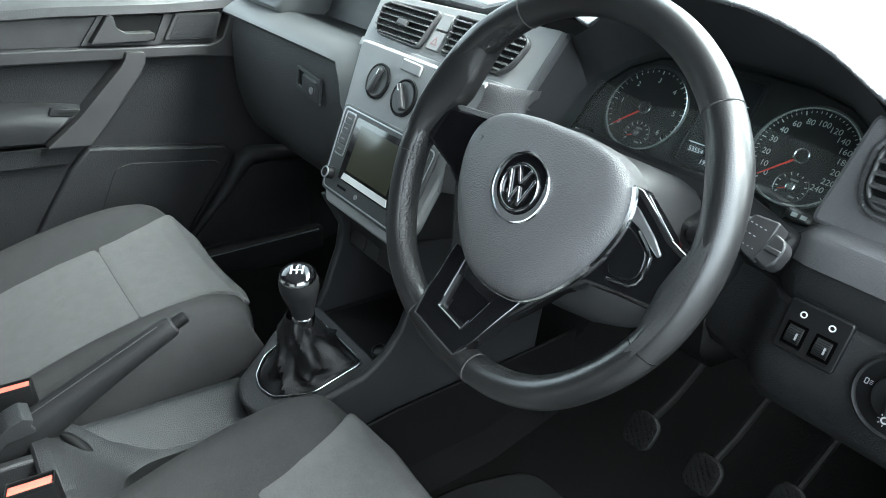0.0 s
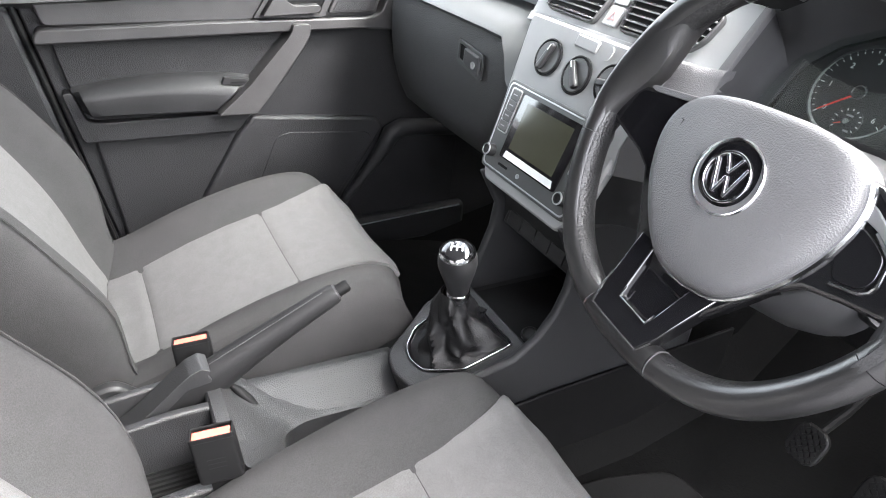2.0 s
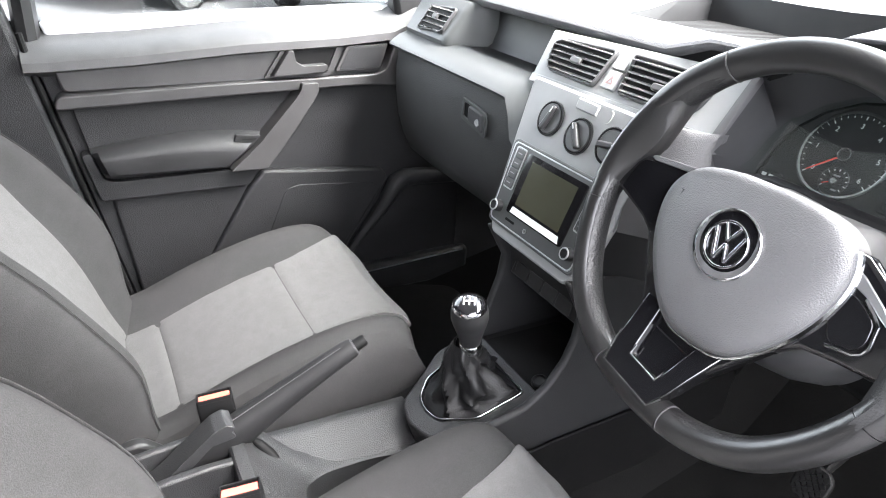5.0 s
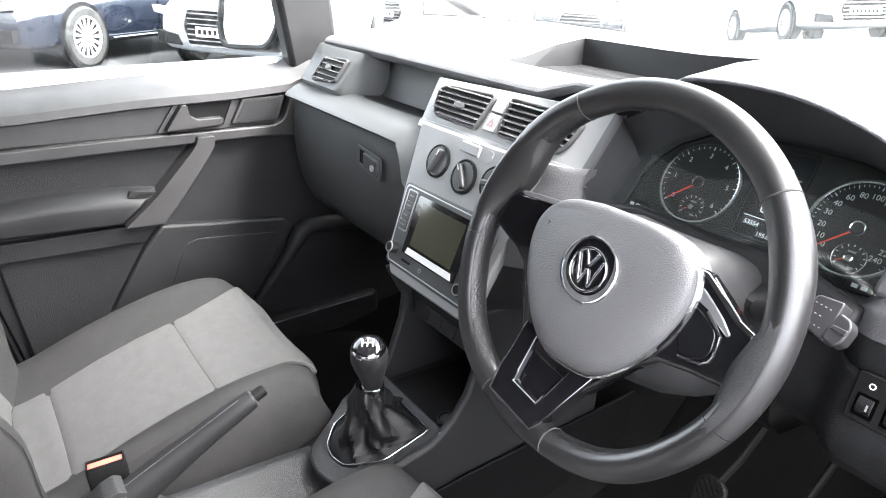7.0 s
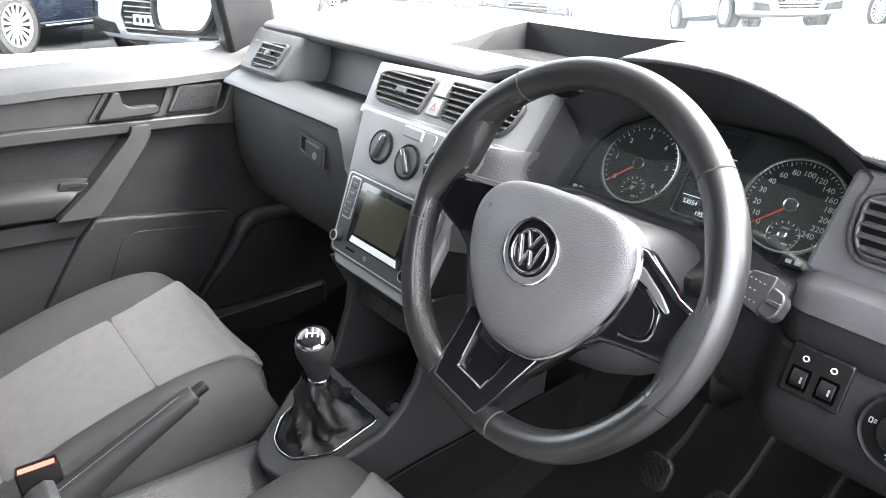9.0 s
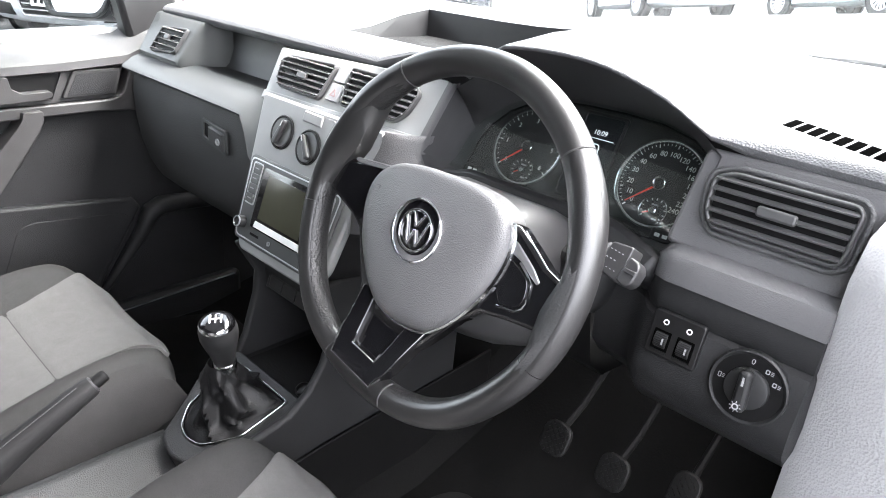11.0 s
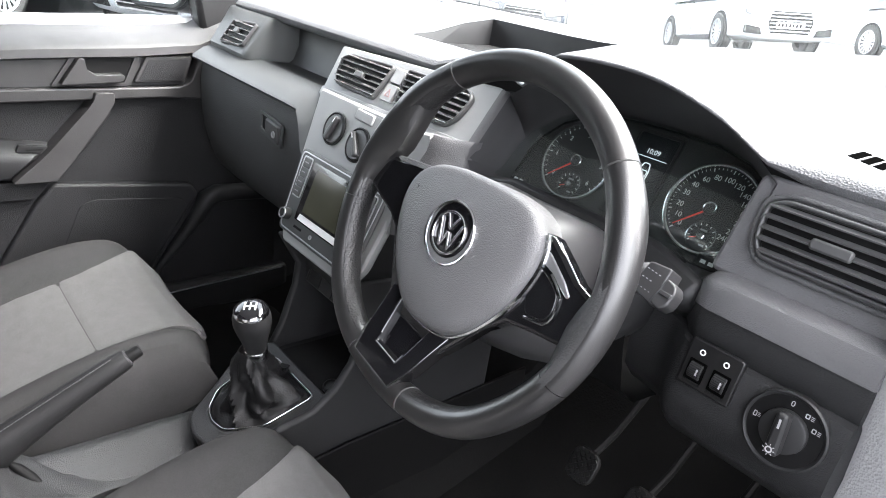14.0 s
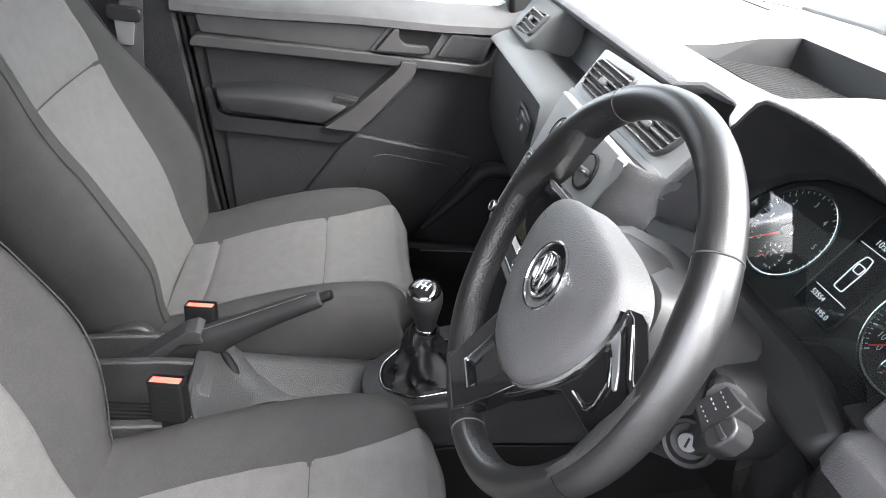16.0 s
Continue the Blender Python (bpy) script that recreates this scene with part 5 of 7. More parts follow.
for a in (49.7, 130.3, 254.8, 285.2):
    p = rim_point(a)
    t = (rim_point(a + 1) - p).normalized()
    out = t.cross(Vector((0, 0, 1)))
    part("rim_stitch", tube([p + out * ((RIMU + 0.0002) * math.cos(b)) + Vector((0, 0, 1)) * ((RIMT + 0.0002) * math.sin(b)) for b in (2 * math.pi * k / 20 for k in range(20))], 0.0005, 5, closed=True), SEAM, wheel)

# steering column shroud, ignition lock and stalk
column = thing("steering_column", "black two-part steering column shroud", "steering column")
bm = bmesh.new()
rows = []
for w, hw, up, dn, mid in ((-0.056, 0.066, 0.038, -0.066, 0.0), (-0.064, 0.080, 0.050, -0.082, 0.0), (-0.085, 0.088, 0.056, -0.095, 0.0), (-0.14, 0.090, 0.056, -0.105, 0.0), (-0.20, 0.084, 0.048, -0.110, 0.0), (-0.27, 0.07, 0.03, -0.11, 0.0)):
    o = round_poly([(-hw, mid), (-hw * 0.8, up), (hw * 0.8, up), (hw, mid), (hw * 0.85, dn * 0.7), (hw * 0.5, dn), (-hw * 0.5, dn), (-hw * 0.85, dn * 0.7)], 0.02, 3)
    rows.append([Vector((x, y, w)) for x, y in o])
wm0 = Matrix(((1, 0, 0, 0.37), (0, math.sin(WT), -math.cos(WT), 0.0), (0, math.cos(WT), math.sin(WT), 1.06), (0, 0, 0, 1)))
grid(bm, [[wm0 @ p for p in r] for r in rows], closed_u=True, caps=True)
part("shroud", bm, SHROUD, column, "smooth dark grey column shroud")
part("gap_cover", prism([(-0.17, 0.0), (-0.10, 0.02), (0.10, 0.02), (0.17, 0.0), (0.16, -0.03), (-0.16, -0.03)], 0.05, Matrix.Translation((0.37, 0.215, 1.018)) @ pose(0, 0, 0, 50, 0, 0)), SOFT, column, bevel=0.01)
bm = bmesh.new()
so = round_poly([(0.40, 1.036), (0.464, 1.040), (0.488, 1.018), (0.486, 0.972), (0.462, 0.944), (0.40, 0.938)], 0.020, 5)
grid(bm, [[(lerp(0.45, x, k), y, lerp(1.0, z, k)) for x, z in so] for y, k in ((0.124, 0.80), (0.127, 0.92), (0.136, 1.0), (0.20, 1.03), (0.28, 1.0))], closed_u=True, caps=True)
part("side_housing", bm, SOFT, column, "rounded black housing of the ignition lock")
ld = Vector((0.62, -0.70, 0.30)).normalized()
ig = Matrix.Translation((0.469, 0.120, 0.970)) @ ld.to_track_quat("Z", "Y").to_matrix().to_4x4()
lock = part("ignition_lock", lathe([(0.026, -0.09), (0.0235, -0.012), (0.0215, -0.002), (0.0200, 0.0), (0.0170, -0.001), (0.0150, -0.006), (0.0110, -0.007)], 32, ig), SOFT, column, "round ignition lock housing")
part("key_barrel", lathe([(0.0090, -0.010), (0.0090, -0.003), (0.0078, -0.0015), (0.0, -0.0015)], 24, ig, cap=False), material("key_steel", (0.16, 0.16, 0.165), 0.45, metal=1.0), lock, "dull metal key barrel")
part("key_slot", box(-0.0010, 0.0010, -0.0045, 0.0045, -0.0014, -0.0010, ig), BLACK, lock, smooth=False)
stalk = thing("wiper_stalk", "black wiper stalk with white symbols and a rocker tip", "control stalk")
sm = face(0.067, 1.073, 0.55, 0.547) @ pose(0, 0, 0, 0, 0, -8) @ Matrix.Scale(0.86, 4)
part("arm", tube([(0.468, 0.128, 1.030), (0.498, 0.106, 1.048), (0.527, 0.085, 1.067)], [0.010, 0.011, 0.014], 12), STALKM, stalk)
body = part("body", prism(round_poly([(-0.022, -0.013), (-0.019, 0.017), (0.004, 0.021), (0.008, -0.018)], 0.003), 0.028, sm, -0.026), STALKM, stalk, bevel=0.003, segs=3)
rock = part("rocker", prism(round_poly([(0.004, -0.015), (0.006, 0.012), (0.017, 0.010), (0.021, 0.004), (0.021, -0.010), (0.016, -0.017)], 0.003), 0.022, sm, -0.018), STALKM, stalk, bevel=0.003, segs=3)
part("rocker_rib", prism(round_poly([(0.007, -0.004), (0.007, 0.000), (0.020, 0.001), (0.020, -0.004)], 0.001), 0.003, sm, 0.003), STALKM, rock, bevel=0.001)
part("symbols", joined(*[box(-0.017 + 0.0045 * i, -0.0152 + 0.0045 * i, 0.0095, 0.0104, 0.0021, 0.0024, sm) for i in range(4)], *[box(-0.017 + 0.0045 * i, -0.0150 + 0.0045 * i, 0.0005, 0.0015, 0.0021, 0.0024, sm) for i in range(3)], *[box(-0.016 + 0.0045 * i, -0.0146 + 0.0045 * i, -0.009, -0.0082, 0.0021, 0.0024, sm) for i in range(4)]), GREYP, body, smooth=False)

# ---------------------------------------------------------------- centre stack
fm = face(0.141, 1.033, 0.365)
FK = math.sqrt(1 + 0.365 ** 2)


def on_fascia(x, z):
    return (x, (z - 1.033) * FK)


stack = thing("centre_stack", "light grey centre console fascia with heater controls", "centre console")
fo = [on_fascia(*p) for p in ((-0.092, 0.852), (0.092, 0.852), (0.114, 0.885), (0.142, 1.080), (-0.142, 1.080), (-0.114, 0.885))]
part("fascia", prism(round_poly(fo, 0.010), 0.016, fm, -0.019), FASCIA, stack, bevel=0.004)
part("carrier", prism(round_poly(shrink(fo, 0.006), 0.010), 0.13, fm, -0.149), SOFT, stack)


def knob(x, z, turn, parent=stack):
    q = fm @ Matrix.Translation((*on_fascia(x, z), 0))
    kn = part("heater_knob", lathe([(0.026, -0.004), (0.026, 0.0005), (0.0245, 0.0012), (0.022, -0.002)], 40, q), SOFT, parent, "round black heater knob with a grip bar")
    part("disc", lathe([(0.0225, -0.003), (0.0225, 0.0), (0.0215, 0.0008), (0.0, 0.0008)], 36, q, cap=False), VENTPL, kn)
    part("grip_bar", prism(round_poly([(-0.0048, -0.0195), (0.0048, -0.0195), (0.0038, 0.0195), (-0.0038, 0.0195)], 0.003), 0.008, q @ pose(0, 0, 0, 0, 0, turn), 0.0), SHROUD, kn, bevel=0.003)
    part("pointer", box(-0.0008, 0.0008, 0.009, 0.018, 0.0081, 0.0084, q @ pose(0, 0, 0, 0, 0, turn)), WHITE, kn, smooth=False)
    return kn


knob(-0.066, 1.034, -18)
knob(0.002, 1.028, 38)
knob(0.066, 1.034, -80)
bo = [on_fascia(*p) for p in ((-0.050, 1.059), (0.046, 1.056), (0.050, 1.073), (-0.046, 1.076))]
part("button_strip", prism(round_poly(bo, 0.007), 0.0014, fm, 0.0), FASCIA, stack)
mid = part("rear_window_button", prism(round_poly([on_fascia(*p) for p in ((-0.022, 1.0595), (0.022, 1.0585), (0.022, 1.0735), (-0.022, 1.0745))], 0.003), 0.0045, fm, 0.0), FASCIA, stack, bevel=0.002)

radio = thing("car_radio", "car radio with an olive-tinted screen in a grey surround", "car radio")
ro = [on_fascia(*p) for p in ((-0.103, 0.868), (0.103, 0.868), (0.115, 0.991), (-0.115, 0.991))]
part("surround", prism(round_poly(ro, 0.010), 0.006, fm, -0.001), RADIOP, radio, bevel=0.002)
part("surround_line", ring(round_poly(shrink(ro, 0.004), 0.009), round_poly(shrink(ro, 0.006), 0.009), 0.0012, fm, 0.0045), SILVER, radio, bevel=0.0004)
part("bezel", prism(round_poly([on_fascia(*p) for p in ((-0.066, 0.893), (0.066, 0.893), (0.068, 0.980), (-0.068, 0.980))], 0.004), 0.0025, fm, 0.005), GLOSS, radio, "gloss black screen bezel")
sc = [on_fascia(*p) for p in ((-0.052, 0.908), (0.052, 0.908), (0.053, 0.972), (-0.053, 0.972))]
part("screen", prism(sc, 0.0006, fm, 0.0075), SCREEN, radio, "dark olive display, switched off", smooth=False)
part("bright_lip", prism([on_fascia(*p) for p in ((-0.056, 0.895), (0.060, 0.895), (0.056, 0.904), (-0.054, 0.904))], 0.0012, fm, 0.0075), WHITE, radio, "bright lower lip of the screen")
for s in (-1, 1):
    q = fm @ Matrix.Translation((*on_fascia(s * 0.0875, 0.893), 0.004))
    rk = part("dial_knob", lathe([(0.0095, 0), (0.0092, 0.010), (0.0082, 0.013), (0.006, 0.0132), (0.0055, 0.012)], 28, q), SOFT, radio, "small round knob with a bright rim")
    part("knob_rim", lathe([(0.0086, 0.0118), (0.0084, 0.0136), (0.0068, 0.0136), (0.0066, 0.0128)], 28, q, cap=False), SILVER, rk)
    part("button_block", ring(round_poly([on_fascia(*p) for p in ((s * 0.074, 0.921), (s * 0.097, 0.921), (s * 0.1005, 0.982), (s * 0.076, 0.982))], 0.004), round_poly([on_fascia(*p) for p in ((s * 0.0755, 0.9225), (s * 0.0955, 0.9225), (s * 0.0988, 0.9805), (s * 0.0775, 0.9805))], 0.004), 0.0015, fm, 0.005), SILVER, radio)
    for i in range(4):
        z0 = 0.9235 + 0.0145 * i
        k = part("key", prism([on_fascia(*p) for p in ((s * 0.0765, z0), (s * 0.0955, z0), (s * 0.096, z0 + 0.0128), (s * 0.077, z0 + 0.0128))], 0.003, fm, 0.005), RADIOP, radio, bevel=0.0008)
        c = on_fascia(s * 0.0862, z0 + 0.0064)
        part("print", box(c[0] - 0.005, c[0] + 0.005, c[1] - 0.0007, c[1] + 0.0007, 0.0081, 0.0083, fm), GREYP, k, smooth=False)
part("card_slot", prism([on_fascia(*p) for p in ((-0.062, 0.8815), (-0.040, 0.8815), (-0.040, 0.885), (-0.062, 0.885))], 0.001, fm, 0.0048), BLACK, radio, smooth=False)
part("jack", lathe([(0.0035, 0), (0.0035, 0.0015), (0.002, 0.0015), (0.002, 0.0)], 16, fm @ Matrix.Translation((*on_fascia(-0.012, 0.883), 0.005))), SILVER, radio)

# side wings below the stack, and the cubby between them
def wing(x):
    e = [(0.075, 0.860), (0.110, 0.800), (0.106, 0.760), (0.095, 0.725), (0.085, 0.690), (0.060, 0.640), (0.050, 0.46), (0.40, 0.46), (0.40, 0.86)] if x < 0 else [(0.075, 0.860), (0.110, 0.800), (0.106, 0.760), (0.095, 0.725), (0.072, 0.690), (0.038, 0.663), (-0.03, 0.648), (-0.10, 0.632), (-0.125, 0.60), (-0.125, 0.46), (0.40, 0.46), (0.40, 0.86)]
    return prism(e, 0.014, Matrix(((0, 0, 1, x), (1, 0, 0, 0), (0, 1, 0, 0), (0, 0, 0, 1))))


console = thing("centre_console", "black plastic centre console with gear lever surround and trays", "centre console")
part("side_wing", wing(0.092), SHADEDASH, console, bevel=0.006, segs=3)
part("side_wing", wing(-0.106), SHADEDASH, console, bevel=0.006, segs=3)
bm = bmesh.new()
grid(bm, [[(x, y, z) for x in (-0.094, 0.094)] for y, z in ((0.10, 0.858), (0.12, 0.83), (0.125, 0.80), (0.13, 0.765), (0.145, 0.76), (0.24, 0.755), (0.27, 0.70), (0.27, 0.66), (0.25, 0.652), (0.05, 0.648))])
part("cubby", bm, SOFT, console, "dark open cubby below the radio")
part("cubby_lip", prism(round_poly([(-0.085, 0.0), (0.085, 0.0), (0.080, 0.030), (-0.080, 0.030)], 0.004), 0.012, face(0.124, 0.772, 0.25), -0.008), SOFT, console, bevel=0.003)
for i in range(4):
    part("blank_switch", prism(rounded(-0.072 + 0.036 * i, -0.039 + 0.036 * i, 0.004, 0.026, 0.002), 0.004, face(0.124, 0.772, 0.25), 0.003), SOFT, console, bevel=0.001)
part("cubby_mat", prism(rounded(-0.075, 0.078, 0.075, 0.235, 0.01), 0.004, None, 0.651), RUBBER, console, "black rubber mat in the cubby", bevel=0.001)
part("power_socket", lathe([(0.013, 0.0), (0.013, 0.010), (0.010, 0.012), (0.009, 0.008)], 24, Matrix.Translation((0.062, 0.095, 0.655)) @ pose(0, 0, 0, 20, 0, 0)), SOFT, console)

# gear surround
gm = Matrix(((1, 0, 0, 0.0), (0, math.cos(0.34), -math.sin(0.34), 0.0), (0, math.sin(0.34), math.cos(0.34), 0.640), (0, 0, 0, 1)))
so = [(-0.068, -0.040), (-0.035, -0.098), (0.005, -0.108), (0.048, -0.100), (0.098, -0.055), (0.100, 0.075), (-0.092, 0.075), (-0.094, 0.0)]
si = [(-0.048, -0.042), (-0.022, -0.068), (0.004, -0.074), (0.034, -0.068), (0.070, -0.022), (0.074, 0.058), (-0.044, 0.058), (-0.056, -0.002)]
part("lever_surround", ring(round_poly(so, 0.012), round_poly(si, 0.008), 0.05, gm, -0.047), CONSOLE, console, bevel=0.005, segs=3)
n_si = round_poly(si, 0.008)
n_so = round_poly(shrink(si, -0.0020), 0.010)
part("chrome_frame", ring(n_so, n_si, 0.004, gm, 0.0022), CHROME, console, "chrome frame around the gaiter", bevel=0.001)
bm = bmesh.new()
grid(bm, [[gm @ Vector((x, y, -0.035)) for x in (-0.09, 0.10)] for y in (-0.10, 0.08)])
part("well", bm, BLACK, console)

lever = thing("gear_lever", "black gear lever with a chrome-capped knob and leather gaiter", "gear lever")
base, top = Vector((0.010, 0.004, 0.640)), Vector((0.024, -0.016, 0.738))
bm = bmesh.new()
rows = []
rng = random.Random(4)
fold = [rng.uniform(0, 6.28) for _ in range(12)]


def frame_radius(a):
    """Distance from the gaiter's middle to its frame in direction a."""
    best = 0.05
    n = len(n_si)
    for i in range(n):
        p, q = Vector(n_si[i]) - Vector((0.008, -0.006)), Vector(n_si[(i + 1) % n]) - Vector((0.008, -0.006))
        d = Vector((math.cos(a), math.sin(a)))
        e = q - p
        det = d.x * -e.y + d.y * e.x
        if abs(det) < 1e-9:
            continue
        k, l = (p.x * -e.y + p.y * e.x) / det, (d.x * p.y - d.y * p.x) / det
        if k > 0 and -1e-6 <= l <= 1 + 1e-6:
            best = k
    return best


for i in range(31):
    t = i / 30
    row = []
    for j in range(80):
        a = 2 * math.pi * j / 80
        w = float(np.interp(t, [0, 0.10, 0.22, 0.32, 0.42, 0.55, 1.0], [0.985, 0.90, 0.66, 0.44, 0.24, 0.08, 0.0]))
        neck = float(np.interp(t, [0, 0.36, 0.55, 0.8, 0.93, 1.0], [0.046, 0.040, 0.031, 0.027, 0.0215, 0.0165]))
        r = lerp(neck, frame_radius(a), w)
        amp = float(np.interp(t, [0, 0.08, 0.25, 0.5, 0.8, 1.0], [0.0, 0.0035, 0.0085, 0.0075, 0.004, 0.0]))
        r += amp * (1 - 2 * abs(math.sin(a * 2.0 + 3.2 * t + fold[0] + 0.6 * math.sin(a * 3 + fold[2]))) ** 0.6)
        r += 0.5 * amp * math.sin(a * 5 - 9 * t + fold[1]) + 0.35 * amp * math.sin(a * 9 + 14 * t + fold[3]) + 0.22 * amp * (1 - 2 * abs(math.sin(a * 6 + 22 * t + fold[5] + math.sin(a * 4))) ** 0.5)
        lift = float(np.interp(t, [0, 0.10, 0.22, 0.32, 0.42, 0.55, 1.0], [-0.004, 0.001, 0.006, 0.014, 0.028, 0.048, 0.098]))
        lift += 0.35 * amp * math.sin(3 * a + 11 * t + fold[4])
        k = max(0.0, (lift + 0.004) / 0.102)
        p = gm @ Vector((r * math.cos(a) + 0.008 * (1 - k), r * math.sin(a) - 0.006 * (1 - k), 0))
        row.append(p + (top - base) * k + Vector((0, 0, -0.004 if i == 0 else 0.0)))
    rows.append(row)
grid(bm, rows, closed_u=True)
part("gaiter", bm, GAITER, lever, "creased black leather gaiter")
axis = (top - base).normalized()
km = Matrix.Translation(top) @ axis.to_track_quat("Z", "Y").to_matrix().to_4x4()
part("collar", lathe([(0.0155, -0.012), (0.0165, -0.004), (0.0165, 0.002), (0.015, 0.004)], 28, km), CHROME, lever, "bright collar under the knob")
part("knob", lathe([(0.0150, 0.002), (0.0160, 0.010), (0.0198, 0.026), (0.0242, 0.042), (0.0268, 0.054), (0.0266, 0.065), (0.0240, 0.0755)], 36, km), SOFT, lever)
part("knob_rim", lathe([(0.0246, 0.0728), (0.0243, 0.0772), (0.0226, 0.0792)], 36, km, cap=False), CHROME, lever, "chrome ring on the gear knob")
cap = part("knob_cap", lathe([(0.0230, 0.0775), (0.0200, 0.0808), (0.0140, 0.0832), (0.007, 0.0843), (0.0, 0.0845)], 36, km, cap=False), GLOSS, lever)
hb = km @ Matrix.Translation((0, 0, 0.0838)) @ pose(0, 0, 0, 0, 0, 20)
part("shift_pattern", joined(*[box(x - 0.0010, x + 0.0010, -0.0075, 0.0075, 0, 0.0010, hb) for x in (-0.0075, 0, 0.0075)], box(-0.0075, 0.0075, -0.0010, 0.0010, 0, 0.0010, hb)), WHITE, cap, smooth=False)

# ---------------------------------------------------------------- tunnel console and handbrake
rear = thing("tunnel_console", "black plastic tray console between the seats", "console")
side = Matrix(((0, 0, 1, 0), (1, 0, 0, 0), (0, 1, 0, 0), (0, 0, 0, 1)))
def console_z(y):
    return table(y, [(-0.352, 0.634), (-0.335, 0.630), (-0.312, 0.612), (-0.285, 0.588), (-0.255, 0.576), (-0.20, 0.569), (-0.085, 0.564)])


def spread(inner, outer, c):
    """For each point of an inner outline, the point of the outer one in the same direction from c."""
    out = []
    for p in inner:
        d = Vector(p) - Vector(c)
        best = 9.0
        for a, b in zip(outer, outer[1:] + outer[:1]):
            e, f = Vector(b) - Vector(a), Vector(a) - Vector(c)
            det = d.x * -e.y + d.y * e.x
            if abs(det) < 1e-9:
                continue
            k, l = (f.x * -e.y + f.y * e.x) / det, (d.x * f.y - d.y * f.x) / det
            if k > 0 and -1e-6 <= l <= 1 + 1e-6:
                best = min(best, k)
        out.append(tuple(Vector(c) + d * best))
    return out


cup = round_poly([(0.104, -0.262), (0.106, -0.125), (0.070, -0.104), (0.026, -0.098), (0.014, -0.150), (0.015, -0.225), (0.034, -0.268), (0.070, -0.278)], 0.022, 6)
edge = spread(cup, [(-0.068, -0.352), (0.012, -0.352), (0.090, -0.346), (0.122, -0.335), (0.122, -0.085), (-0.068, -0.085)], (0.062, -0.19))
mids = [tuple(lerp(Vector(p), Vector(q), 0.12)) for p, q in zip(cup, edge)]
bm = bmesh.new()
rows = [[(x, y, 0.46) for x, y in edge], [(x, y, console_z(y)) for x, y in edge], [(x, y, console_z(y) + 0.001) for x, y in mids], [(x, y, console_z(y) - 0.003) for x, y in cup], [(lerp(x, 0.062, 0.05), lerp(y, -0.19, 0.03), 0.530) for x, y in cup]]
grid(bm, rows, closed_u=True)
part("front_body", bm, CONSOLE, rear)
part("cup_well", prism([(lerp(x, 0.062, 0.04), lerp(y, -0.19, 0.02)) for x, y in cup], 0.004, None, 0.528), SOFT, rear, "deep oval cup holder")
bm = bmesh.new()
grid(bm, [[(x, y, z + dz) for x, z in ((-0.078, 0.50), (-0.076, 0.580), (-0.070, 0.591), (-0.060, 0.594), (-0.048, 0.592), (-0.020, 0.578), (0.004, 0.571), (0.010, 0.566))] for y, dz in ((-0.315, 0.006), (-0.30, 0.002), (-0.25, 0.0), (-0.15, 0.0), (-0.075, -0.002), (-0.066, -0.02))])
part("side_rail", bm, CONSOLE, rear, "raised grained rail beside the passenger seat")
for x0, w, h in ((-0.068, 0.012, 0.0), (-0.002, 0.014, 0.004), (0.106, 0.016, -0.018)):
    part("tray_wall", prism(round_poly([(-0.338, 0.50), (-0.340, 0.629 + h), (-0.40, 0.630 + h), (-0.52, 0.618 + h), (-0.62, 0.590), (-0.62, 0.50)], 0.008), w, side, x0), CONSOLE, rear, bevel=0.004, segs=3)
bm = bmesh.new()
grid(bm, [[(x, y, z) for x, z in ((-0.058, 0.634), (0.0, 0.637), (0.05, 0.633), (0.09, 0.622), (0.118, 0.604))] for y in (-0.354, -0.338)] + [[(x, -0.324, z - 0.012) for x, z in ((-0.058, 0.634), (0.0, 0.637), (0.05, 0.633), (0.09, 0.622), (0.118, 0.604))]])
grid(bm, [[(x, -0.357, z - 0.003) for x, z in ((-0.058, 0.634), (0.0, 0.637), (0.05, 0.633), (0.09, 0.622), (0.118, 0.604))], [(x, -0.354, z) for x, z in ((-0.058, 0.634), (0.0, 0.637), (0.05, 0.633), (0.09, 0.622), (0.118, 0.604))]])
grid(bm, [[(x, -0.357, 0.545) for x in (-0.058, 0.0, 0.05, 0.09, 0.118)], [(x, -0.357, z - 0.003) for x, z in ((-0.058, 0.634), (0.0, 0.637), (0.05, 0.633), (0.09, 0.622), (0.118, 0.604))]])
part("tray_front", bm, CONSOLE, rear, "rounded front rim of the tray")
part("tray_floor", box(-0.06, 0.115, -0.62, -0.335, 0.50, 0.545), SOFT, rear)
part("tray_mat", corrugated(0.008, 0.105, -0.60, -0.36, 0.546, 12, 0.004), RUBBER, rear, smooth=False)
part("lever_slot", tube([(-0.034, -0.322, 0.6225), (-0.028, -0.314, 0.6150), (-0.017, -0.302, 0.6020), (-0.0065, -0.291, 0.5910)], [0.003, 0.0065, 0.0075, 0.003], 12), BLACK, rear, "dark slot for the brake lever")
part("side_skirt", prism([(-0.06, 0.40), (-0.06, 0.545), (-0.09, 0.565), (-0.34, 0.575), (-0.60, 0.56), (-0.60, 0.40)], 0.022, side, -0.090), CONSOLE, rear, bevel=0.008)

hand = thing("handbrake", "black leather-sleeved handbrake lever with stitched seam", "handbrake")
a, b = Vector((-0.036, -0.40, 0.622)), Vector((-0.025, -0.168, 0.748))
t = (b - a).normalized()
upv = (Vector((0, 0, 1)) - t * t.z).normalized()
sd = t.cross(upv)
bm = bmesh.new()
rows = []
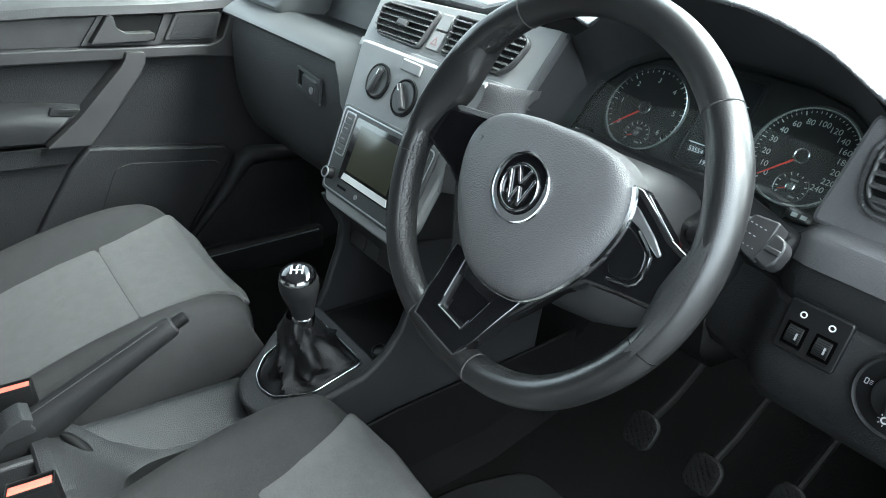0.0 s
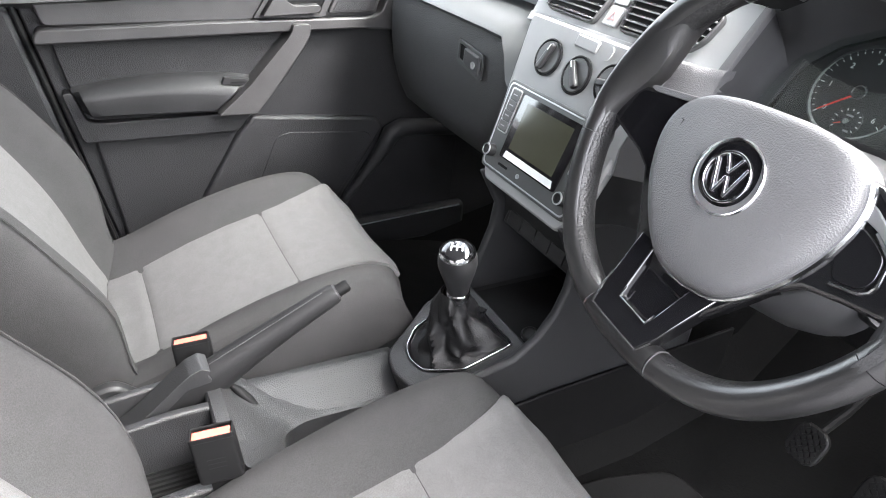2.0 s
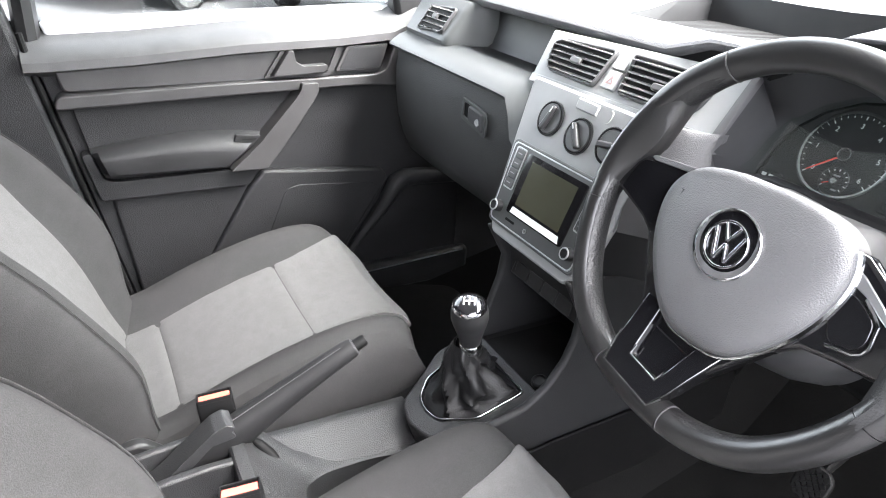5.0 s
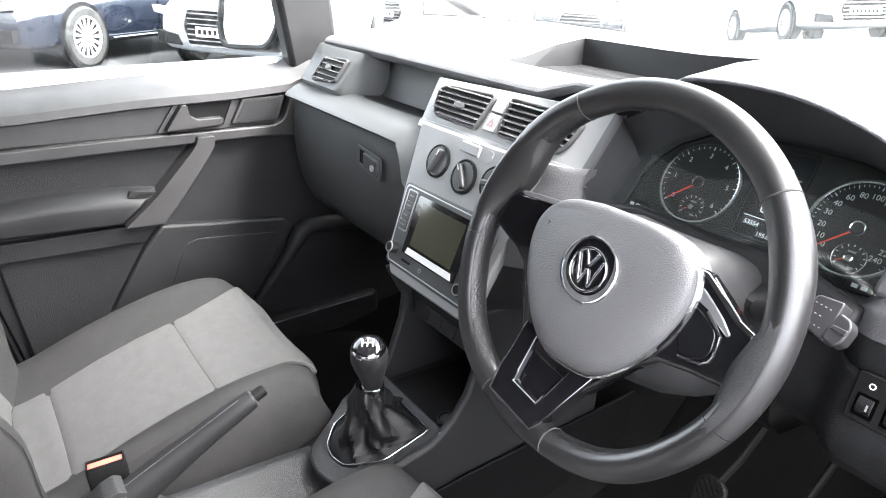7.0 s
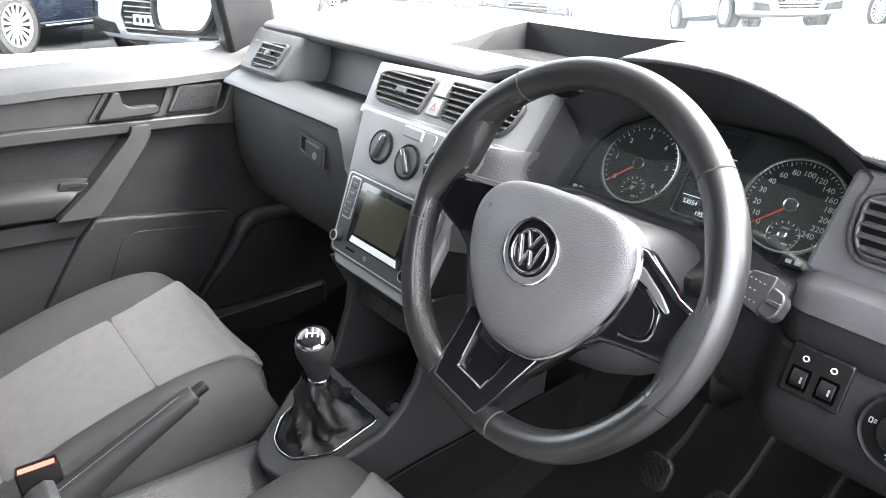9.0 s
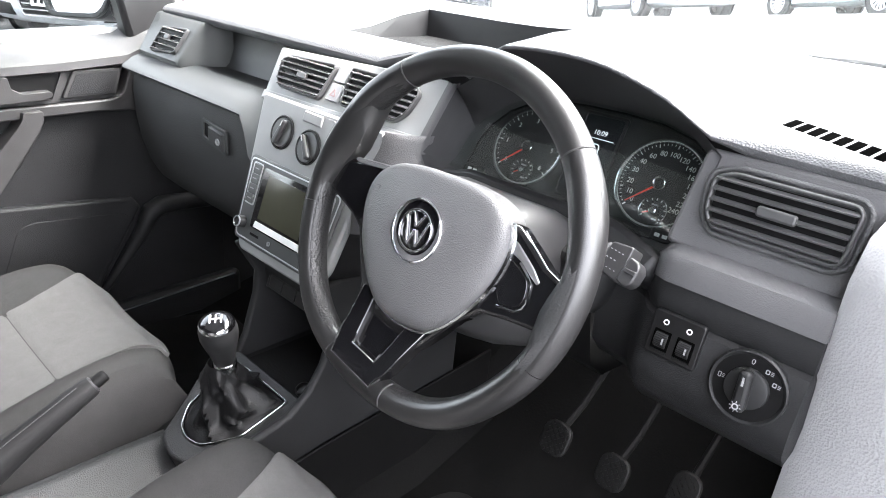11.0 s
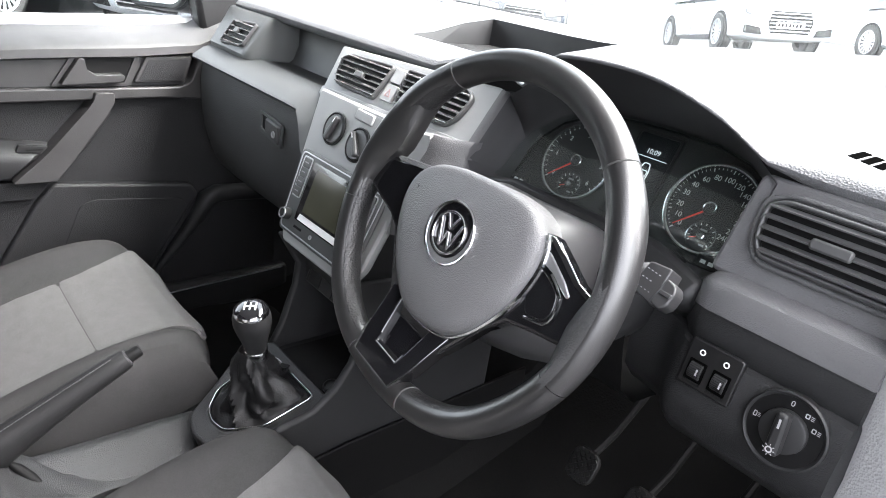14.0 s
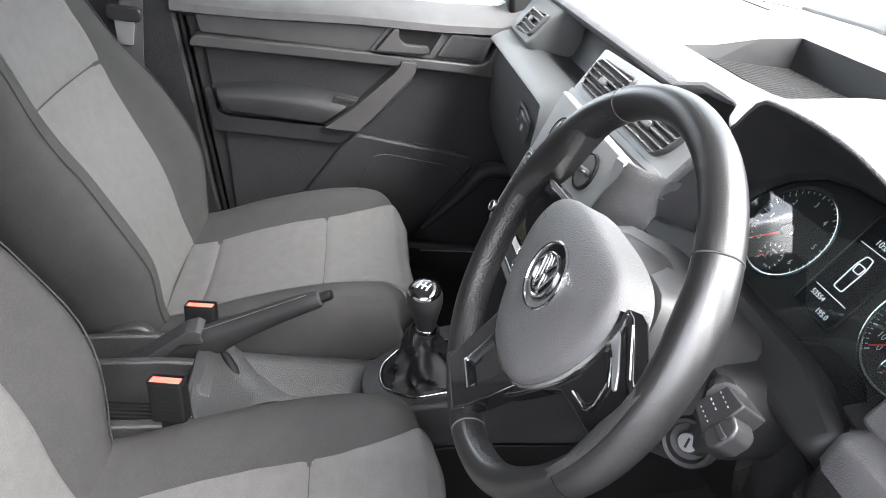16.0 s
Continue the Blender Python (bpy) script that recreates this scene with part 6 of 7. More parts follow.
for f, hw, hu, hd in ((-0.10, 0.016, 0.012, 0.026), (0.02, 0.018, 0.014, 0.032), (0.12, 0.019, 0.016, 0.040), (0.22, 0.019, 0.017, 0.039), (0.36, 0.0180, 0.017, 0.031), (0.52, 0.0170, 0.0165, 0.024), (0.70, 0.0160, 0.0160, 0.0185), (0.86, 0.0152, 0.0152, 0.0155), (0.945, 0.0142, 0.0142, 0.0145), (0.96, 0.0125, 0.0125, 0.0135)):
    p = a.lerp(b, f)
    rows.append([p + sd * (hw * math.cos(q)) + upv * ((hu if math.sin(q) > 0 else hd) * math.sin(q)) for q in (2 * math.pi * k / 18 for k in range(18))])
grid(bm, rows, closed_u=True, caps=True)
part("sleeve", bm, LEVERSKIN, hand, "black leather sleeve")
part("tip_ring", tube([a.lerp(b, 0.952), a.lerp(b, 0.966), a.lerp(b, 0.970)], [0.0118, 0.0116, 0.0098], 20), SHROUD, hand, "thin bright ring at the lever's tip")
part("button", tube([a.lerp(b, 0.955), a.lerp(b, 1.025), a.lerp(b, 1.035)], [0.0085, 0.0085, 0.0070], 18), BLACK, hand, "push button at the lever's tip")
part("stitching", joined(*[box(-0.0016, 0.0016, -0.0005, 0.0005, 0, 0.0008, Matrix.Translation(a.lerp(b, 0.20 + 0.017 * i) + sd * 0.006 + upv * 0.0158) @ t.to_track_quat("X", "Z").to_matrix().to_4x4()) for i in range(42)]), THREAD, hand, smooth=False)
# moulded strut that clasps the sleeve
brk = round_poly([(-0.53, 0.556), (-0.44, 0.614), (-0.394, 0.655), (-0.374, 0.672), (-0.358, 0.678), (-0.347, 0.672), (-0.352, 0.664), (-0.346, 0.655), (-0.362, 0.652), (-0.378, 0.650), (-0.43, 0.600), (-0.47, 0.564), (-0.50, 0.545)], 0.003)
part("strut", prism(brk, 0.036, side, -0.046), CONSOLE, hand, "moulded grey strut that clasps the lever", bevel=0.005, segs=3)

# ---------------------------------------------------------------- seat belt buckles
def buckle(x, y, z, lean, label):
    bk = thing("seatbelt_buckle", label, "seatbelt buckle", group="front seatbelt buckles", m=Matrix.Translation((x, y, z)) @ pose(0, 0, 0, lean[0], lean[1], lean[2]))
    part("housing", prism(rounded(-0.024, 0.024, -0.011, 0.011, 0.004), 0.062, None, -0.064), BLACK, bk, "black plastic buckle housing", bevel=0.003)
    part("release_button", prism(rounded(-0.0205, 0.0205, -0.0095, 0.0040, 0.001), 0.0082, None, -0.0075), RED, bk, "orange-red release button", bevel=0.001)
    part("button_frame", ring(rounded(-0.0235, 0.0235, -0.0115, 0.0112, 0.003), rounded(-0.0212, 0.0212, -0.0098, 0.0094, 0.001), 0.006, None, -0.0045), BLACK, bk, bevel=0.0008)
    part("slot", prism(rounded(-0.0205, 0.0205, 0.0041, 0.0092, 0.001), 0.0006, None, -0.0050), material("slot_shadow", (0.03, 0.008, 0.006), 0.6), bk, smooth=False)
    part("stalk", prism([(-0.014, -0.004), (0.014, -0.004), (0.010, 0.004), (-0.010, 0.004)], 0.10, None, -0.16), BLACK, bk)
    part("marking", joined(*[box(-0.010, 0.010, -0.0113, -0.0111, -0.030 - 0.006 * i, -0.0290 - 0.006 * i) for i in range(3)]), PEDAL, bk, smooth=False)
    return bk


buckle(-0.073, -0.361, 0.682, (-8, -6, 82), "black seatbelt buckle with a red button by the passenger seat")
buckle(0.1155, -0.370, 0.6935, (-6, -8, 78), "black seatbelt buckle with a red button by the driver's seat")


# ---------------------------------------------------------------- seats
CUSH = [(-0.470, 0.540), (-0.430, 0.548), (-0.390, 0.560), (-0.345, 0.580), (-0.300, 0.599), (-0.235, 0.622), (-0.170, 0.640), (-0.110, 0.652), (-0.060, 0.657), (-0.028, 0.653), (-0.006, 0.642), (0.009, 0.623), (0.016, 0.597), (0.017, 0.560), (0.014, 0.520), (0.006, 0.480)]


def along(line, t):
    f = t * (len(line) - 1)
    i = min(int(f), len(line) - 2)
    return [lerp(p, q, f - i) for p, q in zip(line[i], line[i + 1])]


def cushion_point(x, t, lift=0.0):
    y, z = along(CUSH, t)
    y2, z2 = along(CUSH, min(1, t + 0.02))
    y1, z1 = along(CUSH, max(0, t - 0.02))
    n = Vector((0, -(z2 - z1), y2 - y1)).normalized()
    s = abs(x)
    front = table(t, [(0.42, 1.0), (0.76, 0.0)])
    bump = 0.045 * table(s, [(0.12, 0.0), (0.185, 1.0), (0.210, 0.95), (0.250, -0.1)]) * front - 0.006 * math.cos(min(1.0, s / 0.12) * math.pi / 2)
    pinch = 0.048 * table(s, [(0.10, 0.0), (0.25, 1.0)]) * table(t, [(0.45, 0.0), (0.80, 1.0)])
    return Vector((x, y - pinch, z)) + n * (bump + lift)


BACK_M = Matrix(((1, 0, 0, 0), (0, -0.4226, 0.9063, -0.452), (0, 0.9063, 0.4226, 0.550), (0, 0, 0, 1)))


def back_width(h):
    return table(h, [(0.0, 0.218), (0.10, 0.242), (0.22, 0.262), (0.34, 0.256), (0.48, 0.218), (0.62, 0.176), (0.76, 0.130)])


def back_point(x, h, lift=0.0):
    w = back_width(h)
    s = abs(x)
    grow = table(h, [(0.0, 0.50), (0.16, 1.0), (0.30, 0.92), (0.46, 0.50), (0.60, 0.15), (0.70, 0.0)])
    bump = 0.066 * grow * table(s / w, [(0.53, 0.0), (0.84, 1.0), (0.93, 0.85), (1.0, 0.1)]) - 0.008 * math.cos(min(1, s / 0.13) * math.pi / 2)
    lumbar = 0.018 * math.exp(-((h - 0.20) / 0.13) ** 2)
    top = -0.06 * table(h, [(0.66, 0.0), (0.76, 1.0)])
    return Vector((x, h, bump + lumbar + top + lift))


def build_seat(label):
    seat = thing("car_seat_unit", label, "car seat", group="front seats")
    # cushion body
    bm = bmesh.new()
    rows = []
    for i in range(31):
        t = i / 30
        y, z = along(CUSH, t)
        hw = 0.240 - 0.028 * table(t, [(0.70, 0.0), (1.0, 1.0)])
        bot = 0.47
        row = [Vector((-hw + 0.02, y, bot)), Vector((-hw, y, lerp(bot, z, 0.30))), Vector((-hw - 0.004, y, lerp(bot, z, 0.70)))]
        row += [cushion_point(hw * k, t) for k in (-0.98, -0.90, -0.80, -0.68, -0.54, -0.36, -0.18, 0, 0.18, 0.36, 0.54, 0.68, 0.80, 0.90, 0.98)]
        row += [Vector((hw + 0.004, y, lerp(bot, z, 0.70))), Vector((hw, y, lerp(bot, z, 0.30))), Vector((hw - 0.02, y, bot))]
        rows.append(row)
    grid(bm, rows)
    bm.faces.new([bm.verts.new(p) for p in rows[-1]])
    part("cushion", bm, BOLSTER, seat, "charcoal cloth seat cushion bolsters", sub=1)

    def cover(t0, t1, n, width, name):
        bm = bmesh.new()
        rows = []
        for i in range(n + 1):
            t = lerp(t0, t1, i / n)
            w = width(t)
            e = 0.0060 if 0 < i < n else 0.0042
            row = [cushion_point(-w, t, -0.001), cushion_point(-w * 0.998, t, e * 0.7)]
            row += [cushion_point(w * k, t, e) for k in (-0.975, -0.93, -0.87, -0.8, -0.72, -0.62, -0.5, -0.38, -0.25, -0.1, 0.1, 0.25, 0.38, 0.5, 0.62, 0.72, 0.8, 0.87, 0.93, 0.975)]
            row += [cushion_point(w * 0.998, t, e * 0.7), cushion_point(w, t, -0.001)]
            rows.append(row)
        grid(bm, rows)
        part(name, bm, FABRIC, seat, "light grey woven cloth panel")

    wd = lambda t: float(np.interp(t, [0.40, 0.44, 0.48, 0.52, 0.56, 0.60, 0.64, 0.67, 0.70], [0.131, 0.134, 0.139, 0.146, 0.156, 0.167, 0.172, 0.168, 0.150]))
    cover(0.02, 0.1318, 8, wd, "rear_panel")
    cover(0.1328, 0.3994, 24, wd, "seat_panel")
    cover(0.4004, 0.70, 34, wd, "front_panel")
    # backrest
    bm = bmesh.new()
    rows = []
    for i in range(25):
        h = -0.03 + 0.79 * i / 24
        w = back_width(h)
        row = [Vector((-w * 0.80, h, -0.115)), Vector((-w * 0.97, h, -0.09)), Vector((-w, h, -0.04))]
        row += [back_point(w * k, h) for k in (-0.99, -0.95, -0.90, -0.85, -0.80, -0.75, -0.70, -0.64, -0.58, -0.52, -0.46, -0.38, -0.25, -0.12, 0, 0.12, 0.25, 0.38, 0.46, 0.52, 0.58, 0.64, 0.70, 0.75, 0.80, 0.85, 0.90, 0.95, 0.99)]
        row += [Vector((w, h, -0.04)), Vector((w * 0.97, h, -0.09)), Vector((w * 0.80, h, -0.115))]
        rows.append([BACK_M @ p for p in row])
    grid(bm, rows, closed_u=True, caps=True)
    part("backrest", bm, BOLSTER, seat, "charcoal cloth backrest with side bolsters", sub=1)

    def back_cover(h0, h1, n, width, name):
        bm = bmesh.new()
        rows = []
        for i in range(n + 1):
            h = lerp(h0, h1, i / n)
            w = width(h)
            e = (0.0042 if 0 < i < n else 0.0005) + 0.012 * table(h, [(0.50, 0.0), (0.68, 1.0)])
            row = [back_point(-w, h, -0.002 + 0.5 * max(0.0, e - 0.0042)), back_point(-w * 0.995, h, e * 0.6)] + [back_point(w * k, h, e) for k in (-0.975, -0.92, -0.85, -0.75, -0.6, -0.45, -0.3, -0.15, 0, 0.15, 0.3, 0.45, 0.6, 0.75, 0.85, 0.92, 0.975)] + [back_point(w * 0.995, h, e * 0.6), back_point(w, h, -0.002 + 0.5 * max(0.0, e - 0.0042))]
            rows.append([BACK_M @ p for p in row])
        grid(bm, rows)
        part(name, bm, FABRIC, seat, "light grey woven cloth panel")

    bw = lambda h: table(h, [(0.0, 0.128), (0.20, 0.142), (0.40, 0.149), (0.56, 0.139), (0.70, 0.112)])
    back_cover(0.0, 0.4045, 30, bw, "back_panel")
    back_cover(0.4075, 0.715, 26, bw, "upper_back_panel")
    # side piping of the backrest bolster
    for s in (-1, 1):
        part("piping", tube([BACK_M @ (back_point(s * back_width(h) * 0.90, h, 0.0020)) for h in (0.02 + 0.03 * i for i in range(23))], 0.0012, 5), BOLSTER, seat)
    # base trim and frame
    part("base_trim", prism(round_poly([(-0.46, 0.42), (-0.46, 0.50), (-0.30, 0.505), (0.0, 0.500), (0.015, 0.46), (0.0, 0.42)], 0.012), 0.47, side, -0.235), CONSOLE, seat, bevel=0.006)
    part("pedestal", prism([(-0.42, 0.40), (-0.42, 0.45), (-0.03, 0.45), (-0.03, 0.40)], 0.40, side, -0.20), BLACK, seat, bevel=0.004)
    part("recliner_cover", prism(round_poly([(-0.52, 0.50), (-0.52, 0.60), (-0.46, 0.62), (-0.40, 0.56), (-0.38, 0.50)], 0.02), 0.02, side, 0.228), SOFT, seat, bevel=0.005)
    return seat


seat_p = build_seat("passenger seat in grey woven cloth with charcoal bolsters")
seat_p.matrix_world = Matrix.Translation((-0.338, 0, 0))
seat_d = copy_thing(seat_p, Matrix.Translation((0.350, -0.003, 0.016)))
tagged(seat_d, "driver's seat in grey woven cloth with charcoal bolsters")
part("riser", box(-0.21, 0.21, -0.42, -0.03, 0.384, 0.402), BLACK, seat_d)

# ---------------------------------------------------------------- switches
sw_m = face(0.1475, 0.986, 0.19, 0.579)
sw = thing("dimmer_switch_panel", "black switch panel with two thumbwheels and white symbols", "switch panel")
part("plate", prism(rounded(-0.0255, 0.0255, -0.0225, 0.0225, 0.003), 0.007, sw_m, -0.003), SWITCH, sw, bevel=0.0015)
for s in (-1, 1):
    part("well", prism(rounded(s * 0.0115 - 0.0085, s * 0.0115 + 0.0085, -0.016, 0.004, 0.001), 0.0006, sw_m, 0.0041), VOID, sw, smooth=False)
    wh = part("thumbwheel", lathe([(0.009, -0.006), (0.0095, -0.0055), (0.0095, 0.0055), (0.009, 0.006)], 24, sw_m @ Matrix.Translation((s * 0.0115, -0.006, -0.001)) @ pose(0, 0, 0, 0, 90, 0)), SOFT, sw)
    part("ribs", joined(*[box(-0.0055, 0.0055, 0.0085, 0.0098, -0.0004, 0.0004, sw_m @ Matrix.Translation((s * 0.0115, -0.006, -0.001)) @ pose(0, 0, 0, q, 0, 0)) for q in range(40, 141, 12)]), PEDAL, sw, smooth=False)
    part("lip", box(s * 0.0115 - 0.008, s * 0.0115 + 0.008, -0.0185, -0.0165, 0.003, 0.006, sw_m), PEDAL, sw, smooth=False)
    part("symbol", ring([(s * 0.0115 + 0.0028 * math.cos(radians(q)), 0.0125 + 0.0028 * math.sin(radians(q))) for q in range(0, 360, 24)], [(s * 0.0115 + 0.0018 * math.cos(radians(q)), 0.0125 + 0.0018 * math.sin(radians(q))) for q in range(0, 360, 24)], 0.0006, sw_m, 0.0041), WHITE, sw, smooth=False)
    part("mark", box(s * 0.0115 - 0.0008 + 0.003, s * 0.0115 + 0.0008 + 0.003, -0.009, -0.003, 0.0083, 0.0088, sw_m), GREYP, sw, smooth=False)
lm = face(0.1435, 0.9735, 0.17, 0.6525)
ls = thing("headlamp_switch", "round black rotary headlamp switch with white symbols", "light switch")
part("collar", lathe([(0.034, -0.004), (0.034, 0.003), (0.0325, 0.0045), (0.0305, 0.0035), (0.030, 0.0025)], 44, lm), SOFT, ls)
part("plate", lathe([(0.0305, 0.0), (0.0305, 0.0028)], 44, lm), BLACK, ls, smooth=False)
part("dial", lathe([(0.0190, 0.002), (0.0185, 0.0075), (0.0165, 0.0085), (0.0, 0.0085)], 40, lm, cap=False), SOFT, ls)
part("grip", prism(round_poly([(-0.0058, -0.0185), (0.0058, -0.0185), (0.0048, 0.019), (-0.0048, 0.019)], 0.004), 0.014, lm @ pose(0, 0, 0, 0, 0, 4), 0.007), SOFT, ls, bevel=0.003)
part("pointer", box(-0.0009, 0.0009, 0.006, 0.014, 0.0211, 0.0214, lm @ pose(0, 0, 0, 0, 0, 4)), GREYP, ls, smooth=False)
part("lamp_symbol", joined(ring([(0.003 * math.cos(radians(q)), -0.0135 + 0.003 * math.sin(radians(q))) for q in range(0, 360, 30)], [(0.0018 * math.cos(radians(q)), -0.0135 + 0.0018 * math.sin(radians(q))) for q in range(0, 360, 30)], 0.0003, lm, 0.0211), *[box(0.0036, 0.005, -0.0003, 0.0003, 0.0211, 0.0214, lm @ Matrix.Translation((0, -0.0135, 0)) @ pose(0, 0, 0, 0, 0, q)) for q in range(0, 360, 45)]), GREYP, ls, smooth=False)
part("zero_mark", words("0", 0.007, lm @ Matrix.Translation((-0.002, 0.0245, 0.0028))), GREYP, ls, smooth=False)
for q in (58, 30):
    x, y = 0.0248 * math.cos(radians(q)), 0.0248 * math.sin(radians(q))
    part("lamp_mark", joined(ring(round_poly([(x - 0.0035, y - 0.002), (x, y - 0.002), (x, y + 0.002), (x - 0.0035, y + 0.002)], 0.001), round_poly([(x - 0.0028, y - 0.0013), (x - 0.0007, y - 0.0013), (x - 0.0007, y + 0.0013), (x - 0.0028, y + 0.0013)], 0.001), 0.0003, lm, 0.0029), *[box(x + 0.001, x + 0.0035, y - 0.0018 + 0.0014 * i, y - 0.0013 + 0.0014 * i, 0.0029, 0.0032, lm) for i in range(3)]), GREYP, ls, smooth=False)
part("fog_mark", joined(ring(round_poly([(-0.0265, -0.001), (-0.0235, -0.001), (-0.0235, 0.004), (-0.0265, 0.004)], 0.001), round_poly([(-0.0258, -0.0003), (-0.0242, -0.0003), (-0.0242, 0.0033), (-0.0258, 0.0033)], 0.001), 0.0003, lm, 0.0029), *[box(-0.0228, -0.0205, 0.0 + 0.0014 * i, 0.0005 + 0.0014 * i, 0.0029, 0.0032, lm) for i in range(3)]), GREYP, ls, smooth=False)

# ---------------------------------------------------------------- pedals
def pedal(x, y, z, w, h, name, label):
    p = thing(name, label, "pedal", group="foot pedals", m=Matrix.Translation((x, y, z)) @ pose(0, 0, 0, 62, 0, 0))
    part("pad", prism(rounded(-w / 2, w / 2, -h / 2, h / 2, 0.019), 0.012, None, -0.006), PEDAL, p, "studded rubber pedal pad", bevel=0.003)
    studs = []
    for i in range(-7, 8):
        for j in range(-12, 13):
            sx, sy = 0.0058 * i, 0.0058 * j
            if (i + j) % 2 == 0 and (abs(sx) / (w / 2 - 0.004)) ** 3 + (abs(sy) / (h / 2 - 0.004)) ** 3 < 1:
                studs.append(box(-0.0028, 0.0028, -0.0028, 0.0028, 0.005, 0.0088, Matrix.Translation((sx, sy, 0)) @ pose(0, 0, 0, 0, 0, 45)))
    rb = joined(*studs)
    part("tread", rb, PEDAL, p, smooth=False)
    part("arm", tube([(0, h * 0.3, -0.012), (0, h * 0.6 + 0.03, -0.05), (0, 0.18, -0.10), (0, 0.32, -0.09)], 0.0065, 8), BLACK, p)
    return p


pedal(0.336, 0.410, 0.572, 0.052, 0.058, "clutch_pedal", "black studded rubber clutch pedal")
pedal(0.441, 0.420, 0.565, 0.052, 0.058, "brake_pedal", "black studded rubber brake pedal")
pedal(0.545, 0.440, 0.560, 0.045, 0.11, "accelerator_pedal", "black rubber accelerator pedal")
mat_bm = prism(round_poly([(0.17, 0.0), (0.62, 0.0), (0.66, 0.30), (0.62, 0.34), (0.20, 0.34), (0.16, 0.20)], 0.04), 0.010, None, 0.401)
tagged(part("floor_mat", mat_bm, RUBBER, bevel=0.003), "black floor mat in the driver's footwell", "floor mat")
tagged(part("floor_mat", prism(round_poly([(-0.66, 0.0), (-0.18, 0.0), (-0.16, 0.32), (-0.62, 0.34), (-0.68, 0.20)], 0.04), 0.010, None, 0.401), RUBBER, bevel=0.003), "black floor mat in the passenger footwell", "floor mat")
tagged(part("tunnel_trim", joined(prism([(-0.12, 0.40), (-0.12, 0.560), (0.10, 0.585), (0.50, 0.60), (0.50, 0.40)], 0.006, side, 0.108)), BLACK, bevel=0.002), "black side trim of the centre tunnel", "trim", kind="structure")

# ---------------------------------------------------------------- passenger belt
belt = thing("seat_belt", "black seat belt hanging at the pillar with a dull metal anchor", "seat belt")
part("webbing", prism([(-0.64, 0.60), (-0.595, 0.60), (-0.575, 1.35), (-0.62, 1.35)], 0.004, door_face(-1), 0.012), BELT, belt)
part("anchor", prism(rounded(-0.655, -0.585, 0.955, 0.985, 0.010), 0.014, door_face(-1), 0.016), SOFT, belt, bevel=0.003)
part("tongue", prism(round_poly([(-0.635, 0.905), (-0.605, 0.905), (-0.60, 0.955), (-0.64, 0.955)], 0.004), 0.006, door_face(-1), 0.018), SILVER, belt, bevel=0.001)

# ---------------------------------------------------------------- door mirror
mir = thing("door_mirror", "dark door mirror housing with a bright reflecting glass", "door mirror")
p0, p1 = Vector((-1.055, 0.150, 0)), Vector((-0.895, 0.222, 0))
u = (p1 - p0).normalized()
w = Vector((u.y, -u.x, 0))
mm = Matrix(((u.x, 0, w.x, p0.x), (u.y, 0, w.y, p0.y), (0, 1, 0, 1.10), (0, 0, 0, 1)))
mo = round_poly([(0.012, -0.005), (0.150, 0.005), (0.178, 0.05), (0.178, 0.235), (0.02, 0.235), (-0.006, 0.20), (-0.006, 0.03)], 0.03, 6)
mm = mm @ pose(0, 0, 0, -9, 0, 0)
part("housing", prism(shrink(mo, -0.012), 0.075, mm, -0.085), SOFT, mir, "black plastic mirror housing", bevel=0.012, segs=3)
part("rim", ring(shrink(mo, -0.012), mo, 0.012, mm, -0.010), SOFT, mir, bevel=0.003)
part("glass", prism(mo, 0.002, mm, -0.008), MIRROR, mir, "bright mirror glass", smooth=False)
part("bracket", tube([mm @ Vector((0.16, 0.03, -0.05)), Vector((-0.80, 0.26, 1.09)), Vector((-0.74, 0.28, 1.09))], 0.026, 10), SOFT, mir)

# ---------------------------------------------------------------- parked cars
def build_wheel(parent, x, y, z, r):
    wl = part("wheel", lathe([(r * 0.66, -0.10), (r * 0.93, -0.11), (r, -0.085), (r, 0.085), (r * 0.93, 0.11), (r * 0.68, 0.105)], 40, Matrix.Translation((x, y, z)) @ pose(0, 0, 0, -90 if y < 0 else 90, 0, 0) @ pose(0, 0, 0, 180, 0, 0), cap=False), TYRE, parent, "black tyre on a bright alloy rim")
    q = Matrix.Translation((x, y, z)) @ pose(0, 0, 0, 90 if y < 0 else -90, 0, 0)
    part("rim", lathe([(r * 0.70, 0.02), (r * 0.70, 0.107), (r * 0.655, 0.108), (r * 0.64, 0.06), (r * 0.64, 0.0)], 40, q, cap=False), ALLOY, wl)
    part("brake_disc", lathe([(r * 0.64, 0.0), (r * 0.64, 0.01)], 32, q), BLACK, wl)
    sp = []
    for i in range(15):
        sp.append(prism([(r * 0.10, -0.010), (r * 0.66, -0.019), (r * 0.66, 0.019), (r * 0.10, 0.010)], 0.03, q @ pose(0, 0, 0, 0, 0, 24 * i), 0.065))
    part("spokes", joined(*sp), ALLOY, wl)
    part("hub", lathe([(r * 0.17, 0.06), (r * 0.16, 0.10), (r * 0.10, 0.105)], 24, q), ALLOY, wl)


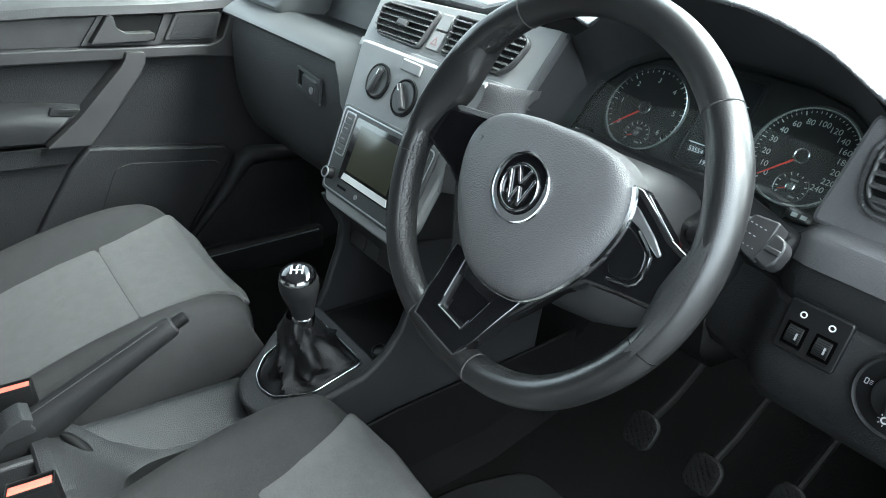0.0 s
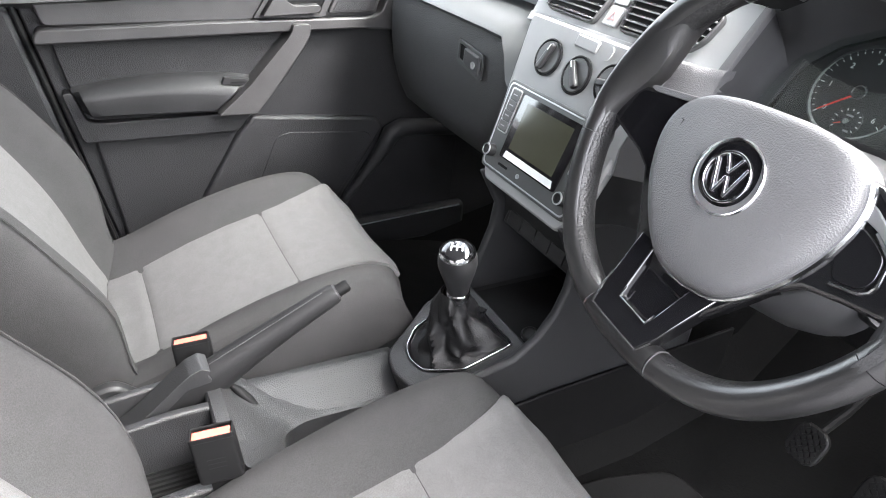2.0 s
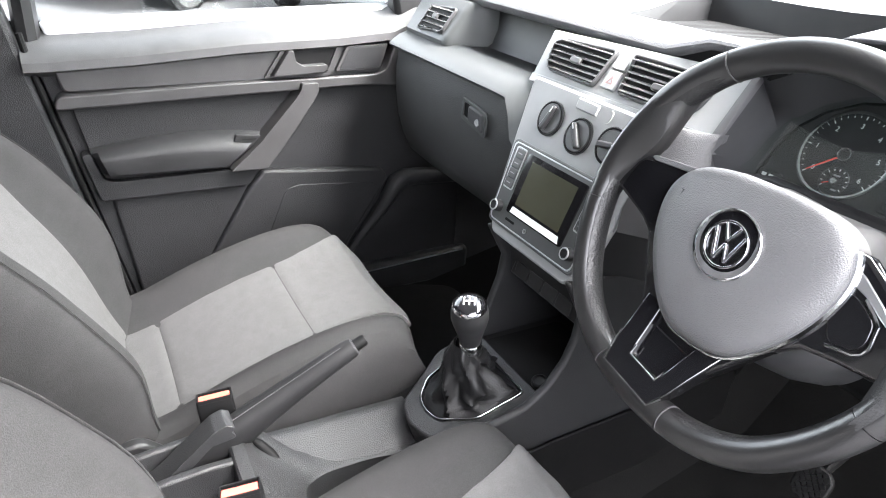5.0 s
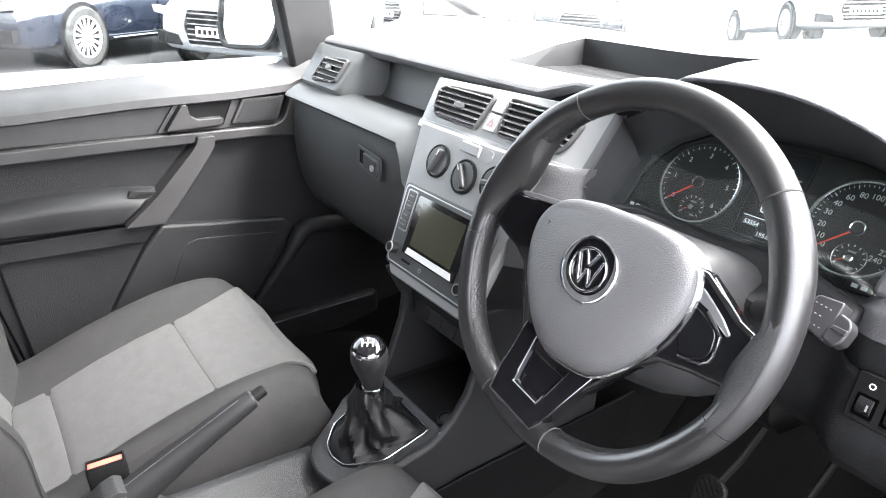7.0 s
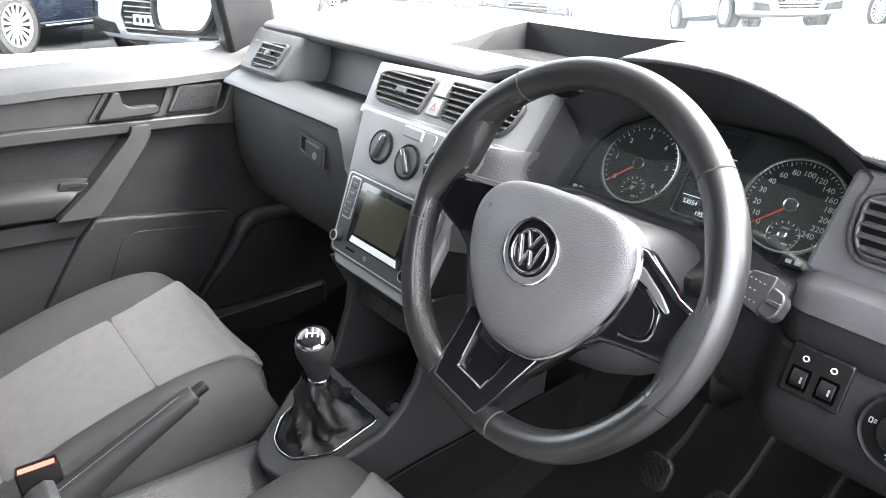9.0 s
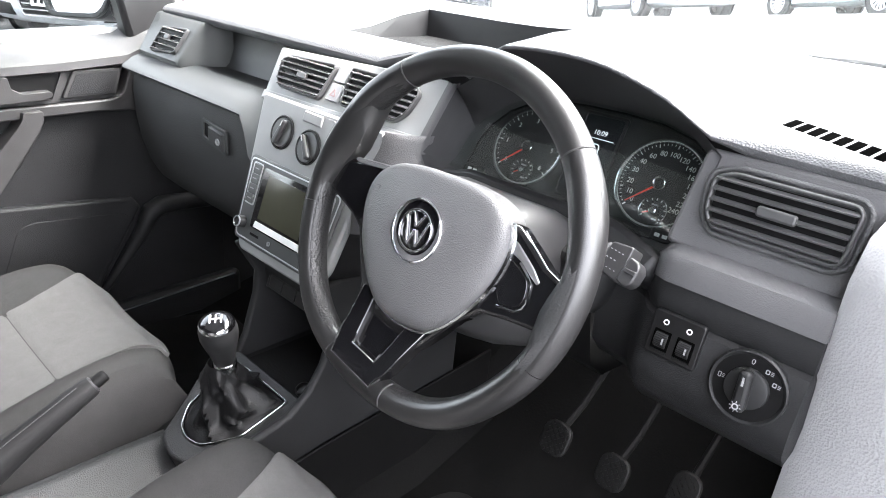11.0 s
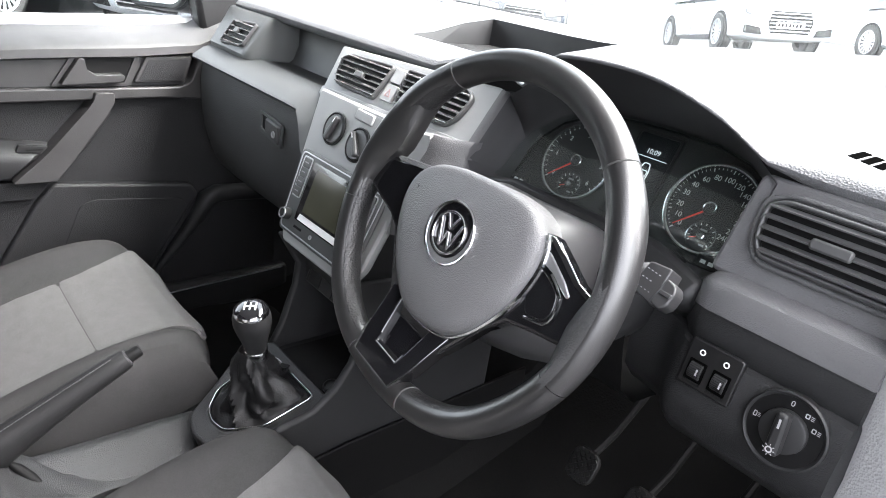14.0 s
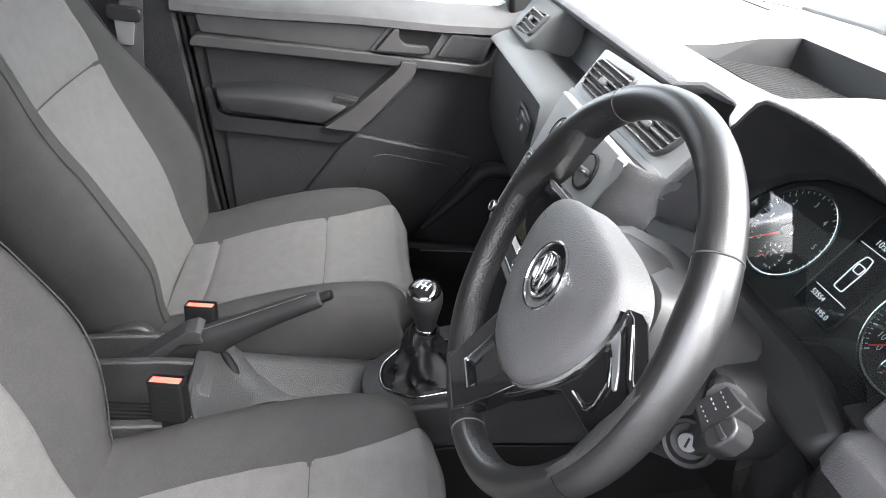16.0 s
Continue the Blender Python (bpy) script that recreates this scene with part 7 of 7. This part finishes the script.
def build_car(paint, label, tall=1.43):
    """A saloon, nose towards local -x, standing on z 0."""
    c = thing("parked_car", label, "car", group="parked cars")
    L = [(-2.35, 0.62, 0.30, 0.62), (-2.28, 0.78, 0.22, 0.74), (-2.05, 0.88, 0.19, 0.82), (-1.6, 0.915, 0.19, 0.90), (-0.95, 0.92, 0.19, 0.97), (0.0, 0.925, 0.19, 1.00), (1.0, 0.92, 0.19, 1.01), (1.7, 0.90, 0.20, 1.02), (2.2, 0.84, 0.24, 1.00), (2.38, 0.72, 0.34, 0.90)]
    bm = bmesh.new()
    rows = []
    for x, w, lo, hi in L:
        rows.append([Vector((x, s * a * w, lerp(lo, hi, b))) for s, a, b in ((-1, 0.86, 0.0), (-1, 0.97, 0.12), (-1, 0.985, 0.30), (-1, 1.0, 0.45), (-1, 1.0, 0.62), (-1, 0.975, 0.80), (-1, 0.92, 0.95), (-1, 0.75, 1.03), (-1, 0.35, 1.07), (1, 0.35, 1.07), (1, 0.75, 1.03), (1, 0.92, 0.95), (1, 0.975, 0.80), (1, 1.0, 0.62), (1, 1.0, 0.45), (1, 0.985, 0.30), (1, 0.97, 0.12), (1, 0.86, 0.0))])
    grid(bm, rows, closed_u=True, caps=True)
    part("body", bm, paint, c, "glossy painted car body", sub=1)
    bm = bmesh.new()
    G = [(-0.95, 0.80, 0.97, 0.98), (-0.35, 0.76, 0.98, lerp(1.0, tall, 0.72)), (0.15, 0.70, 0.99, tall - 0.02), (0.7, 0.69, 0.99, tall), (1.3, 0.70, 1.0, lerp(1.0, tall, 0.82)), (1.95, 0.76, 1.0, 1.02)]
    rows = [[Vector((x, s * (lerp(0.86, w, b)), lerp(lo, hi, b))) for s, b in ((-1, 0.0), (-1, 0.5), (-1, 0.92), (-0.6, 1.0), (0.6, 1.0), (1, 0.92), (1, 0.5), (1, 0.0))] for x, w, lo, hi in G]
    grid(bm, rows)
    gh = part("greenhouse", bm, CARGLASS, c, "dark tinted car windows")
    bm = bmesh.new()
    rows = [[Vector((x, s * y, z)) for s, y, z in ((-1, w, h - 0.05), (-0.6, w, h + 0.004), (0.6, w, h + 0.004), (1, w, h - 0.05))] for x, w, h in ((-0.10, 0.70, tall - 0.07), (0.15, 0.70, tall - 0.015), (0.7, 0.69, tall + 0.004), (1.2, 0.69, lerp(1.0, tall, 0.88)))]
    grid(bm, rows)
    part("roof", bm, paint, c)
    for s in (-1, 1):
        part("sill_trim", tube([(-0.95, s * 0.918, 0.30), (0.0, s * 0.925, 0.30), (0.95, s * 0.918, 0.30)], 0.012, 6), CHROME, c, "bright sill moulding")
        part("window_trim", tube([(-0.85, s * 0.875, 0.985), (0.2, s * 0.875, 1.003), (1.6, s * 0.86, 1.012)], 0.010, 6), CHROME, c)
        for x in (-1.42, 1.40):
            part("wheel_arch", lathe([(0.385, -0.02), (0.385, 0.014)], 36, Matrix.Translation((x, s * 0.905, 0.345)) @ pose(0, 0, 0, 90 if s < 0 else -90, 0, 0)), BLACK, c)
            build_wheel(c, x, s * 0.835, 0.34, 0.34)
        hl = [(s * 0.46, 0.60), (s * 0.80, 0.66), (s * 0.82, 0.74), (s * 0.52, 0.70)]
        part("headlight", prism(hl, 0.12, Matrix(((0, 0, 1, -2.37), (1, 0, 0, 0), (0, 1, 0, 0), (0, 0, 0, 1)))), ALLOY, c, "clear headlight", bevel=0.01)
        part("air_intake", prism([(s * 0.48, 0.30), (s * 0.78, 0.32), (s * 0.78, 0.46), (s * 0.52, 0.42)], 0.10, Matrix(((0, 0, 1, -2.36), (1, 0, 0, 0), (0, 1, 0, 0), (0, 0, 0, 1)))), BLACK, c)
        part("door_line", box(0.02, 0.03, s * 0.926 - 0.003, s * 0.926 + 0.003, 0.32, 0.95), BLACK, c)
        part("door_handle", prism(rounded(0.10, 0.30, 0.84, 0.87, 0.012), 0.02, Matrix(((1, 0, 0, 0), (0, 0, s, s * 0.90), (0, 1, 0, 0), (0, 0, 0, 1)))), CHROME, c)
    fm2 = Matrix(((0, 0, -1, -2.36), (1, 0, 0, 0), (0, 1, 0, 0), (0, 0, 0, 1)))
    go = round_poly([(-0.36, 0.32), (0.36, 0.32), (0.42, 0.52), (0.36, 0.72), (-0.36, 0.72), (-0.42, 0.52)], 0.03)
    gr = part("grille", prism(go, 0.03, fm2, -0.01), BLACK, c, "large black grille with bright bars")
    part("grille_frame", ring(shrink(go, -0.012), shrink(go, 0.008), 0.03, fm2, 0.004), CHROME, gr)
    for i in range(6):
        z = 0.37 + 0.06 * i
        part("grille_bar", box(-0.37, 0.37, z, z + 0.014, 0.018, 0.03, fm2), CHROME, gr)
    part("number_plate", prism(rounded(-0.26, 0.26, 0.42, 0.53, 0.008), 0.012, fm2, 0.032), WHITE, c, "white number plate with unreadable bars")
    part("plate_bars", joined(*[box(-0.20 + 0.065 * i, -0.16 + 0.065 * i, 0.445, 0.505, 0.0445, 0.0455, fm2) for i in range(7)]), BLACK, c, smooth=False)
    return c


def park(x, y, heading):
    """A place on the ground, leaning with its slope."""
    slope = math.degrees(math.atan2(ground_z(x + 0.5, y) - ground_z(x - 0.5, y), 1.0))
    return Matrix.Translation((x, y, ground_z(x, y))) @ pose(0, 0, 0, 0, -slope, 0) @ pose(0, 0, 0, 0, 0, heading)


first = build_car(BLACKCAR, "black saloon parked side-on with multi-spoke alloy wheels")
first.matrix_world = park(-9.99, 1.42, 132)
second = build_car(GREYCAR, "silver saloon parked nose-on with a large chrome grille")
second.matrix_world = park(-9.15, 3.95, 134)
white = build_car(WHITECAR, "white car parked across the forecourt", 1.55)
white.matrix_world = park(-6.6, 14.0, 140)
for src, x, y, h in ((first, -12.3, -1.2, 132), (second, -13.5, 8.0, 150), (first, -10.4, 11.4, 134), (white, -2.9, 15.6, 144), (second, 1.0, 17.0, 146), (white, 5.0, 18.0, 148)):
    copy_thing(src, park(x, y, h))

# added wavy far ring, closing the view; haze is put into its pale colour
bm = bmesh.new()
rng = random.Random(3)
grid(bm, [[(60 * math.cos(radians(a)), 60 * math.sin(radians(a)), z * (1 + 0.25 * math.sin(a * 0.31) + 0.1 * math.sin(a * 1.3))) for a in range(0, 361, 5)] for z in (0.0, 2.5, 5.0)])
tagged(part("backdrop", bm, BACKDROP), "far side of the car park, haze put into its pale colour", "backdrop", kind="structure")
